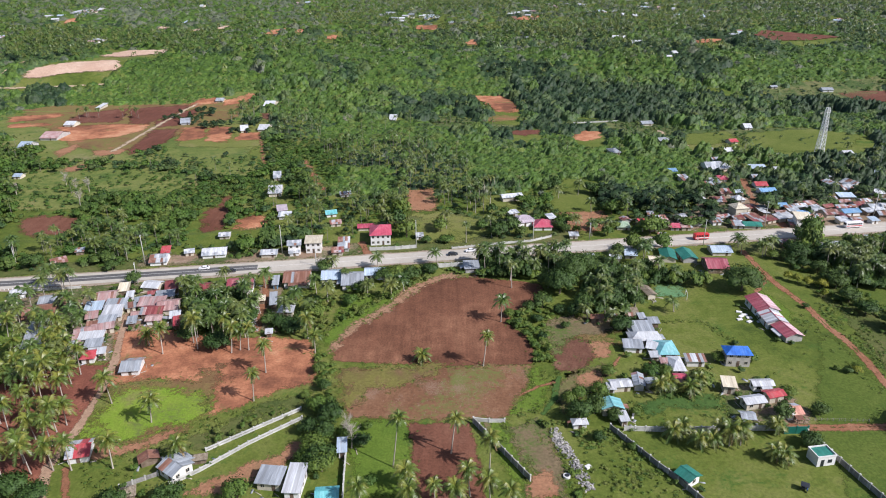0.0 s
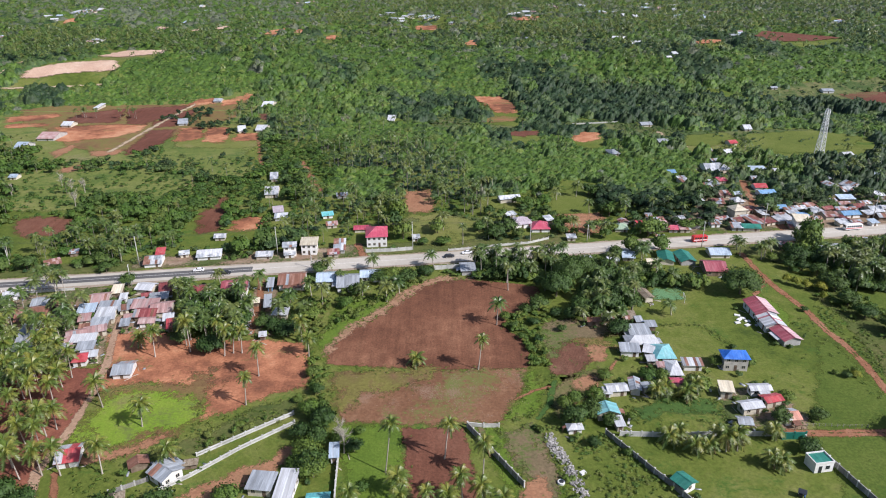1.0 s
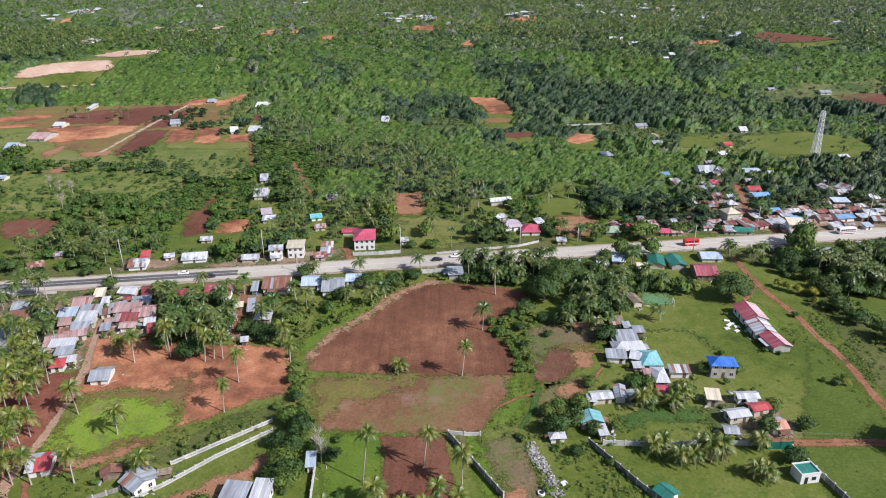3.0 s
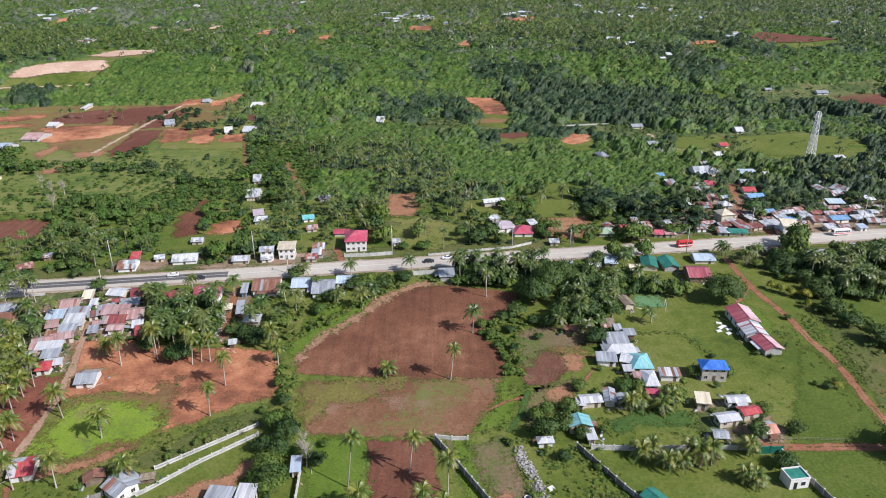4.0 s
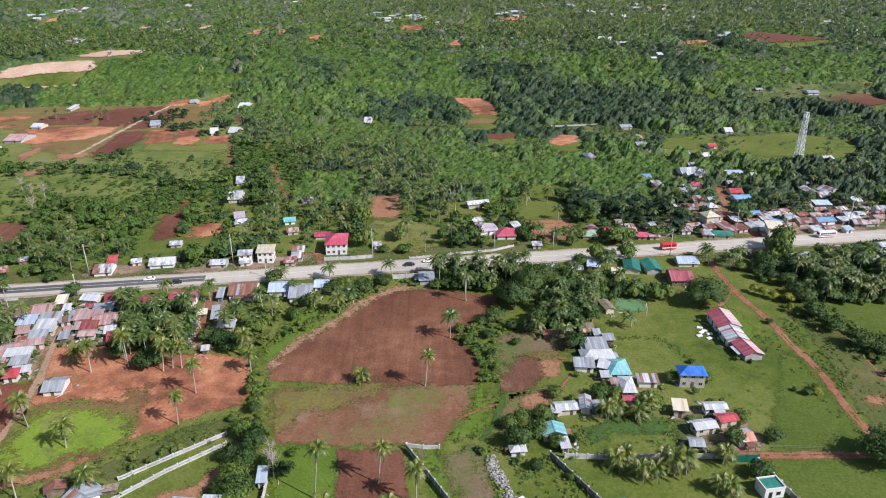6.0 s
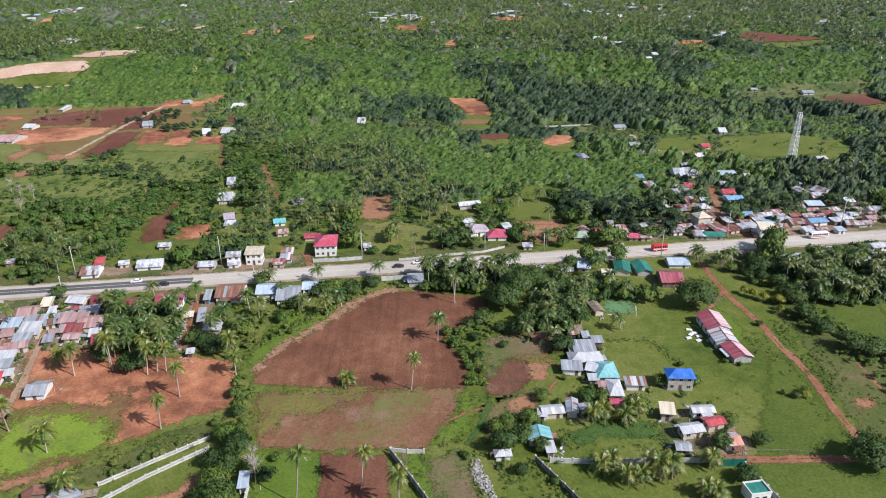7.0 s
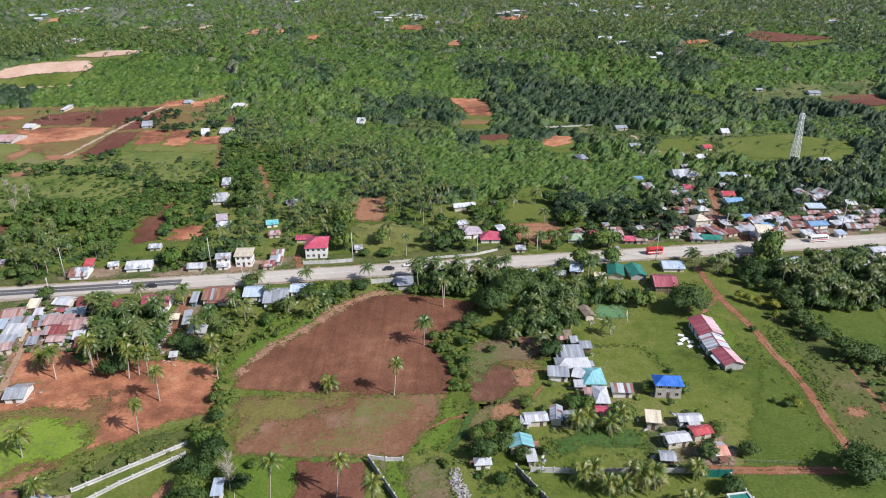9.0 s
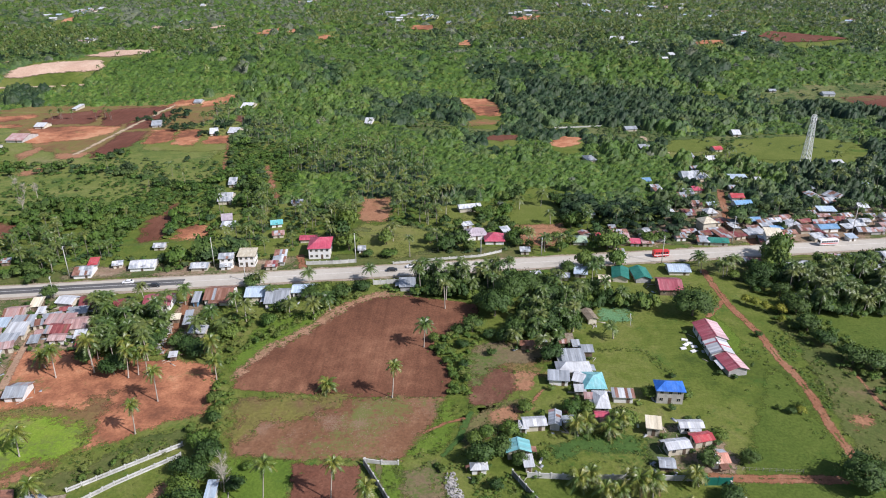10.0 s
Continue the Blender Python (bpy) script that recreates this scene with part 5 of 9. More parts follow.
def tricycle(m):
    ob = thing("tricycle", m, "black motor tricycle with a covered sidecar parked on grass", "tricycle")
    part("cab", chamfer_box("cab", -0.7, 0.7, 0.25, 1.35, 0.35, 1.0, "paint_dark", 0.08), ob)
    part("canopy", chamfer_box("canopy", -1.0, 0.85, -0.45, 1.45, 1.55, 1.66, "paint_dark", 0.04), ob)
    for x, y in ((-0.65, 1.3), (0.65, 1.3), (-0.65, 0.3), (0.65, 0.3)):
        tv, tf = tube([(x, y, 0.95), (x, y, 1.58)], [0.025, 0.025], 5)
        part("canopy_post", mesh_of("canopy_post", tv, tf, "steel_galv"), ob)
    part("motorcycle_body", chamfer_box("motorcycle_body", -0.8, 0.75, -0.28, 0.05, 0.45, 0.85, "paint_blue", 0.1), ob)
    for x, y in ((-0.75, -0.12), (0.75, -0.12), (-0.1, 1.42)):
        tv, tf = tube([(x, y - 0.05, 0.3), (x, y + 0.05, 0.3)], [0.3, 0.3], 12)
        part("wheel", mesh_of("wheel", tv, tf, "rubber"), ob)


def stone_mesh(seed):
    bm = bmesh.new()
    bmesh.ops.create_icosphere(bm, subdivisions=1, radius=1.0)
    r = random.Random(seed)
    for v in bm.verts:
        v.co *= r.uniform(0.65, 1.15)
        v.co.x *= 1.35
        v.co.y *= 0.8
        v.co.z *= 0.6
    me = bpy.data.meshes.new("stone")
    bm.to_mesh(me)
    bm.free()
    me.materials.append(MATS["stone"])
    return me


def stone_heap(pts, width, count, label="long heap of pale broken stones in the grass"):
    r = random.Random(5)
    ob = thing("stone_heap", pose(pts[0][0], pts[0][1], 0), label, "stone heap")
    kinds = [stone_mesh(i) for i in range(6)]
    for i in range(count):
        q = r.random() * (len(pts) - 1.001)
        a, b, f = pts[int(q)], pts[int(q) + 1], q % 1
        o = r.uniform(-0.62, 0.62)
        size = r.uniform(0.22, 0.5)
        x, y = a[0] + (b[0] - a[0]) * f + (o + r.uniform(-0.12, 0.12)) * width * 0.9 - pts[0][0], a[1] + (b[1] - a[1]) * f + o * width * 0.35 - pts[0][1]
        part("stone", kinds[i % 6], ob, pose(x, y, size * 0.35 + max(0, 0.5 - abs(o)) * r.uniform(0, 0.9), r.uniform(-30, 30), r.uniform(-30, 30), r.uniform(0, 360)) @ Matrix.Scale(size, 4))


def bare_tree(x, y, height, seed):
    r = random.Random(seed)
    ob = thing("bare_tree", pose(x, y, 0), "leafless pale grey dead tree with forked limbs", "tree")
    pts = [Vector((0, 0, -0.2)), Vector((0.15, 0.1, height * 0.4)), Vector((0.1, -0.2, height * 0.7)), Vector((0.4, 0, height))]
    tv, tf = tube(pts, [0.22, 0.16, 0.11, 0.04], 6)
    part("trunk", mesh_of("trunk", tv, tf, "trunk_palm"), ob)
    for k in range(13):
        a, z = r.uniform(0, 6.28), height * r.uniform(0.3, 0.9)
        out = height * r.uniform(0.2, 0.36)
        tv, tf = tube([(0.12, 0, z), (out * 0.6 * math.cos(a), out * 0.6 * math.sin(a), z + out * 0.55), (out * math.cos(a + 0.3), out * math.sin(a + 0.3), z + out * 1.1)], [0.08, 0.05, 0.02], 5)
        for twig in range(6):
            b, root = r.uniform(0, 6.28), Vector((out * 0.6 * math.cos(a), out * 0.6 * math.sin(a), z + out * 0.55)) * r.uniform(0.85, 1.05)
            far = root + Vector((math.cos(b), math.sin(b), r.uniform(0.4, 1.2))) * height * r.uniform(0.09, 0.17)
            wv, wf = tube([root, far], [0.045, 0.02], 4)
            tf = [*tf, *[[i + len(tv) for i in f] for f in wf]]
            tv = [*tv, *wv]
        part("limb", mesh_of("limb", tv, tf, "trunk_palm"), ob)
# ---- houses: x, y, turn, length, depth, eave height, roof shape, roof, wall ----
house(-93.9, 145.0, 13, 6.0, 7.6, 2.1, 'g', 'stripe', 'white')
house(-75.1, 141.9, 119, 3.7, 5.2, 1.9, 'g', 'rust', 'wood')
house(-66.8, 137.9, -36, 6.6, 6.7, 2.7, 'g', 'steel', 'white')
house(-62.4, 141.9, 13, 4.5, 2.5, 1.9, 'h', 'thatch', 'wood')
house(-75.4, 129.5, 21, 4.0, 4.0, 2.1, 'h', 'thatch', 'wood')
house(-42.2, 133.9, -7, 6.5, 5.9, 2.4, 's', 'steel', 'cream')
house(-35.9, 132.3, -3, 4.6, 9.3, 2.7, 's', 'white', 'white')
house(-27.7, 128.2, 5, 5.7, 4.3, 2.4, 'g', 'teal', 'white')
house(-26.4, 145.2, 6, 2.4, 5.4, 2.2, 's', 'blueg', 'white')
house(-96.6, 184.8, 7, 6.2, 7.9, 1.9, 'g', 'steel', 'white')
house(-143.0, 219.5, 19, 9.7, 9.5, 2.5, 'g', 'rust', 'wood')
house(-144.3, 228.2, 10, 6.0, 6.6, 2.4, 'g', 'steel', 'cream')
house(-159.8, 235.2, 20, 4.9, 4.7, 2.2, 'g', 'white', 'white')
house(-138.1, 205.3, 14, 3.4, 9.2, 2.2, 's', 'steel', 'cream')
house(-135.6, 196.5, 17, 3.4, 5.4, 2.1, 's', 'steel', 'cream')
house(-125.5, 222.5, 11, 5.5, 5.3, 2.2, 's', 'blueg', 'cream')
house(-124.5, 230.8, 11, 6.3, 7.9, 2.4, 'g', 'pink', 'cream')
house(-118.5, 224.6, 7, 6.6, 5.3, 2.2, 's', 'steel', 'white')
house(-117.5, 219.2, 6, 5.8, 6.0, 2.1, 's', 'white', 'cream')
house(-123.4, 216.0, 17, 3.7, 4.4, 2.1, 's', 'pink', 'cream')
house(-116.7, 212.9, 8, 5.5, 4.6, 2.1, 's', 'steel', 'wood')
house(-116.0, 207.9, 21, 6.5, 3.7, 2.1, 's', 'pink', 'cream')
house(-121.1, 205.5, 23, 5.6, 5.7, 2.1, 'g', 'pink', 'cream')
house(-117.1, 202.0, 9, 7.1, 4.2, 2.1, 's', 'white', 'cream')
house(-114.1, 197.1, 11, 5.7, 4.9, 2.1, 's', 'steel', 'wood')
house(-112.7, 190.7, 9, 4.7, 5.9, 2.1, 'h', 'red', 'white')
house(-121.3, 195.2, 14, 2.6, 3.8, 1.9, 's', 'steel', 'wood')
house(-108.1, 212.9, 13, 3.0, 4.2, 1.8, 's', 'steel', 'wood')
house(-111.2, 240.6, -9, 6.2, 5.7, 2.2, 'g', 'white', 'cream')
house(-110.4, 228.5, 26, 5.3, 3.1, 2.1, 's', 'steel', 'cream')
house(-106.0, 225.8, 6, 8.4, 5.4, 2.2, 's', 'pink', 'cream')
house(-99.2, 223.8, 10, 6.7, 7.8, 2.2, 'g', 'pink', 'cream')
house(-103.4, 220.3, 4, 7.0, 6.5, 2.1, 'g', 'maroon', 'wood')
house(-103.5, 232.2, 13, 6.1, 4.3, 2.1, 's', 'steel', 'cream')
house(-103.7, 240.4, 15, 4.5, 7.7, 2.2, 'g', 'maroon', 'wood')
house(-92.1, 211.8, 18, 2.0, 5.4, 1.8, 's', 'red', 'wood')
house(-121.2, 237.9, 12, 3.6, 5.6, 2.1, 's', 'cream', 'wood')
house(-116.8, 232.6, 13, 2.5, 4.0, 1.8, 's', 'white', 'white')
house(-89.3, 237.8, 15, 5.9, 7.7, 2.2, 'g', 'maroon', 'cream')
house(-77.3, 240.2, 6, 10.0, 9.9, 2.7, 'g', 'crimson', 'white')
house(-56.7, 245.7, 4, 10.4, 11.3, 2.8, 'g', 'rust', 'white')
house(-64.6, 242.7, 7, 2.6, 7.1, 2.1, 's', 'steel', 'blue')
house(-62.3, 227.7, 10, 2.8, 8.6, 1.9, 's', 'steel', 'wood')
house(-55.9, 219.6, 0, 5.9, 4.6, 2.1, 's', 'white', 'cream')
house(-58.7, 204.6, 11, 2.2, 3.0, 1.8, 's', 'white', 'wood')
house(-67.1, 228.8, 10, 3.4, 3.7, 1.8, 's', 'cream', 'wood')
house(-43.8, 247.8, 3, 7.9, 9.3, 2.4, 'g', 'blueg', 'cream')
house(-35.0, 244.4, 4, 8.8, 12.2, 2.4, 'g', 'steel', 'white')
house(-26.6, 250.6, 2, 9.2, 7.4, 2.4, 'g', 'blueg', 'white')
house(11.4, 256.0, 5, 6.4, 6.6, 2.1, 's', 'steel', 'grey')
house(-27.8, 288.3, 5, 9.8, 13.0, 5.0, 'h', 'pinkred', 'white')
house(-35.8, 301.8, 5, 7.8, 5.8, 2.4, 'g', 'pinkred', 'cream')
house(-55.6, 277.1, 4, 7.5, 7.0, 4.8, 's', 'cream', 'white')
house(-63.6, 275.2, 8, 6.1, 6.4, 4.6, 'g', 'steel', 'white')
house(-63.6, 273.4, 13, 4.9, 5.6, 2.2, 'g', 'white', 'white')
house(-43.2, 280.2, 6, 5.3, 10.9, 2.5, 's', 'steel', 'grey')
house(-45.0, 273.1, 6, 5.2, 4.9, 2.2, 's', 'rust', 'cream')
house(-10.7, 290.6, 8, 3.6, 5.5, 2.1, 'g', 'white', 'white')
house(-97.3, 273.3, 9, 10.4, 8.7, 2.4, 'g', 'white', 'white')
house(-73.8, 272.2, 4, 7.4, 6.1, 2.4, 'g', 'white', 'cream')
house(-118.3, 266.6, 9, 7.5, 9.6, 2.4, 'g', 'steel', 'white')
house(-118.6, 274.3, 12, 3.9, 6.4, 2.4, 's', 'red', 'white')
house(-108.4, 273.9, 17, 4.3, 5.2, 2.2, 'g', 'white', 'cream')
house(-98.5, 292.6, 6, 5.4, 5.5, 2.2, 'g', 'white', 'cream')
house(-159.9, 264.8, 36, 6.3, 7.4, 2.2, 'g', 'rust', 'wood')
house(-155.8, 275.0, 17, 3.9, 4.0, 2.2, 's', 'steel', 'wood')
house(-51.5, 349.4, 16, 6.2, 5.5, 2.4, 'g', 'steel', 'grey')
house(-54.7, 320.3, 15, 5.7, 6.4, 2.4, 'g', 'teal', 'white')
house(-50.7, 307.2, 14, 5.5, 6.0, 2.4, 'g', 'pink', 'cream')
house(35.2, 341.5, 15, 11.5, 6.2, 3.4, 'g', 'white', 'cream')
house(37.5, 306.8, 15, 10.6, 8.6, 3.6, 'h', 'lilac', 'white')
house(34.0, 318.5, 25, 5.4, 4.1, 2.4, 's', 'white', 'white')
house(46.1, 302.6, 1, 9.1, 9.5, 2.8, 'h', 'pinkred', 'white')
house(51.5, 311.7, 20, 4.2, 5.6, 2.4, 's', 'white', 'white')
house(58.5, 289.2, -1, 4.4, 4.0, 2.2, 's', 'white', 'cream')
house(-37.0, 526.3, -2, 5.5, 15.4, 2.2, 'g', 'white', 'white')
house(-88.9, 354.6, 6, 7.3, 13.7, 3.1, 'g', 'white', 'white')
house(-93.8, 380.4, 12, 4.6, 10.0, 2.4, 's', 'white', 'cream')
house(-79.9, 326.1, 17, 5.2, 9.4, 3.0, 'g', 'lilac', 'white')
house(-76.4, 316.9, 6, 6.4, 5.6, 2.4, 's', 'white', 'white')
house(-142.1, 494.9, 15, 5.8, 14.3, 2.4, 'g', 'white', 'cream')
house(-127.7, 497.1, -2, 7.7, 13.8, 2.4, 'g', 'white', 'cream')
house(-192.1, 518.8, 13, 7.2, 13.8, 2.4, 'g', 'steel', 'grey')
house(-269.8, 479.0, -2, 12.5, 19.3, 2.5, 'g', 'pink', 'white')
house(-274.1, 451.7, -1, 7.8, 14.4, 2.5, 'g', 'blueg', 'white')
house(-274.9, 513.7, -2, 8.0, 10.9, 2.4, 'g', 'white', 'cream')
house(-242.7, 384.8, -1, 4.9, 6.5, 2.4, 'g', 'blueg', 'cream')
house(-278.7, 572.3, -2, 4.2, 14.5, 3.4, 's', 'white', 'white')
house(-142.1, 580.7, -2, 8.9, 18.0, 2.5, 'g', 'white', 'cream')
house(-188.0, 594.9, -0, 7.1, 9.7, 2.5, 'g', 'steel', 'cream')
house(197.3, 807.1, -15, 15.1, 20.9, 3.0, 'g', 'white', 'white')
house(207.6, 770.8, 4, 14.6, 14.7, 3.0, 'g', 'white', 'white')
house(220.0, 696.6, 14, 6.6, 6.3, 3.0, 'g', 'white', 'white')
house(228.5, 708.8, 17, 6.3, 10.2, 3.0, 'g', 'white', 'white')
house(338.3, 619.2, -1, 10.7, 9.5, 3.0, 'g', 'steel', 'white')
house(295.4, 628.1, -1, 6.5, 7.0, 2.5, 'g', 'steel', 'cream')
house(216.7, 491.2, -2, 5.9, 12.1, 2.5, 'g', 'white', 'white')
house(148.6, 504.2, 10, 9.1, 8.4, 2.5, 'g', 'steel', 'white')
house(108.2, 428.9, 10, 6.7, 11.5, 2.5, 'h', 'steel', 'cream')
house(146.8, 455.7, 9, 7.9, 8.4, 2.5, 'g', 'steel', 'cream')
house(131.0, 386.3, 8, 6.8, 6.4, 2.5, 'g', 'skyblue', 'white')
house(168.2, 434.6, 13, 5.6, 10.0, 2.5, 'g', 'steel', 'cream')
house(178.3, 428.6, 7, 9.3, 8.9, 2.5, 'g', 'white', 'cream')
house(191.2, 451.3, 12, 6.2, 8.0, 2.5, 'g', 'red', 'cream')
house(164.7, 408.8, 10, 6.2, 6.8, 2.5, 'g', 'steel', 'cream')
house(156.5, 393.9, -1, 8.1, 15.0, 2.5, 'g', 'white', 'white')
house(163.7, 393.8, 8, 7.0, 12.0, 2.5, 's', 'white', 'cream')
house(182.2, 390.4, -1, 11.6, 6.8, 2.5, 's', 'blueg', 'cream')
house(192.6, 388.7, -1, 3.5, 5.7, 2.4, 'g', 'white', 'cream')
house(154.5, 371.5, 9, 6.0, 7.7, 2.5, 'g', 'pinkred', 'cream')
house(148.8, 365.1, -1, 5.2, 7.1, 2.4, 's', 'white', 'cream')
house(143.9, 359.3, -1, 4.5, 6.9, 2.4, 's', 'steel', 'cream')
house(147.0, 348.1, 7, 6.2, 8.9, 2.5, 'g', 'rust', 'cream')
house(139.4, 335.2, 6, 6.5, 9.1, 2.5, 'g', 'rust', 'wood')
house(154.4, 347.9, 10, 4.8, 5.2, 2.5, 'g', 'blueg', 'white')
house(150.8, 337.2, 7, 6.3, 6.7, 2.5, 'h', 'white', 'white')
house(171.3, 359.8, -1, 7.2, 7.9, 2.5, 'g', 'red', 'white')
house(170.5, 349.7, 10, 9.7, 6.7, 2.5, 'g', 'skyblue', 'white')
house(131.9, 338.0, 16, 3.0, 5.3, 2.4, 's', 'white', 'cream')
house(93.2, 333.4, 11, 4.0, 4.8, 2.4, 'g', 'white', 'cream')
house(93.7, 304.5, -1, 6.7, 8.8, 2.7, 'g', 'red', 'cream')
house(101.6, 309.4, 10, 7.7, 7.2, 2.7, 'g', 'rust', 'cream')
house(102.5, 301.5, -4, 5.2, 8.8, 2.7, 's', 'pink', 'white')
house(106.6, 299.7, -4, 4.9, 6.5, 2.5, 'g', 'pinkred', 'white')
house(111.9, 299.2, -2, 5.5, 5.8, 2.4, 's', 'pink', 'cream')
house(118.4, 305.3, 97, 7.8, 5.5, 2.7, 'g', 'rust', 'white')
house(83.3, 301.3, -4, 6.6, 7.3, 2.5, 'h', 'sage', 'cream')
house(90.5, 298.1, -7, 4.1, 4.3, 2.4, 'g', 'white', 'cream')
house(99.9, 315.0, -1, 3.5, 4.7, 2.4, 's', 'steel', 'cream')
house(136.3, 301.0, -7, 5.5, 6.0, 2.5, 's', 'steel', 'white')
house(142.7, 300.9, -5, 8.9, 6.7, 2.5, 'g', 'green', 'cream')
house(140.8, 309.2, 12, 10.0, 6.2, 2.7, 'g', 'rust', 'wood')
house(142.9, 317.6, 12, 7.2, 7.3, 4.5, 'h', 'cream', 'cream')
house(166.3, 325.8, 5, 8.1, 6.4, 2.8, 'g', 'skyblue', 'white')
house(170.1, 319.8, 6, 6.1, 6.9, 2.7, 's', 'steel', 'cream')
house(161.7, 309.7, 16, 9.9, 5.8, 2.7, 's', 'white', 'cream')
house(163.0, 301.5, -8, 5.5, 6.0, 2.4, 's', 'rust', 'wood')
house(165.9, 301.0, -8, 7.2, 7.7, 5.0, 's', 'cream', 'white')
house(175.9, 310.2, 9, 8.5, 5.7, 2.7, 'g', 'rust', 'cream')
house(181.6, 320.3, 22, 8.1, 6.3, 2.7, 's', 'white', 'cream')
house(186.0, 315.6, 10, 7.8, 7.8, 2.7, 'g', 'rust', 'cream')
house(196.6, 316.9, 8, 9.8, 6.6, 2.8, 'g', 'skyblue', 'white')
house(187.4, 305.3, 12, 6.4, 5.2, 2.7, 's', 'white', 'cream')
house(193.0, 305.4, 13, 5.9, 5.7, 2.7, 'g', 'rust', 'cream')
house(211.1, 321.7, 5, 7.0, 9.2, 3.0, 'g', 'white', 'cream')
house(201.6, 305.2, 9, 4.4, 4.7, 2.7, 's', 'blueg', 'white')
house(210.3, 359.9, 98, 12.0, 6.2, 2.7, 'g', 'steel', 'cream')
house(214.3, 352.7, 5, 8.2, 9.2, 2.7, 'g', 'steel', 'white')
house(220.9, 359.2, 110, 9.2, 10.8, 2.8, 'g', 'steel', 'white')
house(206.7, 339.2, -1, 8.8, 6.0, 2.7, 's', 'blueg', 'white')
house(225.9, 345.3, 8, 5.5, 8.3, 2.8, 'g', 'white', 'white')
house(201.7, 331.8, 6, 6.9, 4.8, 2.5, 'g', 'pink', 'cream')
house(213.6, 372.8, 11, 4.9, 4.7, 2.5, 's', 'white', 'cream')
house(250.7, 421.2, 9, 7.0, 7.1, 2.7, 'g', 'white', 'cream')
house(244.6, 380.0, 10, 5.4, 6.9, 2.7, 'g', 'blueg', 'cream')
house(93.8, 266.6, 80, 11.0, 7.0, 2.8, 'g', 'green', 'cream')
house(101.6, 266.2, 92, 11.0, 7.2, 2.8, 'g', 'green', 'white')
house(78.7, 268.3, -9, 5.4, 6.0, 2.5, 's', 'blueg', 'cream')
house(86.7, 262.2, -5, 4.8, 6.9, 2.2, 'g', 'cream', 'wood')
house(109.7, 256.1, -2, 8.9, 11.1, 2.5, 'g', 'crimson', 'wood')
house(117.5, 272.1, -1, 9.3, 8.6, 2.5, 'g', 'blueg', 'cream')
house(149.4, 277.7, -2, 7.3, 5.7, 2.4, 's', 'rust', 'wood')
house(160.5, 275.1, 21, 6.4, 4.9, 2.5, 'g', 'steel', 'cream')
house(168.3, 276.8, 23, 6.1, 4.8, 2.5, 'g', 'white', 'cream')
house(184.5, 283.4, -7, 8.6, 8.2, 2.5, 'g', 'rust', 'cream')
house(191.1, 284.2, 11, 6.2, 4.6, 2.7, 'g', 'white', 'cream')
house(61.0, 264.7, 11, 4.4, 4.6, 2.2, 's', 'white', 'cream')
house(76.3, 232.5, 102, 7.5, 4.0, 2.2, 'g', 'thatch', 'cream')
house(113.6, 220.4, 91, 11.4, 8.4, 3.0, 'g', 'twotone', 'white')
house(113.2, 210.9, 91, 8.8, 7.6, 2.7, 'g', 'patch', 'white')
house(114.6, 202.5, 99, 9.0, 6.9, 2.3, 'g', 'twotone', 'grey')
house(66.7, 205.3, 2, 7.4, 6.5, 2.2, 's', 'steel', 'cream')
house(71.9, 209.7, 1, 3.9, 3.9, 2.1, 's', 'steel', 'wood')
house(66.1, 199.7, 2, 10.7, 6.2, 2.2, 'h', 'white', 'cream')
house(61.0, 194.3, -5, 6.5, 4.9, 2.1, 's', 'steel', 'white')
house(67.2, 194.1, -21, 3.7, 5.8, 2.2, 'g', 'white', 'grey')
house(70.9, 192.1, 0, 6.6, 8.9, 2.4, 'h', 'aqua', 'white')
house(71.5, 182.9, -2, 4.4, 8.6, 2.2, 'h', 'white', 'cream')
house(66.4, 188.4, 0, 3.4, 3.3, 1.9, 's', 'white', 'cream')
house(78.2, 185.8, -3, 6.4, 4.2, 2.1, 's', 'barred', 'white')
house(91.2, 186.4, -4, 8.3, 5.7, 4.7, 'h', 'blue', 'concrete')
house(70.5, 176.3, -1, 4.1, 3.0, 2.1, 'g', 'pinkred', 'cream')
house(51.8, 172.7, 6, 6.5, 4.3, 2.2, 'g', 'white', 'cream')
house(48.9, 171.2, -6, 2.9, 3.2, 1.9, 's', 'white', 'white')
house(57.6, 174.3, 83, 6.6, 3.6, 2.2, 'g', 'steel', 'grey')
house(61.2, 173.7, 9, 3.8, 2.6, 2.1, 's', 'steel', 'cream')
house(83.3, 171.7, -9, 4.2, 5.0, 2.7, 's', 'cream', 'cream')
house(93.2, 172.2, 2, 6.6, 3.8, 2.4, 'g', 'white', 'white')
house(87.3, 163.9, 11, 6.7, 4.3, 2.4, 'g', 'white', 'cream')
house(94.5, 166.8, 15, 5.8, 3.9, 2.4, 'g', 'red', 'cream')
house(96.2, 159.5, 7, 4.9, 5.2, 2.2, 'g', 'salmon', 'white')
house(83.1, 157.3, -5, 4.1, 4.0, 1.9, 'g', 'steel', 'wood')
house(46.7, 161.7, 93, 4.8, 6.5, 2.7, 'g', 'aqua', 'cream')
house(48.9, 156.7, 6, 2.4, 4.3, 2.1, 's', 'white', 'cream')
house(36.7, 155.1, 4, 4.6, 3.0, 2.1, 'h', 'white', 'white')
house(59.2, 133.8, -57, 4.8, 4.9, 2.4, 'g', 'green', 'white')
house(203.8, 281.2, 12, 7.7, 5.6, 4.5, 'g', 'white', 'white')
house(178.7, 250.8, 19, 7.0, 3.2, 2.4, 'g', 'steel', 'cream')
house(178.4, 247.3, -4, 5.8, 3.4, 2.2, 's', 'rust', 'wood')
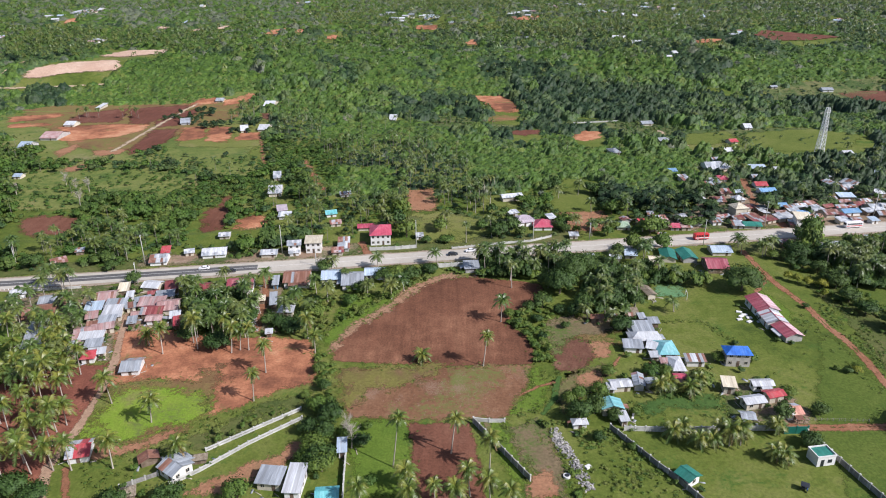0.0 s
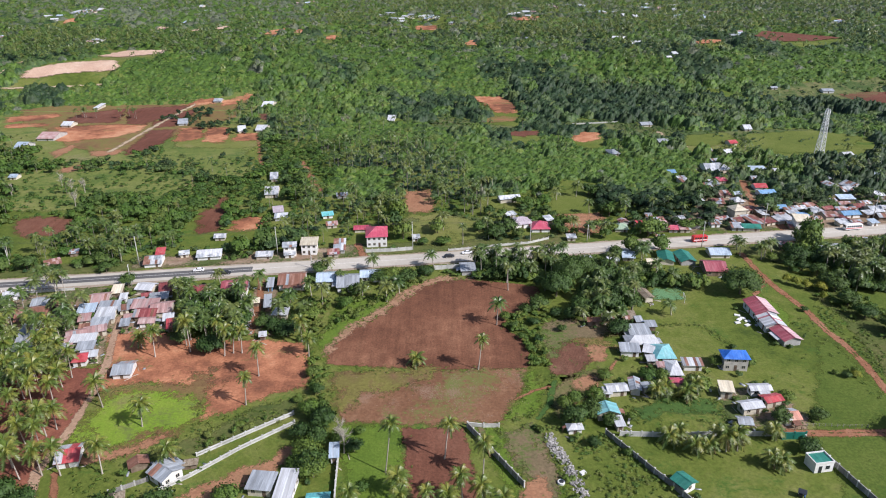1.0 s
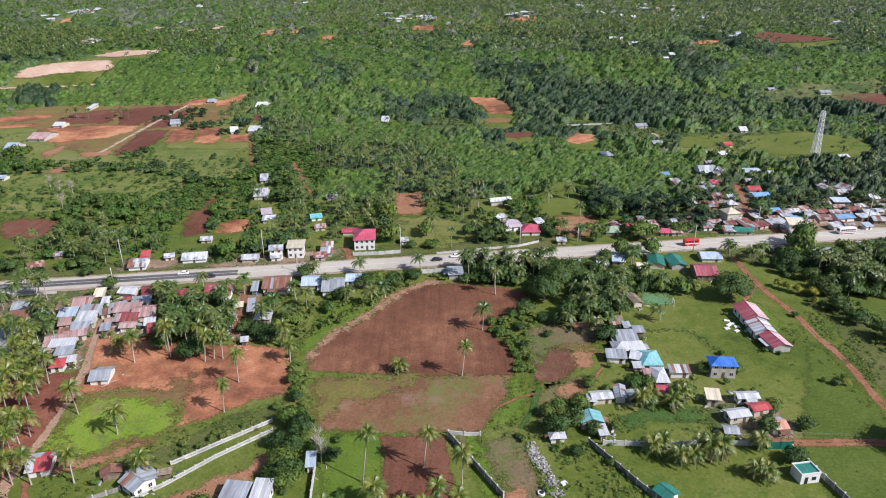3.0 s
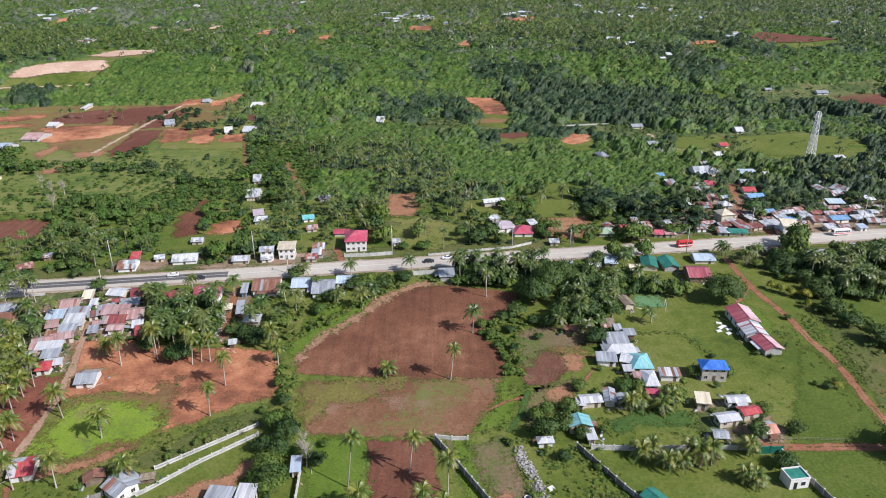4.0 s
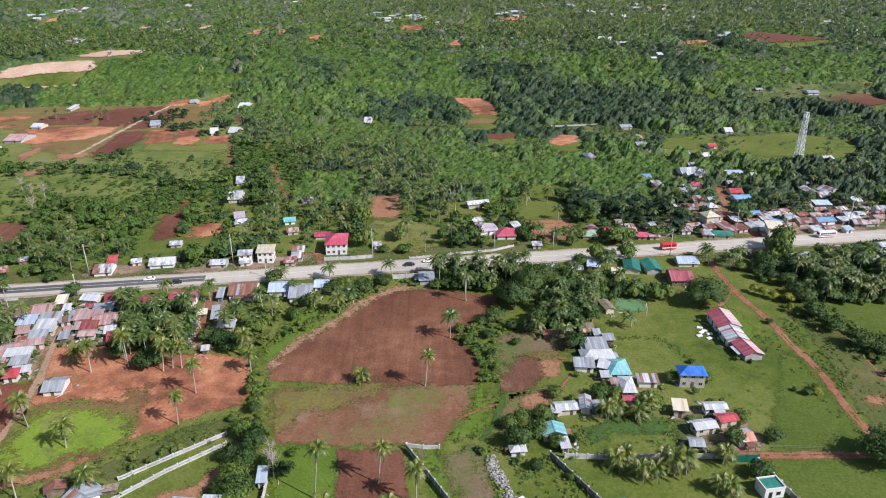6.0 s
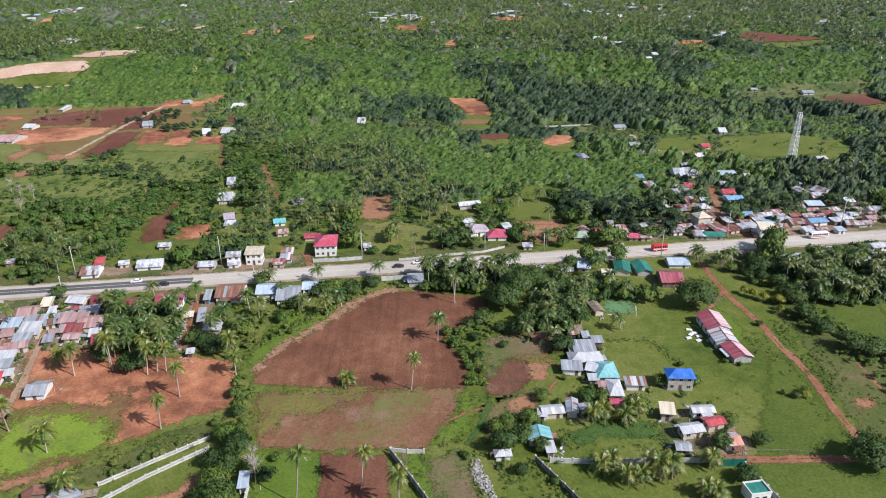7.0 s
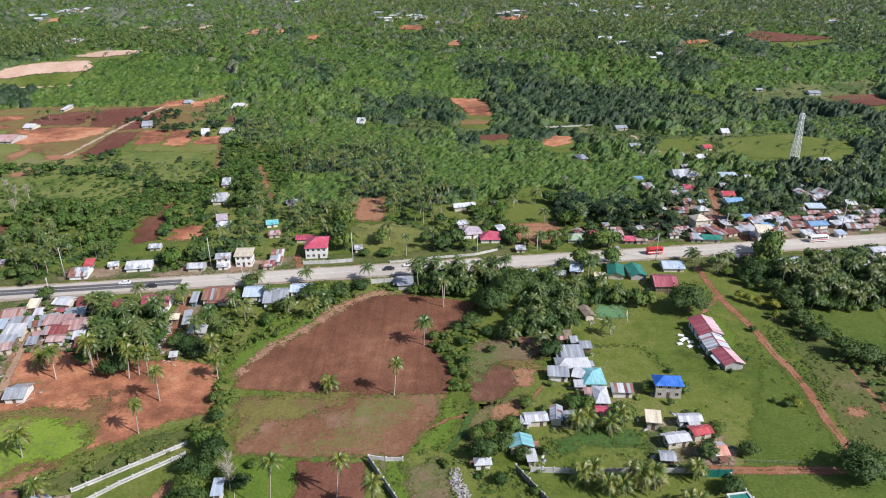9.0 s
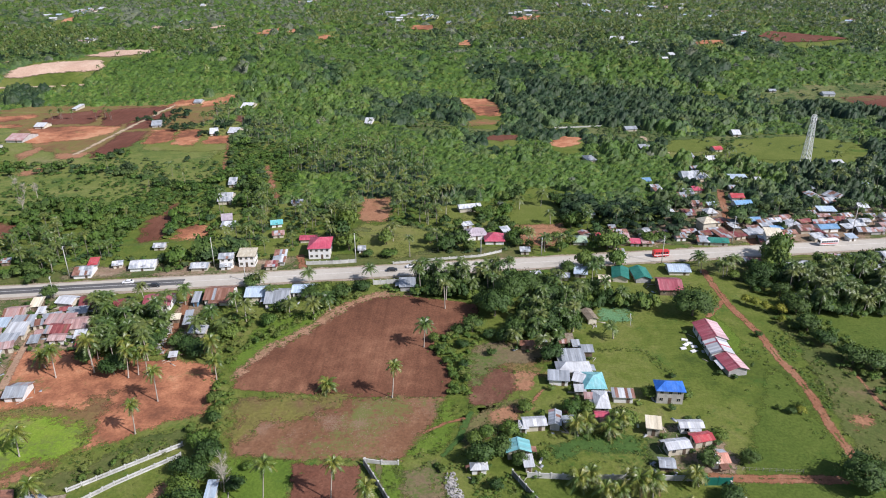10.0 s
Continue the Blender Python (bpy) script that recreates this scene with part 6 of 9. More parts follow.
house(180.1, 263.6, -7, 5.1, 4.4, 2.2, 's', 'blueg', 'cream')
house(152.5, 247.6, -0, 4.1, 2.8, 2.1, 's', 'steel', 'wood')
house(-100.9, 214.6, 6, 5.1, 4.2, 2.0, 'g', 'pink', 'white')
house(147.0, 306.7, 22, 7.5, 9.5, 2.6, 's', 'rust', 'wood')
house(173.3, 314.6, 11, 5.6, 4.0, 2.8, 's', 'skyblue', 'cream')
house(97.7, 287.0, -1, 4.5, 5.3, 2.4, 's', 'steel', 'wood')
house(132.8, 311.2, 15, 8.0, 4.8, 2.6, 'g', 'rust', 'cream')
house(144.6, 310.9, 13, 6.1, 5.4, 2.6, 's', 'steel', 'cream')
house(212.1, 332.1, 15, 6.2, 5.7, 2.6, 'g', 'steel', 'cream')
house(197.4, 335.4, 9, 5.0, 5.6, 2.6, 'g', 'rust', 'wood')
house(133.8, 370.1, 10, 5.3, 8.7, 2.6, 's', 'steel', 'cream')
house(173.9, 373.8, -1, 4.0, 6.3, 2.6, 'g', 'steel', 'cream')
house(-138.6, 228.5, 34, 3.4, 5.3, 2.2, 'g', 'rust', 'wood')
house(-120.6, 209.7, 17, 3.2, 3.4, 2.0, 's', 'rust', 'wood')
house(-121.1, 201.8, 18, 3.8, 3.5, 2.0, 's', 'pink', 'cream')
house(-120.6, 197.1, 14, 3.8, 3.0, 2.0, 's', 'steel', 'wood')
house(-109.6, 192.6, 15, 2.8, 3.7, 2.0, 's', 'white', 'cream')
house(-115.1, 216.8, 15, 3.3, 3.5, 2.0, 's', 'white', 'cream')
house(-112.9, 223.5, 22, 3.4, 3.6, 2.0, 's', 'steel', 'cream')
house(-108.6, 218.0, 11, 3.1, 3.0, 2.0, 'g', 'pink', 'wood')
house(-94.3, 216.2, 15, 3.4, 4.3, 2.0, 's', 'white', 'cream')
house(-132.8, 198.6, 23, 2.6, 3.8, 2.0, 's', 'steel', 'cream')
house(-157.5, 226.4, 23, 3.9, 4.8, 2.2, 'g', 'cream', 'wood')
house(-155.0, 217.8, 22, 3.8, 4.5, 2.2, 'g', 'rust', 'wood')
house(-136.0, 214.5, 31, 3.6, 3.5, 2.0, 's', 'steel', 'wood')
house(-108.8, 234.3, 20, 3.5, 3.5, 2.0, 'g', 'maroon', 'cream')
house(59.7, 215.7, -5, 2.7, 3.2, 1.9, 's', 'steel', 'wood')
house(64.8, 215.2, 3, 2.6, 3.5, 1.9, 'g', 'rust', 'wood')
house(67.2, 216.2, 2, 2.6, 5.0, 2.0, 's', 'thatch', 'wood')
house(68.8, 213.2, 3, 2.4, 3.8, 1.9, 's', 'steel', 'wood')
house(53.3, 213.1, 1, 5.1, 2.8, 1.9, 's', 'rust', 'wood')
house(68.3, 184.7, -3, 2.4, 3.0, 1.9, 's', 'pink', 'cream')
house(-528.5, 1060.1, -4, 5.0, 21.0, 2.8, 's', 'white', 'cream')
house(-533.1, 1082.1, -6, 6.6, 21.0, 2.8, 's', 'white', 'cream')
house(-521.1, 1073.5, -3, 5.0, 20.7, 2.8, 's', 'pink', 'cream')
house(-520.6, 1089.6, -3, 6.1, 22.0, 2.8, 'g', 'blueg', 'cream')
house(-503.4, 1065.3, 1, 4.8, 19.5, 2.8, 's', 'rust', 'cream')
house(-509.4, 1106.7, -1, 6.7, 22.0, 2.8, 'g', 'white', 'cream')
house(-454.1, 1120.9, 9, 6.4, 22.0, 2.8, 'g', 'white', 'cream')
house(-339.7, 898.3, -11, 6.2, 14.9, 2.8, 's', 'rust', 'cream')
house(-339.5, 975.1, 3, 5.6, 21.8, 2.8, 's', 'blueg', 'cream')
house(-380.7, 1177.6, 1, 7.7, 22.0, 2.8, 'g', 'white', 'cream')
house(-39.3, 1002.8, -9, 4.0, 16.3, 2.8, 's', 'white', 'cream')
house(-19.6, 995.4, -7, 6.2, 17.4, 2.8, 's', 'blueg', 'cream')
house(-12.6, 1009.6, -8, 5.6, 16.0, 2.8, 'g', 'blueg', 'cream')
house(-5.6, 998.4, -6, 6.5, 16.2, 2.8, 's', 'white', 'cream')
house(12.5, 953.5, -2, 6.5, 13.7, 2.8, 's', 'steel', 'cream')
house(97.5, 984.2, 1, 6.5, 16.4, 2.8, 'g', 'rust', 'cream')
house(124.4, 988.6, 3, 5.8, 13.7, 2.8, 's', 'rust', 'cream')
house(177.4, 1146.2, 7, 5.4, 21.4, 2.8, 's', 'pink', 'cream')
house(220.5, 1151.4, 5, 4.7, 22.0, 2.8, 'g', 'blueg', 'cream')
house(231.2, 1087.4, 12, 4.3, 19.0, 2.8, 'g', 'blueg', 'cream')
house(239.8, 1089.7, 11, 4.5, 20.1, 2.8, 's', 'white', 'cream')
house(259.5, 1050.5, 10, 6.5, 18.9, 2.8, 'g', 'white', 'cream')
house(272.5, 1038.2, 8, 7.3, 19.6, 2.8, 'g', 'white', 'cream')
house(97.7, 831.1, -8, 4.7, 10.1, 2.8, 's', 'steel', 'cream')
house(333.7, 1133.3, -2, 5.2, 16.3, 2.8, 'g', 'pink', 'cream')
house(353.1, 1120.0, -5, 7.4, 16.6, 2.8, 'g', 'white', 'cream')
house(365.7, 1023.1, -9, 6.3, 21.4, 2.8, 's', 'blueg', 'cream')
house(404.6, 1073.6, -14, 5.8, 20.1, 2.8, 'g', 'rust', 'cream')
# ---- coconut palms: x, y, height, lean ----
palm(-130.0, 218.9, 7.0, 0.1)
palm(-128.4, 211.5, 7.8, 0.4)
palm(-127.3, 205.5, 7.0, -0.0)
palm(-124.0, 197.1, 8.2, -0.4)
palm(-122.6, 191.0, 7.8, 0.3)
palm(-119.4, 190.3, 7.8, 0.1)
palm(-122.5, 185.4, 7.1, -0.0)
palm(-119.6, 180.2, 7.9, 0.5)
palm(-116.7, 182.9, 7.3, 0.5)
palm(-132.4, 219.6, 8.3, -0.3)
palm(-126.1, 222.1, 8.4, -0.2)
palm(-123.1, 207.9, 7.5, 0.1)
palm(-126.6, 181.2, 7.7, 0.5)
palm(-128.5, 179.2, 8.2, -0.4)
palm(-150.5, 214.4, 8.2, 0.1)
palm(-146.3, 207.3, 7.9, 0.1)
palm(-80.9, 158.2, 8.1, 0.8)
palm(-55.0, 167.9, 9.9, 0.6)
palm(-54.9, 182.5, 10.6, 0.4)
palm(-95.6, 167.0, 9.3, -0.7)
palm(-90.7, 193.7, 10.3, 0.5)
palm(-80.4, 196.7, 12.1, 0.1)
palm(-97.1, 199.0, 5.1, 0.1)
palm(-103.7, 157.2, 7.6, 0.2)
palm(-111.8, 182.2, 10.1, 0.6)
palm(-112.2, 177.1, 6.5, -0.3)
palm(-98.2, 139.1, 8.6, -0.3)
palm(-93.7, 139.1, 9.4, -0.1)
palm(-83.5, 139.6, 9.5, 0.4)
palm(-68.2, 141.5, 6.7, 0.9)
palm(-118.5, 154.9, 9.3, 0.3)
palm(-117.3, 161.2, 9.0, 0.2)
palm(-120.4, 171.4, 9.7, -0.7)
palm(-115.7, 167.2, 8.8, 0.5)
palm(-114.6, 171.3, 12.0, -0.7)
palm(-130.4, 174.4, 7.7, 0.4)
palm(-132.1, 183.4, 6.7, 0.9)
palm(-122.3, 180.8, 7.6, 0.1)
palm(-103.4, 148.5, 8.2, -0.1)
palm(-105.1, 154.3, 9.3, -0.2)
palm(-110.3, 168.5, 8.0, 0.2)
palm(-135.7, 189.9, 8.1, 0.4)
palm(-130.3, 189.8, 6.1, 0.4)
palm(-146.4, 204.0, 8.2, 1.1)
palm(-145.1, 209.6, 8.6, 0.4)
palm(-126.6, 193.1, 8.3, 0.1)
palm(-134.9, 203.8, 8.6, 0.2)
palm(-128.2, 203.7, 8.8, -0.5)
palm(-130.0, 215.3, 6.7, -0.1)
palm(-150.3, 219.7, 7.4, -1.6)
palm(12.3, 185.5, 11.4, 1.0)
palm(-13.0, 139.5, 15.4, 1.9)
palm(1.7, 144.5, 11.5, 1.3)
palm(11.2, 137.7, 10.9, 0.1)
palm(-19.3, 124.6, 8.0, -0.6)
palm(-9.4, 131.9, 6.0, 0.0)
palm(-2.2, 123.2, 9.5, -0.2)
palm(2.7, 124.4, 7.5, -0.3)
palm(6.0, 128.9, 8.8, -0.6)
palm(10.7, 126.7, 7.9, -0.6)
palm(-8.5, 124.5, 7.2, 0.2)
palm(15.2, 121.7, 9.0, -0.3)
palm(-45.2, 254.8, 6.5, 1.0)
palm(-26.5, 258.2, 6.0, -0.3)
palm(-2.2, 260.8, 6.3, -1.1)
palm(82.2, 219.8, 4.8, -0.9)
palm(64.9, 216.7, 4.3, -1.3)
palm(59.5, 210.8, 5.8, -1.4)
palm(50.6, 214.9, 5.4, -1.3)
palm(19.9, 213.3, 8.9, 0.5)
palm(26.1, 239.6, 10.7, -0.3)
palm(70.2, 145.6, 4.2, -0.9)
palm(66.6, 145.6, 4.2, -0.8)
palm(61.4, 150.2, 3.2, -0.8)
palm(64.4, 151.8, 3.4, -0.9)
palm(73.5, 149.4, 4.9, -0.6)
palm(74.3, 146.7, 6.2, -0.4)
palm(77.4, 147.1, 6.2, -0.8)
palm(79.3, 148.9, 3.3, -0.9)
palm(84.4, 141.1, 3.6, -0.7)
palm(86.2, 140.5, 3.2, -0.7)
palm(89.2, 151.1, 4.2, -0.9)
palm(63.1, 169.3, 4.7, -0.8)
palm(66.8, 170.7, 4.2, -1.2)
palm(75.6, 172.0, 4.6, -1.0)
palm(71.7, 169.2, 3.7, -0.7)
palm(-68.6, 194.1, 10.2, 1.2)
palm(-66.3, 195.8, 8.2, 1.1)
palm(-63.5, 195.7, 9.3, 0.7)
palm(-73.9, 203.0, 8.4, 1.2)
palm(-78.2, 206.8, 8.7, 0.0)
palm(-75.2, 214.6, 8.8, 0.5)
palm(-70.7, 212.5, 6.6, 0.6)
palm(-68.3, 218.6, 6.7, 0.5)
palm(-84.2, 214.7, 7.7, 0.3)
palm(-84.3, 225.2, 6.8, 0.3)
palm(-89.5, 218.9, 6.8, 0.0)
palm(-98.5, 236.7, 6.6, 0.3)
palm(-83.6, 231.8, 7.0, 0.3)
palm(-90.2, 227.4, 7.0, -0.0)
palm(-45.4, 202.7, 8.6, -0.0)
palm(-41.5, 193.7, 7.3, 0.2)
palm(-47.9, 220.4, 4.6, -0.0)
palm(-57.2, 218.4, 6.6, 1.5)
palm(-53.8, 226.9, 5.8, -0.1)
palm(-42.7, 229.0, 7.7, 0.1)
palm(-48.0, 235.9, 7.1, -0.3)
palm(-38.1, 245.5, 5.3, 0.3)
palm(-28.5, 233.3, 5.9, 0.3)
palm(-19.3, 230.9, 7.0, 0.0)
palm(-15.0, 237.8, 6.0, -0.5)
palm(-178.8, 266.4, 11.3, 0.7)
palm(-137.9, 268.6, 7.7, 0.2)
palm(-133.1, 268.5, 7.6, 0.6)
palm(-149.0, 274.7, 6.5, 0.1)
palm(21.9, 290.8, 9.5, -0.7)
palm(10.2, 284.5, 9.4, -0.1)
palm(1.6, 301.5, 8.4, 0.0)
palm(185.8, 255.2, 4.7, -0.5)
palm(184.7, 245.7, 6.6, -1.1)
palm(168.5, 245.9, 6.6, -1.6)
palm(167.3, 255.5, 6.9, -1.1)
palm(169.7, 241.3, 6.5, -1.4)
palm(164.9, 260.6, 5.0, -1.3)
palm(127.6, 277.3, 5.0, -0.4)
palm(134.0, 267.3, 6.8, -0.9)
palm(155.2, 243.8, 5.5, -1.2)
palm(178.4, 271.0, 5.9, -1.5)
palm(191.0, 270.8, 4.7, -1.1)
palm(-7, 188, 3.2, 0.2)
# ---- broadleaf trees: x, y, crown radius, height ----
tree(112.8, 235.9, 7.4, 10.5)
tree(-73.7, 195.9, 4.5, 6.5)
tree(-74.0, 206.8, 4.0, 8.0)
tree(128.5, 151.5, 6.4, 9.0, BIG_KINDS[1:])
tree(60.0, 206.5, 4.0, 6.0)
tree(146.5, 263.4, 5.0, 8.0)
tree(156.7, 274.1, 5.0, 11.0)
tree(156.9, 282.7, 4.0, 8.0)
tree(161.7, 285.1, 5.0, 12.0)
tree(93.6, 275.4, 4.4, 8.0)
tree(97.6, 292.9, 5.0, 8.0)
tree(68.9, 223.0, 4.0, 8.0)
tree(67.0, 229.7, 5.0, 9.0)
tree(60.3, 223.1, 5.0, 9.0)
tree(57.6, 229.8, 5.0, 9.0)
tree(50.3, 219.0, 4.5, 8.0)
tree(46.0, 217.0, 2.7, 5.0)
tree(43.7, 234.6, 6.0, 11.0)
tree(49.6, 244.2, 6.0, 12.0)
tree(55.4, 250.8, 5.6, 10.0)
tree(60.4, 253.3, 4.6, 8.6)
tree(49.5, 255.5, 4.6, 8.2)
tree(40.1, 239.4, 4.0, 7.0)
tree(63.9, 243.9, 5.0, 9.0)
tree(70.9, 241.4, 5.0, 9.0)
tree(79.4, 248.8, 4.0, 8.0)
tree(-33.9, 145.5, 3.6, 6.0)
tree(-31.7, 150.0, 3.2, 6.8)
tree(-36.6, 152.4, 2.9, 5.2)
tree(-30.6, 138.1, 3.6, 6.0)
tree(-35.4, 141.2, 2.9, 4.5)
tree(-31.2, 157.2, 2.9, 5.2)
tree(-36.0, 162.3, 2.9, 6.0)
tree(-26.4, 150.0, 2.2, 5.2)
tree(-21.7, 147.6, 2.5, 4.0)
tree(-35.3, 173.3, 2.2, 3.8)
tree(-38.4, 182.3, 2.2, 3.8)
tree(-32.9, 164.9, 2.2, 3.8)
tree(-49.3, 129.1, 3.5, 5.0)
tree(-64.7, 126.8, 4.0, 6.0)
tree(-78.0, 126.9, 3.5, 5.0)
tree(-104.1, 130.9, 4.5, 6.0)
tree(-97.2, 128.0, 4.0, 5.0)
tree(-16.3, 291.5, 5.0, 9.0)
tree(-18.1, 133.0, 1.8, 3.0)
tree(-20.9, 154.7, 1.5, 2.5)
tree(-48.0, 255.0, 4.0, 6.0)
tree(-23.1, 245.3, 4.0, 6.0)
tree(-18.8, 247.7, 4.0, 6.0)
tree(-12.1, 247.6, 4.0, 6.0)
tree(-5.5, 252.7, 3.5, 5.0)
tree(-30.9, 235.7, 3.5, 5.0)
tree(-34.1, 226.6, 3.0, 4.5)
tree(-50.9, 206.5, 4.0, 5.0)
tree(-55.5, 210.4, 4.0, 5.0)
tree(-60.9, 212.4, 3.0, 5.0)
tree(-45.1, 218.3, 4.0, 5.0)
tree(-49.4, 214.2, 3.0, 4.0)
tree(23.0, 217.3, 2.1, 3.1)
tree(25.4, 211.2, 1.8, 2.8)
tree(27.5, 203.6, 1.5, 2.5)
tree(29.5, 196.3, 1.5, 2.5)
tree(30.2, 187.8, 1.5, 2.5)
tree(32.9, 201.6, 1.8, 2.8)
tree(32.5, 213.1, 2.1, 3.1)
tree(30.5, 221.4, 2.4, 3.7)
tree(35.8, 223.5, 4.0, 6.0)
tree(41.3, 219.1, 2.4, 3.7)
tree(41.7, 209.1, 1.8, 2.5)
tree(-120.7, 245.2, 3.2, 6.0)
tree(-85.6, 201.4, 3.0, 5.0)
tree(-134.3, 257.4, 3.0, 5.0)
tree(-139.1, 265.8, 4.0, 6.0)
tree(-155.1, 257.7, 3.0, 4.0)
tree(-168.2, 260.6, 4.0, 7.0)
tree(29.8, 294.1, 5.0, 9.0)
tree(24.5, 290.8, 4.0, 7.0)
tree(-1.0, 298.0, 4.0, 7.0)
tree(1.5, 284.6, 3.5, 4.0)
tree(-7.3, 284.8, 2.5, 3.5)
tree(57.2, 304.1, 4.0, 7.0)
tree(93.8, 292.9, 6.0, 9.0)
tree(113.2, 301.6, 4.0, 5.0)
tree(118.9, 303.0, 3.5, 5.0)
tree(-22.0, 301.9, 5.0, 10.0)
tree(-20.0, 312.9, 5.0, 11.0)
tree(40.9, 149.3, 2.0, 3.0)
tree(45.1, 169.5, 2.8, 4.5)
tree(49.8, 179.7, 2.5, 3.5)
tree(35.4, 165.5, 2.5, 3.9)
tree(39.1, 168.2, 2.5, 3.9)
tree(39.2, 160.2, 1.9, 3.2)
tree(46.5, 157.6, 1.6, 2.6)
tree(43.7, 162.8, 1.9, 3.2)
tree(62.7, 179.6, 3.0, 4.0)
tree(66.9, 179.5, 2.5, 4.0)
tree(96.7, 187.0, 2.0, 3.0)
tree(86.1, 187.2, 2.5, 3.5)
tree(99.9, 168.9, 2.5, 3.0)
tree(104.3, 159.5, 2.5, 4.0)
tree(93.6, 158.4, 3.0, 5.0)
tree(89.3, 152.3, 2.5, 4.0)
tree(95.1, 146.5, 3.0, 4.5)
tree(76.1, 173.5, 4.0, 5.0)
tree(53.4, 160.1, 1.6, 2.6)
tree(95.3, 197.3, 1.2, 1.5)
tree(123.3, 180.4, 1.5, 2.0)
tree(126.7, 181.9, 1.5, 2.5)
tree(120.6, 182.0, 1.0, 1.5)
tree(49.0, 145.8, 1.5, 2.0)
tree(130.3, 222.1, 1.5, 2.0)

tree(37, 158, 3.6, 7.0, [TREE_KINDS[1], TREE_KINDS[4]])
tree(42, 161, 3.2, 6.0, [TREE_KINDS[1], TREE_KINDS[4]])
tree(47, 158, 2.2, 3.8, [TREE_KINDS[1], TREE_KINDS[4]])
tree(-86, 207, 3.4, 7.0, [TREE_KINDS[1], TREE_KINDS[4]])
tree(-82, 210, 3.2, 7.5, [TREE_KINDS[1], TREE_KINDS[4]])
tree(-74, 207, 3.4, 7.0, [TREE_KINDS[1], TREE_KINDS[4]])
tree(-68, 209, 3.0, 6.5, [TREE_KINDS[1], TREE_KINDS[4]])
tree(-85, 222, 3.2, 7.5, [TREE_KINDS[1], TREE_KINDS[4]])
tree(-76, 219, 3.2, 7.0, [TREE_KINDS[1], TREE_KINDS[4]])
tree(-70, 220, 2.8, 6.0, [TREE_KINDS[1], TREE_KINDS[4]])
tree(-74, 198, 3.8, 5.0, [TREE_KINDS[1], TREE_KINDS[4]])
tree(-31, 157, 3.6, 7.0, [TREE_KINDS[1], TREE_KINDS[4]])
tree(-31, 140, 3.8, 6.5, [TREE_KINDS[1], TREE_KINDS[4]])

tree(147, 263, 3.6, 7.0, [TREE_KINDS[1], TREE_KINDS[4]])
tree(149, 251, 3.3, 6.2, [TREE_KINDS[1], TREE_KINDS[4]])
tree(149, 243, 3.4, 5.6, [TREE_KINDS[1], TREE_KINDS[4]])
tree(149, 237, 4.0, 6.8, [TREE_KINDS[1], TREE_KINDS[4]])
tree(148, 226, 4.2, 6.6, [TREE_KINDS[1], TREE_KINDS[4]])
tree(149, 217, 4.0, 5.6, [TREE_KINDS[1], TREE_KINDS[4]])
tree(137, 265, 2.6, 4.2)
tree(142.5, 263.5, 3.0, 5.0)
tree(147, 263, 3.4, 6.0)
tree(147, 271, 3.4, 6.2)
tree(151.5, 268, 3.0, 5.6)
tree(153, 262.5, 3.6, 6.4)
tree(138.5, 276.5, 2.4, 4.0)
tree(158.5, 270, 3.0, 5.4)
tree(163, 266.5, 3.2, 6.0)
tree(169.5, 270, 2.8, 5.0)
tree(176, 273, 3.2, 6.0)
tree(141, 257.5, 2.6, 4.4)
tree(145.5, 256, 3.0, 5.0)
palm(135.5, 268.5, 7.5, 0.4)
palm(139.5, 271, 7.0, -0.5)
palm(157, 263, 8.5, 0.6)
palm(126.5, 271, 6.5, -0.3)
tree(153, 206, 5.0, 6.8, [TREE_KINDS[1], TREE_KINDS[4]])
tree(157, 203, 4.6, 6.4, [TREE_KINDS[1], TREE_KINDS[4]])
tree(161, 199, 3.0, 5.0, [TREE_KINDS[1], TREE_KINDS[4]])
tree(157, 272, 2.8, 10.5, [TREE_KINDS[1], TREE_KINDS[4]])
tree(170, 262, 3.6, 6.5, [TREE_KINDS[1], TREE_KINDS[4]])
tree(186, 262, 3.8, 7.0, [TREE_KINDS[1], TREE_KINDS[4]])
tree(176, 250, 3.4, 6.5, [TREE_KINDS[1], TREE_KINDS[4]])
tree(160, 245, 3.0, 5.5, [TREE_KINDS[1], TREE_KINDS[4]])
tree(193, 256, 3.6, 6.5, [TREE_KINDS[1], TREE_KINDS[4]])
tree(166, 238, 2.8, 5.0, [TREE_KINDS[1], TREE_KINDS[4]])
# ---- walls, poles ----
wall_run('balustrade', 'concrete_pale', 1.0, 0.35, [(-40.5, 163.4), (-51.6, 154.5), (-62.0, 146.0)])
wall_run('balustrade', 'concrete_pale', 1.0, 0.35, [(-39.4, 159.3), (-51.6, 148.6), (-61.1, 138.5), (-67.0, 133.4)])
wall_run('boundary_wall', 'concrete_old', 1.2, 0.2, [(-71.1, 137.0), (-78.7, 132.4)])
wall_run('boundary_wall', 'concrete_old', 1.9, 0.25, [(8.0, 157.0), (12.5, 149.1), (17.0, 141.1), (20.9, 134.1)])
wall_run('boundary_wall', 'concrete_pale', 1.2, 0.2, [(8.1, 158.0), (12.4, 157.2), (16.6, 157.2)])
wall_run('boundary_wall', 'concrete_old', 1.7, 0.2, [(44.9, 154.0), (49.2, 146.5), (53.6, 138.7), (56.9, 133.6), (61.0, 125.5)])
wall_run('boundary_wall', 'concrete_pale', 1.5, 0.2, [(48.6, 153.4), (59.9, 152.8), (78.3, 153.1), (90.1, 153.0)])
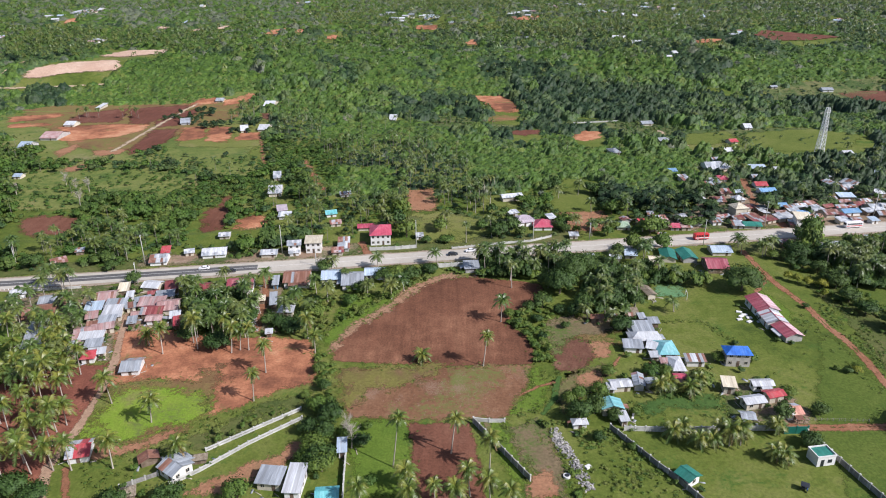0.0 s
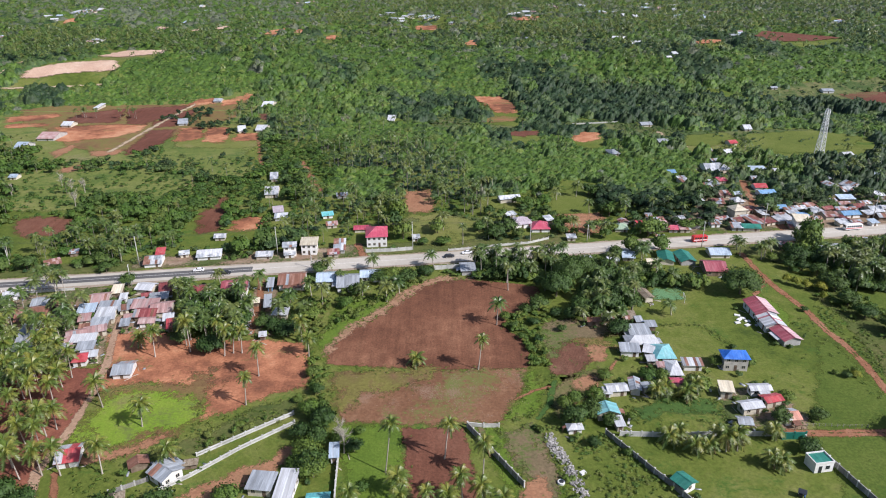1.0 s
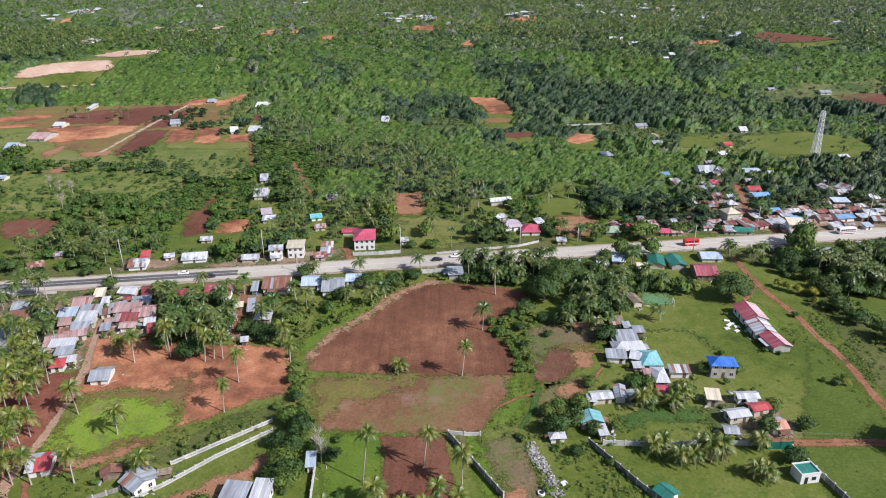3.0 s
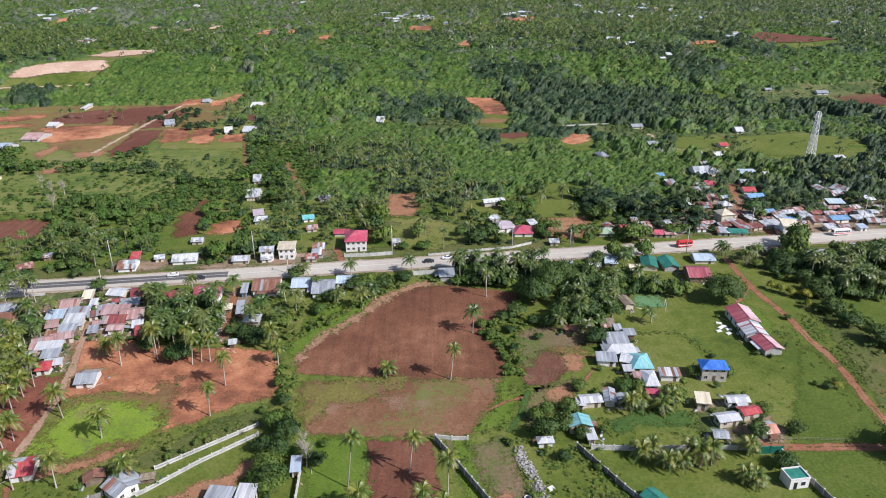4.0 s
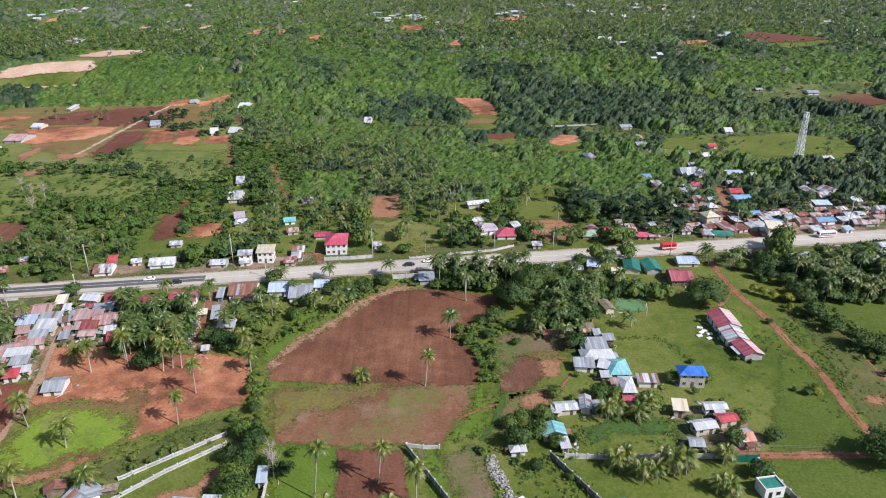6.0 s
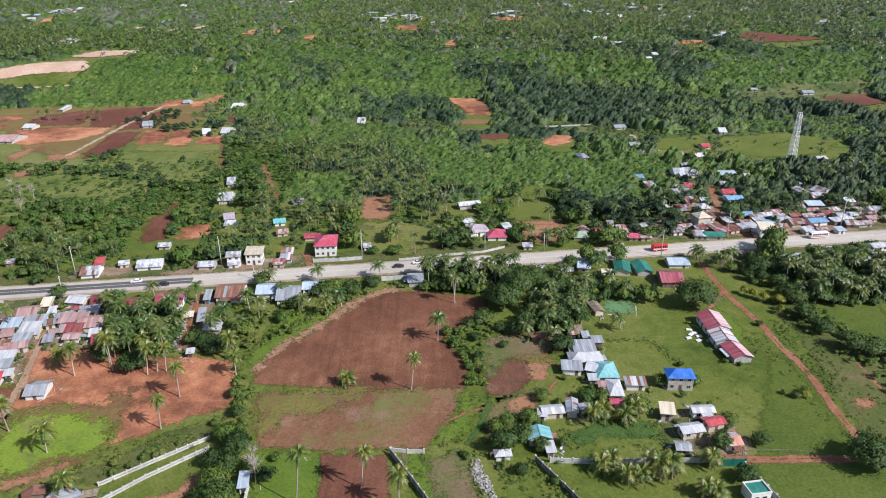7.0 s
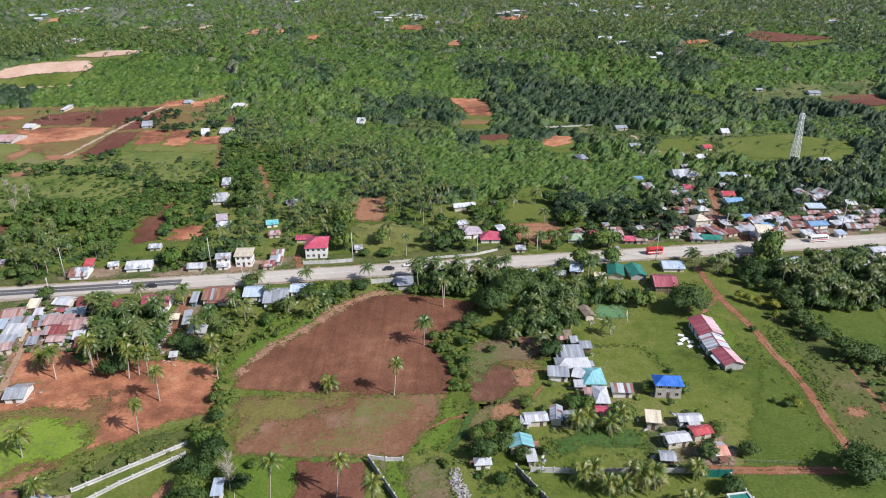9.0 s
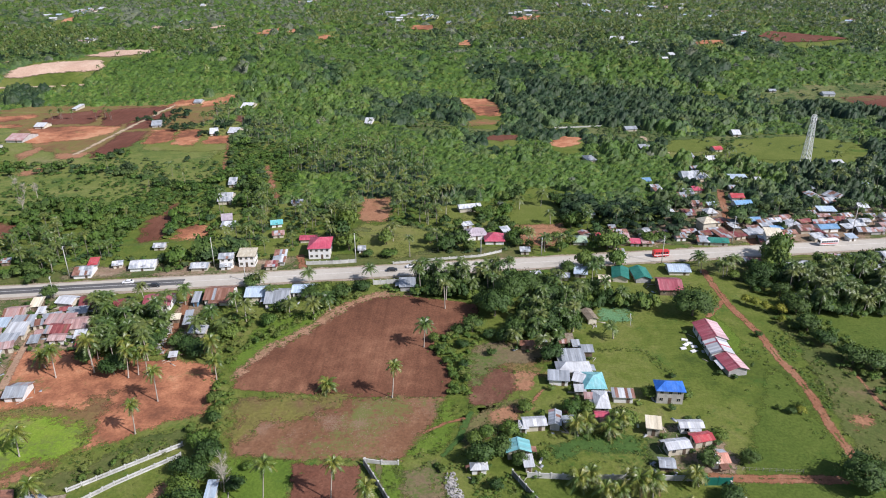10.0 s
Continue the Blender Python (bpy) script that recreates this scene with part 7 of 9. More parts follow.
wall_run('boundary_wall', 'concrete_old', 1.7, 0.2, [(96.7, 151.0), (98.9, 142.9), (101.1, 133.8), (103.6, 124.1)])
wall_run('boundary_wall', 'concrete_pale', 1.6, 0.2, [(-25.4, 145.0), (-24.7, 135.0), (-23.8, 124.7)])
wall_run('gate_wall', 'paint_green', 2.2, 0.2, [(91.0, 151.6), (97.1, 151.7)])
wall_run('road_barrier', 'concrete_pale', 0.9, 0.3, [(3.9, 277.6), (12.5, 279.4), (23.8, 282.3), (39.1, 285.3), (48.6, 290.4)])
wall_run('road_barrier', 'concrete_pale', 0.9, 0.3, [(-159, 239), (-149.5, 240.5), (-140, 242)])
wall_run('boundary_wall', 'concrete_pale', 1.8, 0.2, [(-1.9, 258.6), (8.7, 260.0)])
wall_run('boundary_wall', 'concrete_pale', 1.5, 0.2, [(-31.5, 276.4), (-20.6, 277.4), (-11.6, 279.1)])
wall_run('boundary_wall', 'concrete_pale', 0.9, 0.3, [(96.9, 509.6), (116.3, 512.6), (142.7, 517.4)])
utility_pole(-178.2, 265.2, 10.5)
utility_pole(-123.9, 264.4, 13.0)
utility_pole(-119.3, 245.2, 9.2)
utility_pole(-68.8, 274.0, 13.0)
utility_pole(-11.6, 279.1, 13.0)
utility_pole(39.9, 285.9, 11.2)
utility_pole(65.3, 287.4, 8.0)
utility_pole(113.3, 279.6, 12.3)
utility_pole(148.7, 300.3, 13.0)
utility_pole(206.5, 313.2, 13.0)
utility_pole(-52.0, 260.4, 8.0)
wire_poles = [p for p in sorted(POLES) if p[1] > road_y(p[0])]
for a, b in zip(wire_poles, wire_poles[1:]):
    for k in (-0.9, 0.0, 0.9):
        wire(Vector((a[0], a[1] + k, a[2] - 0.25)), Vector((b[0], b[1] + k, b[2] - 0.25)), 0.9)
lattice_tower(226.0, 407.0, 32.5)
bus(along_road(114.4, -0.5, 0.23), "paint_red", "small red passenger bus on the highway", 6.6)
bus(along_road(189.3, 1.8, 0.23, 180), "paint_white", "white passenger bus with red stripes on the highway", 8.4)
car(along_road(4.1, -0.2, 0.24), "paint_dark", "dark grey saloon car driving on the highway")
car(along_road(12.0, 2.2, 0.24, 180), "paint_white", "white pickup-sized car driving on the highway")
car(along_road(-97.0, 1.8, 0.24, 180), "paint_white", "white saloon car driving on the asphalt lane")
car(along_road(-86.0, -2.6, 0.24), "paint_dark", "dark saloon car driving on the asphalt lane")
car(along_road(-150.0, 0.0, 0.24), "paint_dark", "dark saloon car driving on the asphalt lane")
car(pose(-81.0, 241.5, 0.0, 0, 0, 100), "paint_blue", "blue car parked on a dirt yard")
tricycle(pose(86.7, 130.4, 0, 0, 0, 60))
stone_heap([(29.6, 154.0), (30.0, 151.0), (31.0, 147.0), (32.0, 143.5), (33.2, 139.5), (34.2, 135.0), (34.6, 130.0)], 2.7, 300)
stone_heap([(-69.6, 233.0), (-68.0, 223.0), (-66.6, 215.0), (-64.6, 207.0)], 2.2, 110, 'strewn white rubble and sacks beside a dirt driveway')
stone_heap([(-61.5, 221.0), (-59.0, 215.0)], 1.8, 34, 'small pile of white rubble beside a shed')
for i, (x, y) in enumerate([(105.3, 219.1), (106.4, 217.0), (107.2, 214.9), (103.4, 213.8), (106.1, 212.1), (104.8, 216.0)]):
    tagged(new("concrete_slab", chamfer_box("concrete_slab", -0.95, 0.95, -0.6, 0.6, 0.0, 0.35, "wall_white", 0.04)), "white painted concrete bench slab on the grass", "slab", "slabs beside the school").matrix_basis = pose(x, y, 0, 0, 0, -20 + 12 * i)
tv, tf = tube([(0, 0, -0.1), (0, 0, 0.6)], [0.9, 0.9], 16)
well = thing("well", pose(30.1, 135.5, 0), "round pale concrete well ring in the grass", "well")
part("ring", mesh_of("ring", tv, tf, "wall_white"), well)
# dark disc on the closed ring, painted in place of the shaded shaft
tv, tf = tube([(0, 0, 0.59), (0, 0, 0.62)], [0.6, 0.6], 16)
part("opening", mesh_of("opening", tv, tf, "paint_dark"), well)
tagged(new("water_trough", chamfer_box("water_trough", -0.8, 0.8, -0.6, 0.6, 0.0, 0.5, "wall_white", 0.06)), "small white concrete trough in the grass", "trough").matrix_basis = pose(36.0, 138.9, 0, 0, 0, 30)
building = thing("flat_roof_building", pose(95.2, 140.9, 0, 0, 0, 9), "small white building with a flat green roof inside a parapet", "building")
part("wall", boxes_mesh("wall", [(-2.5, 2.5, -2.0, 2.0, -0.1, 2.7)], "wall_white"), building)
part("parapet", boxes_mesh("parapet", [(-2.6, 2.6, -2.1, -1.86, 2.7, 3.15), (-2.6, 2.6, 1.86, 2.1, 2.7, 3.15), (-2.6, -2.36, -1.86, 1.86, 2.7, 3.15), (2.36, 2.6, -1.86, 1.86, 2.7, 3.15)], "wall_white"), building)
part("roof", boxes_mesh("roof", [(-2.35, 2.35, -1.85, 1.85, 2.7, 2.82)], "roof_green"), building, None, "faded green flat roof")
part("door", boxes_mesh("door", [(-1.5, -0.6, -2.05, -2.0, 0.0, 2.0)], "glass_dark"), building)
part("window", boxes_mesh("window", [(0.4, 1.5, -2.05, -2.0, 0.9, 1.9)], "glass_dark"), building)
fence = thing("fence", pose(97.0, 157.2, 0), "row of short white posts with wires along a dirt drive", "fence")
fence_post = boxes_mesh("post", [(-0.045, 0.045, -0.045, 0.045, -0.1, 1.0), (-0.055, 0.055, -0.055, 0.055, 1.0, 1.04)], "concrete_old")
for k in range(13):
    part("post", fence_post, fence, pose(k * 1.6, -0.08 * k, 0))
for z in (0.5, 0.95):
    wv, wf = tube([(0, 0, z), (19.2, -0.96, z)], [0.015, 0.015], 4)
    part("wire", mesh_of("wire", wv, wf, "trunk_palm"), fence)
tagged(new("concrete_slab", chamfer_box("concrete_slab", -1.5, 1.5, -0.3, 0.3, 0.0, 0.25, "wall_white", 0.04)), "long white concrete slab lying in the grass", "slab").matrix_basis = pose(52.5, 159.6, 0, 0, 0, 70)
tree(126.2, 180.4, 1.7, 2.2, YELLOW)
tree(57, 357, 3.2, 6.0)
tree(61, 358, 3.6, 7.0)
tree(54, 354, 2.6, 5.0)
tree(78, 351, 3.8, 6.5)
tree(81, 348, 3.4, 6.0)
tree(40, 335, 3.4, 5.0)
tree(44, 331, 3.2, 5.0)
tree(47, 333, 2.6, 4.5)
tree(51, 323, 2.4, 4.0)
tree(54, 317, 2.4, 4.0)
tree(54, 300, 3.2, 6.0)
tree(56, 296, 2.4, 4.5)
tree(22, 303, 3.4, 6.0)
tree(27, 298, 3.8, 6.5)
tree(32, 300, 3.6, 6.0)
tree(35, 292, 3.2, 5.0)
tree(18, 300, 3.0, 5.0)
tree(69, 300, 2.6, 4.5)
tree(73, 303, 2.4, 4.5)
tree(74, 291, 2.8, 5.0)
tree(79, 298, 2.6, 5.0)
tree(82, 319, 3.2, 6.5)
tree(87, 321, 3.6, 7.0)
tree(80, 325, 2.8, 5.0)
tree(24, 320, 3.0, 5.5)
tree(30, 318, 2.6, 5.0)
tree(88, 293, 2.4, 4.5)
tree(61, 296, 2.0, 3.5)
palm(61, 298, 7.0, -0.3)
palm(71, 348, 7.5, 0.6)
palm(73, 323, 6.5, -0.4)
palm(88, 323, 8.0, 0.2)
palm(91, 327, 7.5, -0.5)
palm(67, 291, 7.0, -0.3)
palm(73, 293, 6.5, 0.6)
palm(60, 343, 6.0, -0.3)
palm(12, 324, 9.0, 0.2)
palm(16, 322, 9.5, -0.0)
palm(20, 323, 9.0, -0.1)
palm(14, 335, 9.0, -0.0)
palm(19, 340, 9.5, -0.4)
palm(24, 335, 8.5, 0.4)
palm(28, 355, 9.0, -0.5)
palm(22, 350, 9.0, -0.3)
tree(80.5, 273.5, 4.2, 8.5)
tree(186.0, 276.0, 3.6, 6.5)
tree(179.0, 278.5, 3.0, 5.5)
tree(196.0, 279.0, 3.4, 6.5)
tree(203.0, 284.0, 3.2, 6.0)
tree(190.5, 271.0, 3.8, 6.5)
house(203.0, 277.5, 8, 7.0, 6.0, 2.5, 'g', 'rust', 'cream')
house(196.5, 273.0, -6, 5.5, 5.0, 2.4, 's', 'steel', 'wood')
tree(85.0, 274.0, 3.4, 6.0)
tree(74.0, 270.5, 3.0, 5.5)
palm(84.5, 267.5, 7.5, 0.4)
palm(82.0, 260.0, 8.0, -0.5)
house(71.5, 265.0, -8, 5.0, 4.6, 2.4, 'g', 'white', 'cream')
bare_tree(-24.2, 146.9, 7.5, 3)
bare_tree(-26.0, 151.4, 6.0, 4)
goal = thing("goal_frame", pose(90.1, 230.7, 0, 0, 0, 80), "white metal goal frame on the grass court", "goal frame")
for x0, z0, x1, z1 in ((-2, -0.1, -2, 2.4), (2, -0.1, 2, 2.4), (-2, 2.4, 2, 2.4)):
    tv, tf = tube([(x0, 0, z0), (x1, 0, z1)], [0.07, 0.07], 6)
    part("goal_post", mesh_of("goal_post", tv, tf, "paint_white"), goal)
for i in range(16):
    marker = thing("marker_post", pose(-170.2 + 1.6 * i, 240.1 + 0.1 * i, 0), "short white concrete marker post beside the highway", "post", "posts beside the highway")
    part("shaft", chamfer_box("shaft", -0.14, 0.14, -0.14, 0.14, -0.1, 0.8, "wall_white", 0.03, 1), marker)


def hamlet(cx, cy, count, spread):
    r = random.Random(int(cx))
    for i in range(count):
        house(round(cx + r.gauss(0, spread), 1), round(cy + r.gauss(0, spread * 1.3), 1), r.uniform(-35, 35), r.uniform(8, 14), r.uniform(6, 9), 3.0, r.choice("ggs"), r.choice(("white", "white", "steel", "pink", "blueg")), r.choice(("white", "cream")))


hamlet(-520, 1030, 6, 18)
hamlet(-516, 1062, 3, 12)
hamlet(-508, 869, 3, 10)
hamlet(-363, 1095, 3, 12)
hamlet(-388, 812, 2, 8)
hamlet(-32, 1012, 7, 20)
hamlet(-82, 1051, 2, 12)
hamlet(97, 1012, 3, 14)
hamlet(130, 1068, 3, 14)
hamlet(213, 1162, 4, 20)
hamlet(237, 1106, 2, 14)
hamlet(-218, 1207, 3, 16)
hamlet(379, 1073, 3, 16)
hamlet(337, 817, 4, 8)
hamlet(325, 1148, 4, 18)
hamlet(511, 945, 2, 12)

# yellow-leaved shrubs beside the dirt track, and bare grey trees in the meadow
tree(134.5, 245, 2.0, 3.6, YELLOW, "small tree with bright yellow-green leaves")
tree(137, 242.5, 2.2, 3.8, YELLOW, "small tree with bright yellow-green leaves")
tree(139.5, 240, 2.0, 3.6, YELLOW, "small tree with bright yellow-green leaves")
tree(143, 237, 2.4, 4.2, YELLOW, "small tree with bright yellow-green leaves")
tree(141, 230, 1.6, 3.6, YELLOW, "small tree with bright yellow-green leaves")
bare_tree(-198.7, 360.6, 6.5, 10)
bare_tree(-190.7, 358.6, 7.0, 11)
bare_tree(-185.3, 336.9, 7.5, 12)
bare_tree(-226.0, 351.8, 6.5, 13)
bare_tree(-207.9, 368.6, 7.0, 14)
bare_tree(-69.5, 516.2, 7.5, 15)
bare_tree(-71.1, 509.0, 6.5, 16)

# crowded rows of small houses between the highway and the woods
town_rng = random.Random(12)
for i in range(30):
    x = 88 + i * 5.6 + town_rng.uniform(-1.5, 1.5)
    for row in range(2):
        y = road_y(x) + 15 + row * 15 + town_rng.uniform(-4, 4)
        L, D = town_rng.uniform(5, 8.5), town_rng.uniform(4.5, 7)
        if all(math.hypot(x - hx, y - hy) > (r + 3.0) * 0.78 for hx, hy, r in HOUSES) and (row == 0 or x > 130):
            house(round(x, 1), round(y, 1), ROAD_TURN + town_rng.uniform(-12, 12), L, D, 2.7, town_rng.choice("ggs"), town_rng.choice(("rust", "rust", "steel", "white", "pink", "maroon", "steel")), town_rng.choice(("cream", "wood", "white")))

# low shacks crowded between the houses of the town
r = random.Random(77)
added = 0
for k in range(900):
    x = r.uniform(84, 262)
    y = road_y(x) + r.uniform(13, 26)
    L, D = r.uniform(4.5, 8.0), r.uniform(3.5, 6.0)
    if added < 20 and all(math.hypot(hx - x, hy - y) > 0.78 * (hr + max(L, D) / 2) for hx, hy, hr in HOUSES):
        house(round(x, 1), round(y, 1), r.choice((8, 8, 98, 30)) + r.randint(-8, 8), round(L, 1), round(D, 1), 2.1, r.choice("gsg"), r.choice(("rust", "steel", "maroon", "pink", "rust", "steel", "white", "maroon")), r.choice(("wood", "cream", "grey")))
        added += 1

# ---- wild growth: woods, groves, scrub ----
def free_of(xs, ys, margin=1.0):
    ok = np.abs(ys - (ROAD_A.y + (ROAD_B.y - ROAD_A.y) * (xs - ROAD_A.x) / (ROAD_B.x - ROAD_A.x)) - 0.5) > 11.5
    for pts in KEEP_OUT:
        ok &= ~inside_many(xs, ys, pts)
        if pts[0][1] > 283:
            for f in (0.016, 0.032, 0.046, 0.06, 0.075)[:5 if pts[0][1] < 420 else 3]:
                ok &= ~inside_many(xs, ys * (1 + f), pts)
    for width, pts in TRACKS:
        for (ax, ay), (bx, by) in zip(pts, pts[1:]):
            dx, dy = bx - ax, by - ay
            q = np.clip(((xs - ax) * dx + (ys - ay) * dy) / (dx * dx + dy * dy + 1e-9), 0, 1)
            ok &= np.hypot(xs - ax - q * dx, ys - ay - q * dy) > width / 2 + margin
    for hx, hy, r in HOUSES:
        ok &= np.hypot(xs - hx, ys - hy) > (r + margin if hy < 262 or hx < 84 else r - 0.1)
        if 265 < hy < 450 and hx < 85:
            ok &= ~((np.abs(xs - hx * ys / hy) < r * 0.8) & (ys < hy) & (ys > hy * 0.972 - r))
    return ok


def lattice(x0, x1, y0, y1, step, rng):
    gx, gy = np.meshgrid(np.arange(x0, x1, step), np.arange(y0, y1, step))
    xs, ys = gx.ravel() + rng.uniform(-0.48, 0.48, gx.size) * step, gy.ravel() + rng.uniform(-0.48, 0.48, gx.size) * step
    seen = np.abs(xs - 15) < 0.70 * ys + 55
    return xs[seen], ys[seen]


def rough_noise(xs, ys, scale, seed):
    return np.array([noise.fractal((x * scale, y * scale, seed), 0.6, 2.1, 3) for x, y in zip(xs, ys)])


def plant_many(name, xs, ys, shapes, radius, height, material, label, category, tint, rng):
    """Many plants as one mesh: each takes a shape at random, turned and sized."""
    if not len(xs):
        return None
    vs, ts, tn, lf, ns, k = [], [], [], [], [], 0
    which = rng.integers(0, len(shapes), len(xs))
    turn = rng.uniform(0, 2 * np.pi, len(xs))
    for s, (v, t, leaf, *nrm) in enumerate(shapes):
        pick = np.nonzero(which == s)[0]
        if not len(pick):
            continue
        c, sn = np.cos(turn[pick])[:, None], np.sin(turn[pick])[:, None]
        r, h = radius[pick][:, None], height[pick][:, None]
        X = (v[None, :, 0] * c - v[None, :, 1] * sn) * r + xs[pick][:, None]
        Y = (v[None, :, 0] * sn + v[None, :, 1] * c) * r + ys[pick][:, None]
        Z = v[None, :, 2] * h + ground_z(xs[pick], ys[pick])[:, None]
        n = len(v)
        if nrm:
            a = nrm[0]
            ns.append(np.stack([a[None, :, 0] * c - a[None, :, 1] * sn, a[None, :, 0] * sn + a[None, :, 1] * c, a[None, :, 2] + 0 * c], 2).reshape(-1, 3))
        vs.append(np.stack([X, Y, Z], 2).reshape(-1, 3))
        ts.append((t[None] + (k + np.arange(len(pick))[:, None, None] * n)).reshape(-1, 3))
        tn.append(np.repeat(tint[pick], n)), lf.append(np.tile(leaf, len(pick)))
        k += n * len(pick)
    me = big_mesh(name, np.concatenate(vs), np.concatenate(ts), material, np.concatenate(tn), np.concatenate(lf), np.concatenate(ns) if ns else None)
    return tagged(new(name, me), label, category, "", "stuff")


rng = np.random.default_rng(21)
def flatten(shape, share=0.6):
    """The same plant, its leaves turned up more to the sky."""
    v, t, leaf, ns = shape
    ns = ns * (1 - share) + np.array([0, 0, 1.35 * share])
    return v, t, leaf, ns / np.linalg.norm(ns, axis=1)[:, None]


MID = [flatten(crown_shape(rng, 5, 150, 0.12, 0.95, 0.62, False, 0.8, (0.8, 1.18)), 0.25) for i in range(8)]
LONE = [flatten(crown_shape(rng, 3, 80, 0.17, 0.9, 0.6, False, 0.72, (0.75, 1.2)), 0.25) for i in range(8)]
UNDER = [flatten(crown_shape(rng, 1, 24, 0.24, 0.9, 0.5, False, 0.7, (0.7, 1.2)), 0.5) for i in range(8)]
BUSH = [flatten(crown_shape(rng, 1, 34, 0.30, 0.9, 0.5, False, 0.3, (0.3, 1.3))) for i in range(5)]


def whole_palm(rng, fronds, leaflets, tall):
    """A palm of one metre spread on a trunk, for groves."""
    v, t, leaf = palm_shape(rng, fronds, leaflets)
    return v + np.array([0, 0, tall]), t, leaf


TRUNK_RING = np.array([(math.cos(a), math.sin(a)) for a in (0.3, 1.87, 3.44, 5.01)])
GROVE_TRUNK = [(np.concatenate([np.column_stack([TRUNK_RING * w, np.full(4, z)]) for w, z in ((0.05, -0.02), (0.034, 0.7), (0.028, 2.9))]),
                np.array([(4 * k + i, 4 * k + (i + 1) % 4, 4 * k + 4 + (i + q) % 4) if q else (4 * k + i, 4 * k + 4 + (i + 1) % 4, 4 * k + 4 + i) for k in range(2) for i in range(4) for q in (1, 0)]), np.full(12, 0.5))]


NEAR_PALMS = [whole_palm(rng, 18, 6, 2.9) for i in range(5)]
PALMS = [whole_palm(rng, 14, 3, 2.9) for i in range(4)]
FAR_PALMS = [whole_palm(rng, 10, 2, 2.4) for i in range(4)]

# ---- where the wild growth stands ----
ZONES = {"OPEN": [], "GROVE": [], "DARK": [], "TOWN": [], "SOUTHBUSH": [], "WEEDS": [], "LEFTPALM": [], "CLEAR": [], "LIME": [], "HEDGE": [], "THICKET": [], "UNDERSTORY": [], "SUNNY": []}
ZONES['LIME'].append([(-303, 677), (-265, 698), (-208, 697), (-176, 667), (-155, 635), (-169, 614), (-189, 600), (-209, 587), (-219, 575), (-259, 567), (-301, 563), (-346, 555), (-361, 581), (-321, 590), (-324, 612), (-291, 621), (-289, 641), (-313, 645)])
ZONES['LIME'].append([(-105, 491), (-72, 513), (-35, 526), (-14, 525), (7, 486), (11, 473), (45, 462), (72, 469), (103, 453), (129, 436), (159, 436), (158, 406), (142, 368), (124, 340), (107, 332), (94, 359), (89, 379), (73, 381), (58, 371), (41, 371), (19, 378), (7, 402), (-6, 455), (-56, 456), (-76, 439), (-87, 439)])
ZONES['LIME'].append([(-120, 460), (-95, 462), (-76, 439), (-65, 403), (-45, 394), (-35, 386), (-22, 380), (-20, 360), (-43, 347), (-57, 356), (-66, 353), (-80, 404), (-91, 392), (-102, 392)])
ZONES['LIME'].append([(260, 700), (312, 722), (387, 739), (453, 734), (406, 647), (360, 646), (317, 639), (288, 631), (269, 634), (255, 652), (245, 670)])
ZONES['LIME'].append([(241, 527), (288, 536), (267, 490), (243, 476), (226, 486)])
ZONES['LIME'].append([(301, 545), (344, 539), (309, 478), (276, 466), (273, 485)])
ZONES['LIME'].append([(-156, 785), (-106, 770), (-44, 738), (14, 750), (73, 759), (126, 718), (144, 697), (66, 679), (-13, 671), (-71, 669), (-117, 697)])
ZONES['LIME'].append([(-71, 669), (-8, 679), (39, 669), (64, 645), (57, 614), (12, 603), (-22, 615), (-58, 632)])
ZONES['LIME'].append([(-145, 372), (-133, 377), (-118, 369), (-110, 347), (-116, 339), (-120, 325), (-134, 343)])
ZONES['LIME'].append([(-122, 393), (-106, 392), (-96, 361), (-96, 347), (-107, 347)])
ZONES['DARK'].append([(60, 632), (94, 643), (123, 631), (171, 623), (229, 617), (255, 557), (246, 527), (215, 503), (187, 504), (166, 490), (148, 511), (120, 516), (88, 512), (69, 524), (68, 560), (63, 602)])
ZONES['DARK'].append([(-181, 708), (-168, 702), (-145, 710), (-117, 697), (-92, 669), (-88, 631), (-107, 625), (-135, 630), (-150, 641)])
ZONES['DARK'].append([(-364, 620), (-335, 620), (-317, 588), (-316, 575), (-342, 581)])
ZONES['DARK'].append([(207, 688), (248, 697), (278, 691), (258, 661), (241, 640), (210, 639), (202, 655)])
ZONES['DARK'].append([(-86, 619), (-37, 627), (-7, 615), (3, 551), (-1, 518), (-31, 533), (-65, 522), (-81, 563)])
ZONES['DARK'].append([(292, 578), (313, 582), (298, 548), (278, 544)])
ZONES['DARK'].append([(315, 573), (372, 586), (344, 539), (300, 539)])
ZONES['DARK'].append([(220, 527), (243, 527), (226, 486), (206, 489)])
ZONES['DARK'].append([(12, 579), (30, 588), (29, 512), (11, 510)])
ZONES['DARK'].append([(196, 445), (229, 444), (230, 418), (210, 388), (201, 358), (191, 331), (173, 322), (169, 331), (173, 358), (170, 378)])
ZONES['DARK'].append([(-192, 610), (-159, 613), (-156, 601), (-172, 544)])
ZONES['DARK'].append([(22, 306), (36, 317), (34, 276), (21, 276), (9, 282)])
ZONES['DARK'].append([(85, 359), (81, 324), (98, 316), (110, 312)])
ZONES['GROVE'].append([(-79, 445), (-56, 456), (-8, 463), (7, 408), (21, 372), (24, 341), (20, 313), (-1, 313), (-8, 342), (-17, 355), (-19, 346), (-17, 313), (-33, 311), (-58, 334), (-71, 342), (-57, 356), (-41, 347), (-23, 356), (-22, 378), (-42, 392), (-67, 403)])
ZONES['GROVE'].append([(-89, 338), (-65, 347), (-20, 310), (-14, 282), (-34, 276), (-50, 283), (-69, 303)])
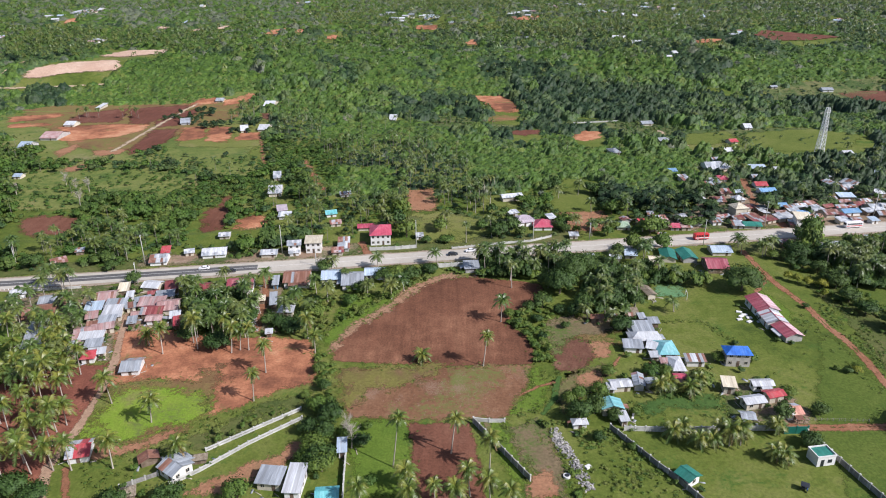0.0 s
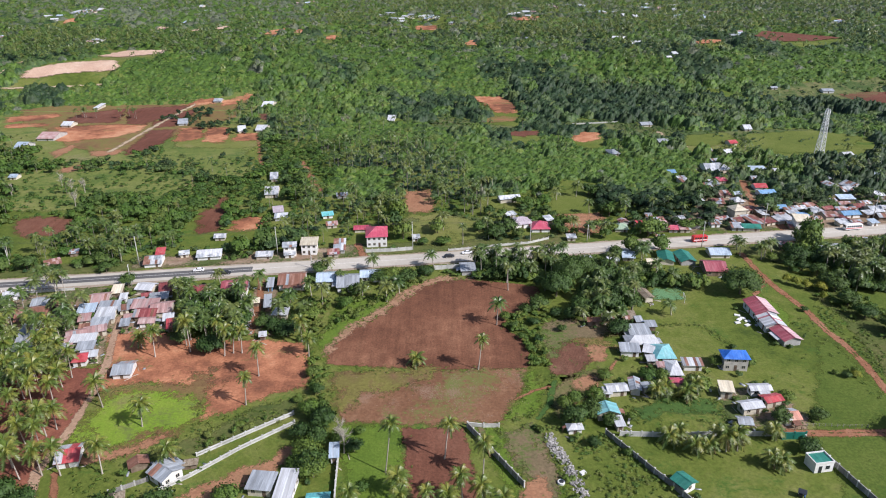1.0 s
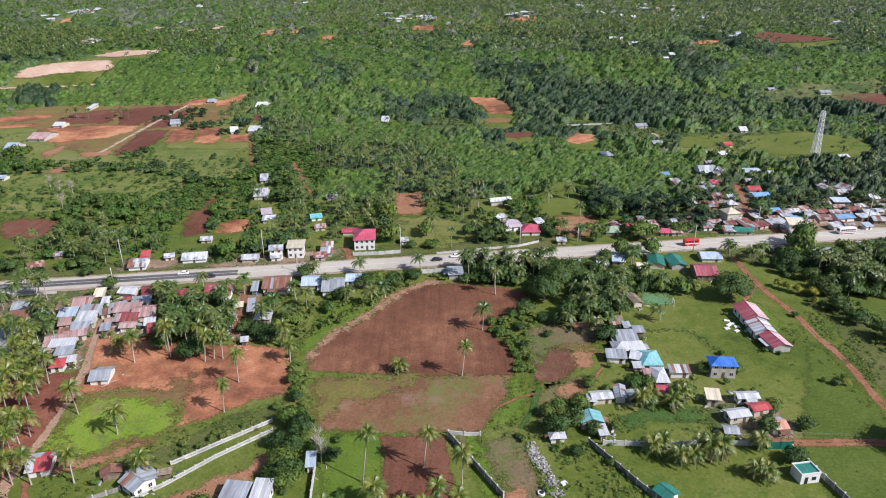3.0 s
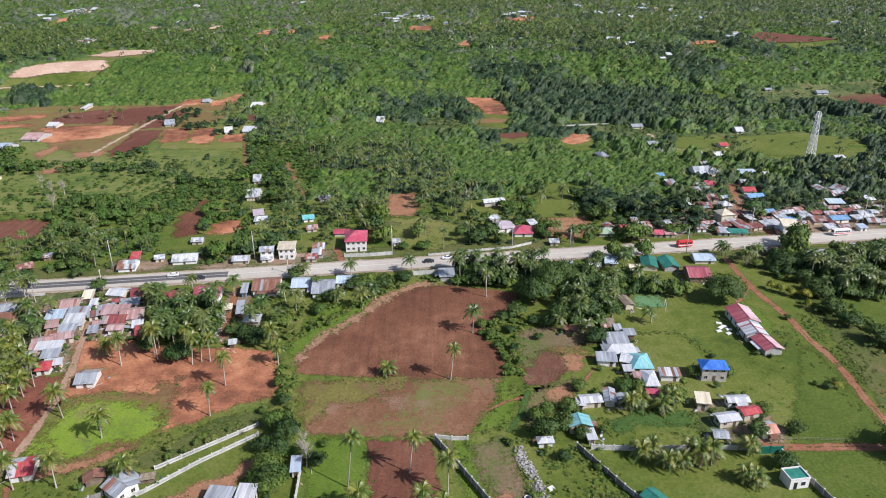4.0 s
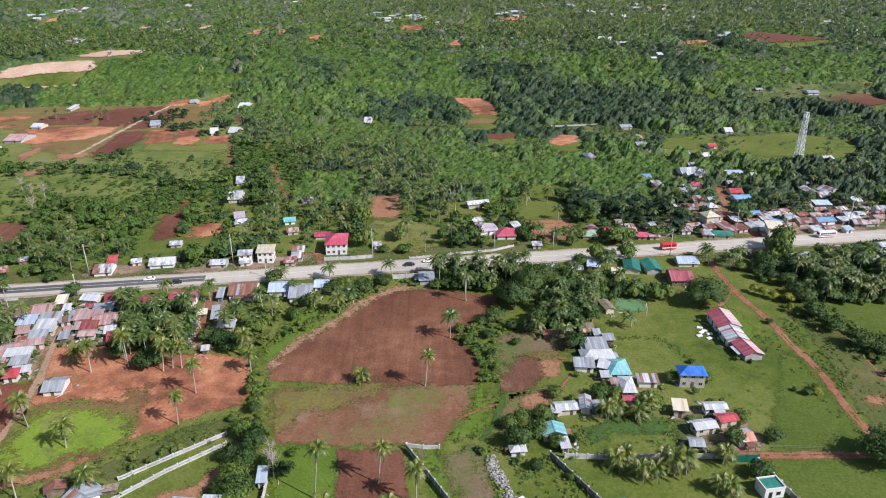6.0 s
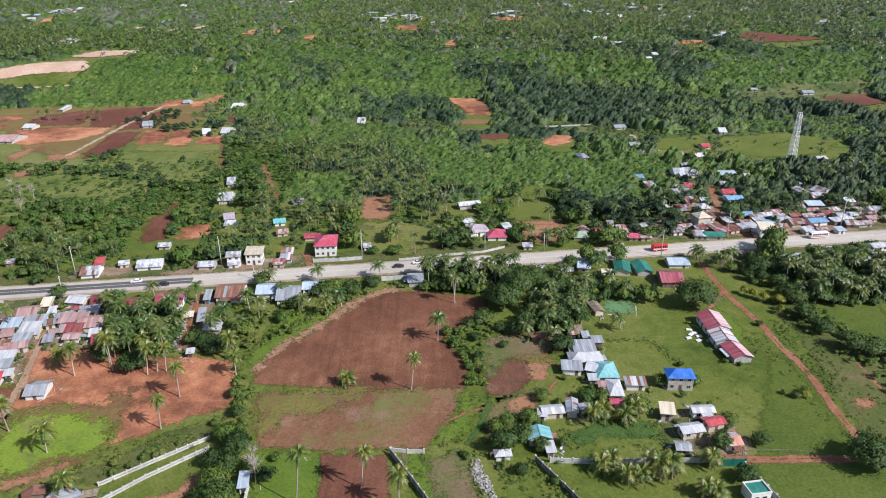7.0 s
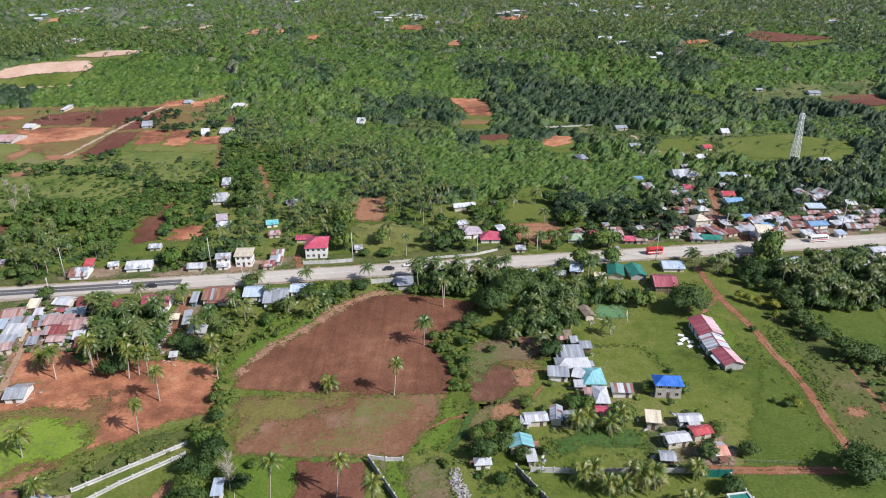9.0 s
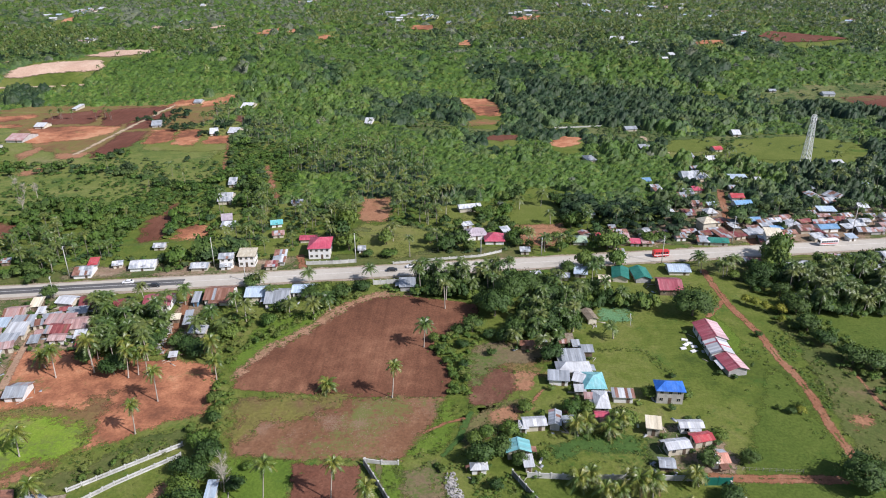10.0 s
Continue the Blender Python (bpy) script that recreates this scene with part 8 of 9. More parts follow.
ZONES['GROVE'].append([(-197, 301), (-174, 287), (-163, 300), (-147, 304), (-129, 298), (-108, 290), (-102, 277), (-122, 274), (-130, 266), (-175, 263)])
ZONES['GROVE'].append([(-521, 865), (-460, 891), (-341, 836), (-272, 823), (-213, 770), (-264, 711), (-324, 721), (-368, 696), (-405, 665)])
ZONES['GROVE'].append([(-109, 898), (-55, 914), (35, 867), (170, 804), (281, 863), (370, 869), (556, 915), (626, 1037), (756, 1262), (305, 1255), (-77, 1272), (-197, 1176), (-176, 963)])
ZONES['GROVE'].append([(-215, 577), (-204, 587), (-150, 575), (-134, 514), (-162, 497), (-193, 515)])
ZONES['GROVE'].append([(78, 341), (94, 345), (86, 301), (72, 282), (70, 302)])
ZONES['GROVE'].append([(-134, 514), (-99, 527), (-79, 456), (-95, 462), (-112, 472)])
ZONES['OPEN'].append([(-249, 389), (-242, 394), (-209, 394), (-191, 405), (-161, 389), (-140, 382), (-135, 343), (-154, 348), (-182, 351), (-178, 331), (-188, 323), (-206, 315)])
ZONES['OPEN'].append([(-209, 408), (-198, 422), (-181, 441), (-173, 458), (-154, 446), (-142, 404), (-152, 419), (-171, 414), (-177, 403)])
ZONES['OPEN'].append([(-139, 451), (-121, 457), (-108, 402), (-125, 403)])
ZONES['OPEN'].append([(169, 492), (223, 492), (263, 491), (279, 462), (237, 438), (205, 446), (199, 471), (168, 447), (160, 457)])
ZONES['OPEN'].append([(-6, 545), (12, 531), (28, 515), (52, 506), (47, 489), (11, 488), (-5, 502)])
ZONES['OPEN'].append([(-18, 316), (-2, 324), (20, 317), (21, 283), (-11, 278)])
ZONES['OPEN'].append([(53, 354), (69, 381), (86, 373), (77, 317), (64, 292), (57, 302), (60, 328)])
ZONES['OPEN'].append([(24, 348), (39, 354), (55, 359), (51, 341), (32, 326), (23, 329)])
ZONES['OPEN'].append([(287, 626), (328, 641), (409, 652), (395, 625), (343, 581), (316, 593), (287, 570), (271, 582)])
ZONES['OPEN'].append([(215, 635), (255, 622), (269, 594), (261, 575), (232, 626)])
ZONES['OPEN'].append([(-80, 317), (-70, 322), (-62, 297), (-71, 290), (-79, 304)])
ZONES['OPEN'].append([(-110, 350), (-97, 351), (-90, 330), (-100, 322)])
ZONES['OPEN'].append([(-150, 310), (-144, 311), (-137, 297), (-143, 294)])
ZONES['OPEN'].append([(88, 524), (122, 523), (153, 513), (169, 492), (166, 476), (142, 472), (116, 497), (86, 497)])
ZONES['OPEN'].append([(-173, 437), (-123, 437), (-109, 389), (-154, 390)])
ZONES['CLEAR'].append([(-344, 551), (-287, 570), (-214, 588), (-207, 594), (-160, 619), (-158, 590), (-200, 558), (-154, 510), (-139, 451), (-158, 457), (-177, 469), (-204, 434), (-229, 413), (-251, 429), (-261, 453), (-281, 442)])
ZONES['CLEAR'].append([(-384, 634), (-336, 627), (-293, 630), (-326, 617), (-337, 629), (-292, 654), (-312, 699), (-273, 735), (-270, 718), (-309, 691), (-368, 695), (-385, 646)])
ZONES['CLEAR'].append([(-145, 862), (-111, 912), (-112, 813), (-136, 808)])
ZONES['GROVE'].append([(13, 263), (30, 266), (52, 266), (51, 250), (12, 243)])
ZONES['GROVE'].append([(66, 252), (86, 247), (103, 244), (100, 238), (87, 240), (63, 217), (47, 217), (58, 246)])
ZONES['GROVE'].append([(152, 258), (162, 263), (181, 267), (199, 267), (205, 253), (186, 236), (164, 235), (156, 238)])
ZONES['TOWN'].append([(94, 325), (125, 324), (173, 457), (209, 471), (184, 392), (226, 391), (268, 401), (211, 288), (88, 300)])
ZONES['SOUTHBUSH'].append([(-61, 218), (-48, 236), (-10, 255), (11, 261), (13, 251), (-3, 250), (-18, 231), (-36, 210), (-43, 203), (-58, 203)])
ZONES['SOUTHBUSH'].append([(-43, 203), (-35, 189), (-29, 160), (-35, 155), (-42, 171), (-38, 173)])
ZONES['SOUTHBUSH'].append([(17, 224), (36, 226), (43, 217), (36, 188), (31, 185), (29, 202), (22, 211)])
ZONES['SOUTHBUSH'].append([(142, 258), (141, 233), (147, 200), (151, 171), (162, 186), (160, 224), (148, 248)])
ZONES['SOUTHBUSH'].append([(-67, 246), (-51, 256), (-45, 218), (-57, 210)])
ZONES['SOUTHBUSH'].append([(-62, 145), (-45, 160), (-42, 167), (-51, 165), (-62, 153)])
ZONES['WEEDS'].append([(41, 152), (56, 136), (60, 127), (39, 127)])
ZONES['WEEDS'].append([(122, 216), (127, 166), (133, 144), (171, 200), (147, 224)])
ZONES['WEEDS'].append([(-95, 134), (-88, 146), (-69, 158), (-44, 171), (-41, 162), (-63, 148), (-73, 133), (-78, 128)])
ZONES['WEEDS'].append([(54, 172), (84, 169), (80, 157), (50, 158)])
ZONES['WEEDS'].append([(8, 157), (27, 157), (27, 129), (23, 127)])
ZONES['WEEDS'].append([(27, 182), (38, 185), (27, 159), (18, 158)])
ZONES['LEFTPALM'].append([(-171, 220), (-151, 228), (-132, 219), (-118, 190), (-110, 171), (-105, 153), (-101, 136), (-118, 136)])
ZONES['LEFTPALM'].append([(-101, 246), (-72, 239), (-67, 219), (-64, 196), (-75, 203), (-84, 200)])
ZONES['SOUTHBUSH'].append([(26, 158), (30, 154), (32, 147), (36, 127), (32, 127), (26, 146)])
ZONES['SOUTHBUSH'].append([(-100, 246), (-72, 239), (-64, 203), (-72, 199), (-84, 203)])
ZONES['SOUTHBUSH'].append([(-132, 219), (-129, 244), (-101, 246), (-98, 232), (-117, 237), (-122, 219)])
ZONES['LEFTPALM'].append([(-158, 241), (-143, 247), (-129, 215), (-120, 190), (-132, 190), (-146, 212)])
ZONES['LEFTPALM'].append([(-78, 246), (-68, 246), (-63, 218), (-69, 219)])
ZONES['UNDERSTORY'].append([(146, 270), (158, 277), (178, 283), (215, 288), (216, 270), (199, 267), (162, 263), (150, 260)])
ZONES['UNDERSTORY'].append([(-94, 224), (-97, 236), (-91, 243), (-78, 241), (-71, 230), (-62, 208), (-66, 199), (-72, 196), (-81, 203)])
ZONES['THICKET'].append([(36, 153), (46, 154), (49, 147), (57, 130), (33, 129)])
ZONES['THICKET'].append([(27, 155), (29, 155), (32, 141), (33, 129), (31, 129), (30, 141)])
ZONES['THICKET'].append([(135, 225), (147, 229), (143, 194), (130, 171), (132, 186), (133, 208)])
ZONES['THICKET'].append([(46, 153), (48, 153), (58, 130), (55, 130)])
ZONES['THICKET'].append([(20, 161), (33, 162), (35, 158), (32, 155), (22, 156)])
ZONES['SUNNY'].append([(-40, 201), (-37, 212), (-31, 219), (-24, 227), (-14, 238), (-4, 247), (-7, 249), (-17, 241), (-27, 231), (-33, 222), (-39, 214), (-42, 203)])
ZONES['HEDGE'].append([(21, 218), (27, 223), (33, 212), (36, 195), (35, 185), (29, 185), (30, 193), (28, 206)])
ZONES['HEDGE'].append([(24, 217), (31, 222), (34, 211), (38, 202), (35, 197), (30, 202)])
ZONES['HEDGE'].append([(28, 200), (32, 214), (34, 200), (33, 185), (30, 182), (28, 185)])


def in_zone(key, xs, ys):
    hit = np.zeros(len(xs), bool)
    for pts in ZONES[key]:
        hit |= inside_many(xs, ys, pts)
    return hit


rng = np.random.default_rng(33)
WOOD_WORDS = "dense mixed tropical woodland with uneven crowns"

def canopy(name, xs, ys, span, high, group, cell, share, size, label, rng):
    """A closed canopy of many crowns: each crown a rounded, lumpy dome, the highest one showing, with loose leafy sprays standing out of it."""
    x0, y0 = xs.min() - 9, ys.min() - 9
    nx, ny = int((xs.max() + 9 - x0) / cell) + 1, int((ys.max() + 9 - y0) / cell) + 1
    top, owner = np.zeros((ny, nx)), np.full((ny, nx), -1)
    jx, jy = rng.uniform(-0.36, 0.36, (ny, nx)) * cell, rng.uniform(-0.36, 0.36, (ny, nx)) * cell
    gx, gy = x0 + cell * np.arange(nx)[None, :] + jx, y0 + cell * np.arange(ny)[:, None] + jy
    lump = rng.uniform(0, 2 * np.pi, (len(xs), 2))
    for i in range(len(xs)):
        r = span[i]
        a, b = max(0, int((xs[i] - r - x0) / cell)), min(nx, int((xs[i] + r - x0) / cell) + 2)
        c, d = max(0, int((ys[i] - r - y0) / cell)), min(ny, int((ys[i] + r - y0) / cell) + 2)
        dx, dy = (gx[c:d, a:b] - xs[i]) / r, (gy[c:d, a:b] - ys[i]) / r
        q = dx * dx + dy * dy
        wave = 0.24 * np.sin(5.5 * dx + lump[i, 0]) * np.sin(5.5 * dy + lump[i, 1])
        z = np.where(q < 1, high[i] * (0.12 + 0.88 * np.sqrt(np.maximum(0, 1 - q)) + wave), 0)
        won = z > top[c:d, a:b]
        top[c:d, a:b][won] = z[won]
        owner[c:d, a:b][won] = i
    top += np.where(top > 0, rng.uniform(-0.45, 0.4, top.shape) * np.minimum(0.35 * top, 1.1 * cell), 0)
    top *= np.where(rng.uniform(0, 1, top.shape) < 0.13, 0.45, 1.0)
    top = np.where(owner >= 0, np.maximum(top, 0.1), -0.1)
    verts = np.stack([gx.ravel(), gy.ravel(), (top + ground_z(gx, gy)).ravel()], 1)
    j, i = np.meshgrid(np.arange(ny - 1), np.arange(nx - 1), indexing="ij")
    c = (j * nx + i).ravel()
    quads = np.stack([c, c + 1, c + 1 + nx, c + nx], 1)
    flat_own, flat_top = owner.ravel(), top.ravel()
    best = quads[np.arange(len(quads)), flat_top[quads].argmax(1)]
    good = flat_own[best] >= 0
    quads, best = quads[good], best[good]
    tints, shade = rng.uniform(0, 1, len(xs)), rng.uniform(0.15, 0.85, len(xs))
    spray = np.nonzero((flat_own >= 0) & (flat_top > 0.6) & (rng.uniform(0, 1, flat_own.shape) < share))[0]
    for g in range(4):
        mine = quads[group[flat_own[best]] == g]
        if not len(mine):
            continue
        used, back = np.unique(mine, return_inverse=True)
        mine = back.reshape(mine.shape)
        own = np.maximum(flat_own[used], 0)
        v, t = [verts[used]], [mine[:, [0, 1, 2]], mine[:, [0, 2, 3]]]
        tn, lf = [tints[own]], [np.clip(shade[own] + rng.uniform(-0.2, 0.2, len(used)), 0, 1)]
        mark = spray[group[flat_own[spray]] == g]
        n = len(mark)
        if n:
            way = rng.normal(size=(n, 3)) * np.array([1, 1, 0.7])
            way /= np.linalg.norm(way, axis=1)[:, None]
            side = np.cross(way, np.array([0, 0, 1.0]) + rng.normal(scale=0.5, size=(n, 3)))
            side /= np.linalg.norm(side, axis=1)[:, None]
            big = size * rng.uniform(0.6, 1.5, (n, 1))
            mid = verts[mark] + np.array([0, 0, 0.25]) * big
            v.append(np.stack([mid - way * big * 0.6 - side * big * 0.5, mid - way * big * 0.6 + side * big * 0.5, mid + way * big + np.array([0, 0, 0.35]) * big], 1).reshape(-1, 3))
            t.append(len(used) + np.arange(3 * n).reshape(-1, 3))
            tn.append(np.repeat(tints[flat_own[mark]], 3)), lf.append(np.repeat(rng.uniform(0.1, 1, n), 3))
        v, t = np.concatenate(v), np.concatenate(t)
        down = np.cross(v[t[:, 1]] - v[t[:, 0]], v[t[:, 2]] - v[t[:, 0]])[:, 2] < 0
        t[down] = t[down][:, [0, 2, 1]]
        tagged(new(name, big_mesh(name, v, t, FOLIAGE[g], np.concatenate(tn), np.concatenate(lf))), label, "woodland", "", "stuff")


FOLIAGE = ("leaves", "leaves_dark", "leaves_light", "leaves_grey_haze")


def kind_of(xs, ys, blur=7.0):
    """What grows at each place: 0 mixed wood, 1 dark broadleaf wood, 2 pale scrub, 3 palms, 4 open grass, 5 cleared, 6 gardens of the town."""
    wx, wy = xs + blur * rough_noise(xs, ys, 0.05, 5.0), ys + 1.6 * blur * rough_noise(xs, ys, 0.05, 8.0)
    kind = np.zeros(len(xs), int)
    for value, key in ((2, "LIME"), (3, "GROVE"), (1, "DARK"), (6, "TOWN"), (4, "OPEN"), (5, "CLEAR")):
        kind[in_zone(key, wx, wy)] = value
    return kind


def north_of_road(xs, ys, off):
    return ys > ROAD_A.y + (ROAD_B.y - ROAD_A.y) * (xs - ROAD_A.x) / (ROAD_B.x - ROAD_A.x) + off


def pick(kind, table):
    return np.array(table)[kind]


def leaf_group(kind, xs, ys, rng, seed):
    """Which foliage a plant has: 0 mixed green, 1 dark, 2 pale, 3 grey, by what grows there and by patches of wood.
    More pale to the left and far off, and more grey far off, put haze into the leaf colour.
    """
    # pale share raised on the left and past 760 m: hazy brightness as colour
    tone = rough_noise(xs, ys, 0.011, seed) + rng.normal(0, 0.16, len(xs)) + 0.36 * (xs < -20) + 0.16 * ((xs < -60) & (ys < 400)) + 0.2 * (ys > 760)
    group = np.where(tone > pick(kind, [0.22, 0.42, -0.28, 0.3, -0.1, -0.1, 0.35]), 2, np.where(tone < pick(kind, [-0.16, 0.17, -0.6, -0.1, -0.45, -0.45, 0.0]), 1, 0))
    # grey share grows past 650 m in place of haze
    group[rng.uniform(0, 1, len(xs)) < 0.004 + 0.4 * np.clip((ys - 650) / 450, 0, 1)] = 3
    return group


# north of the highway, to 650 m: trees
xs, ys = lattice(-570, 570, 225, 650, 3.6, rng)
ok = north_of_road(xs, ys, 13) & free_of(xs, ys, 1.5)
xs, ys = xs[ok], ys[ok]
kind = kind_of(xs, ys)
bunch = rough_noise(xs, ys, 0.03, 4.0)
lot = rng.uniform(0, 1, len(xs))
ok = lot < pick(kind, [0.56, 0.40, 0.72, 0.34, 0.09, 0.02, 0.62]) + np.where(bunch > 0.15, pick(kind, [0.12, 0.0, 0.1, 0.0, 0.2, 0.05, 0.1]), 0.0)
xs, ys, kind = xs[ok], ys[ok], kind[ok]
is_palm = rng.uniform(0, 1, len(xs)) < pick(kind, [0.05, 0.015, 0.01, 0.78, 0.03, 0.25, 0.2])
p = np.nonzero(is_palm)[0]
size = rng.uniform(2.5, 3.4, len(p))
tall = size * rng.uniform(0.7, 1.1, len(p)) * np.where(kind[p] == 3, 1.12, 1.0) * np.where((xs[p] < -95) & (ys[p] < 335), 0.92, 1.0)
close = ys[p] < 400
for q, shapes in ((close, NEAR_PALMS), (~close, PALMS)):
    plant_many("palm_grove", xs[p][q], ys[p][q], shapes, size[q], tall[q], "fronds", "heads of a coconut palm grove", "palm grove", rng.uniform(0, 1, q.sum()), rng)
    plant_many("palm_trunks", xs[p][q], ys[p][q], GROVE_TRUNK, size[q], tall[q], "trunk_grove", "thin pale trunks of a coconut palm grove", "palm grove", rng.uniform(0, 1, q.sum()), rng)
p = np.nonzero(~is_palm)[0]
k = kind[p]
span = pick(k, [2.6, 3.9, 2.0, 2.1, 1.5, 2.0, 2.6]) * np.exp(rng.normal(0, 0.27, len(p)))
span *= np.where(rng.uniform(0, 1, len(p)) < pick(k, [0.10, 0.1, 0.05, 0.0, 0.08, 0.2, 0.1]), 1.55, 1.0)
span = np.minimum(span, 6.0)
high = span * pick(k, [1.1, 1.05, 0.8, 0.95, 0.85, 1.0, 1.0]) * rng.uniform(0.8, 1.3, len(p))
group = leaf_group(k, xs[p], ys[p], rng, 9.0)
for g, material in enumerate(FOLIAGE):
    q = (group == g) & (ys[p] < 350)
    plant_many("woodland", xs[p][q], ys[p][q], MID, span[q], high[q], material, WOOD_WORDS, "woodland", rng.uniform(0, 1, q.sum()), rng)
lone = (ys[p] >= 350) & ((k == 4) | (k == 5) | ((xs[p] < -60) & (ys[p] < 470)))
for g, material in enumerate(FOLIAGE):
    q = (group == g) & lone
    plant_many("field_trees", xs[p][q], ys[p][q], LONE, span[q], high[q] * 0.9, material, "scattered small green trees in open grassland", "trees", rng.uniform(0, 1, q.sum()), rng)
beyond = (ys[p] >= 350) & ~lone
TALL = [a[beyond] for a in (xs[p], ys[p], span, high, group)]

# a belt of trees and a few palms along the far red plots
bx = np.concatenate([rng.uniform(-214, -180, 26), rng.uniform(-186, -150, 10), rng.uniform(-150, -136, 12)])
by = np.concatenate([rng.uniform(520, 566, 26), rng.uniform(500, 514, 10), rng.uniform(470, 520, 12)])
plant_many("field_trees", bx, by, LONE, rng.uniform(1.8, 4.0, len(bx)), rng.uniform(2.0, 4.2, len(bx)), "leaves_dark", "belt of dark trees between red plots", "trees", rng.uniform(0, 1, len(bx)), rng)
bx, by = rng.uniform(-292, -226, 9), 540 + rng.uniform(-6, 6, 9)
plant_many("palm_grove", bx, by, PALMS, np.full(9, 2.8), np.full(9, 2.6), "fronds", "a few coconut palms between red plots", "palm grove", rng.uniform(0, 1, 9), rng)
plant_many("palm_trunks", bx, by, GROVE_TRUNK, np.full(9, 2.8), np.full(9, 2.6), "trunk_grove", "thin pale trunks of a few coconut palms", "palm grove", rng.uniform(0, 1, 9), rng)

# low growth between the trees
xs, ys = lattice(-570, 570, 225, 650, 3.3, rng)
ok = north_of_road(xs, ys, 12) & free_of(xs, ys, 1.0)
xs, ys = xs[ok], ys[ok]
kind = kind_of(xs, ys)
bunch = rough_noise(xs, ys, 0.035, 44.0)
ok = rng.uniform(0, 1, len(xs)) < pick(kind, [0.6, 0.45, 0.85, 0.6, 0.3, 0.1, 0.4]) + np.where(bunch > 0.04, pick(kind, [0.2, 0.1, 0.1, 0.15, 0.5, 0.1, 0.1]), 0.0)
xs, ys, kind = xs[ok], ys[ok], kind[ok]
span = pick(kind, [1.7, 1.8, 1.8, 1.5, 1.25, 0.9, 1.4]) * rng.uniform(0.55, 1.4, len(xs))
high = span * rng.uniform(0.5, 1.0, len(xs)) * pick(kind, [1.0, 1.0, 0.9, 1.0, 0.75, 0.75, 1.0])
group = leaf_group(kind, xs, ys, rng, 61.0)
group[(group == 3)] = 0
for g, material in enumerate(FOLIAGE[:3]):
    q = (group == g) & ((ys < 350) | (kind == 4) | (kind == 5) | ((xs < -60) & (ys < 470)))
    plant_many("undergrowth", xs[q], ys[q], UNDER, span[q], high[q], material, "light green bushes and saplings between the trees", "undergrowth", rng.uniform(0, 1, q.sum()), rng)
beyond = (ys >= 350) & (kind != 4) & (kind != 5) & ~((xs < -60) & (ys < 470))
xs, ys, span, high, group = (np.concatenate([a, b[beyond]]) for a, b in zip(TALL, (xs, ys, span, high, group)))
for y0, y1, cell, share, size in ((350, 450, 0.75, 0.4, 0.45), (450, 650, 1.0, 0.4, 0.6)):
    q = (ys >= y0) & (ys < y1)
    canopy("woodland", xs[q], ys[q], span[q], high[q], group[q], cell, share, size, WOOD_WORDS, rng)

# single bushes in the pastures
xs, ys = lattice(-570, 570, 262, 650, 5.0, rng)
inner = np.zeros(len(xs), bool)
for pts in MOWN:
    inner |= inside_many(xs, ys, pts)
q = inner & (rng.uniform(0, 1, len(xs)) < 0.02 + 0.3 * (rough_noise(xs, ys, 0.04, 88.0) > 0.16))
plant_many("pasture_bushes", xs[q], ys[q], UNDER, rng.uniform(0.5, 1.8, q.sum()), rng.uniform(0.3, 1.4, q.sum()), "leaves", "scattered low bushes in the pasture", "bushes", rng.uniform(0, 1, q.sum()), rng)

# beyond, to the horizon of the view
for y0, y1, step, cell, share, palms in ((650, 900, 3.6, 1.8, 0.4, FAR_PALMS), (900, 1480, 5.0, 3.1, 0.4, FAR_PALMS)):
    xs, ys = lattice(-1130, 1130, y0, y1, step, rng)
    ok = free_of(xs, ys, 2.0)
    xs, ys = xs[ok], ys[ok]
    kind = kind_of(xs, ys, 14.0)
    bunch = rough_noise(xs, ys, 0.012, 14.0)
    ok = rng.uniform(0, 1, len(xs)) < pick(kind, [0.75, 0.8, 0.88, 0.5, 0.06, 0.05, 0.5]) + np.where(bunch > 0.1, pick(kind, [0.2, 0.1, 0.1, 0.1, 0.15, 0.05, 0.1]), -0.1)
    xs, ys, kind = xs[ok], ys[ok], kind[ok]
    is_palm = rng.uniform(0, 1, len(xs)) < pick(kind, [0.1, 0.02, 0.03, 0.5, 0.1, 0.1, 0.3])
    p = np.nonzero(is_palm)[0]
    size = rng.uniform(2.8, 3.9, len(p))
    plant_many("palm_grove", xs[p], ys[p], palms, size, size * rng.uniform(0.9, 1.4, len(p)), "fronds", "distant coconut palm plantation", "palm grove", rng.uniform(0, 1, len(p)), rng)
    p = np.nonzero(~is_palm)[0]
    k = kind[p]
    span = pick(k, [2.9, 3.6, 2.5, 2.7, 2.0, 2.2, 2.8]) * np.exp(rng.normal(0, 0.26, len(p)))
    span *= np.where(rng.uniform(0, 1, len(p)) < 0.07, 1.5, 1.0) * (1.15 if y0 > 800 else 1.0)
    span = np.minimum(span, 6.5)
    high = span * pick(k, [0.95, 1.0, 0.7, 0.9, 0.8, 0.8, 0.9]) * rng.uniform(0.75, 1.25, len(p))
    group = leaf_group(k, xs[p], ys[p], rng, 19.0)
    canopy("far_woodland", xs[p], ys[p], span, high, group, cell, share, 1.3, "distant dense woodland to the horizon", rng)

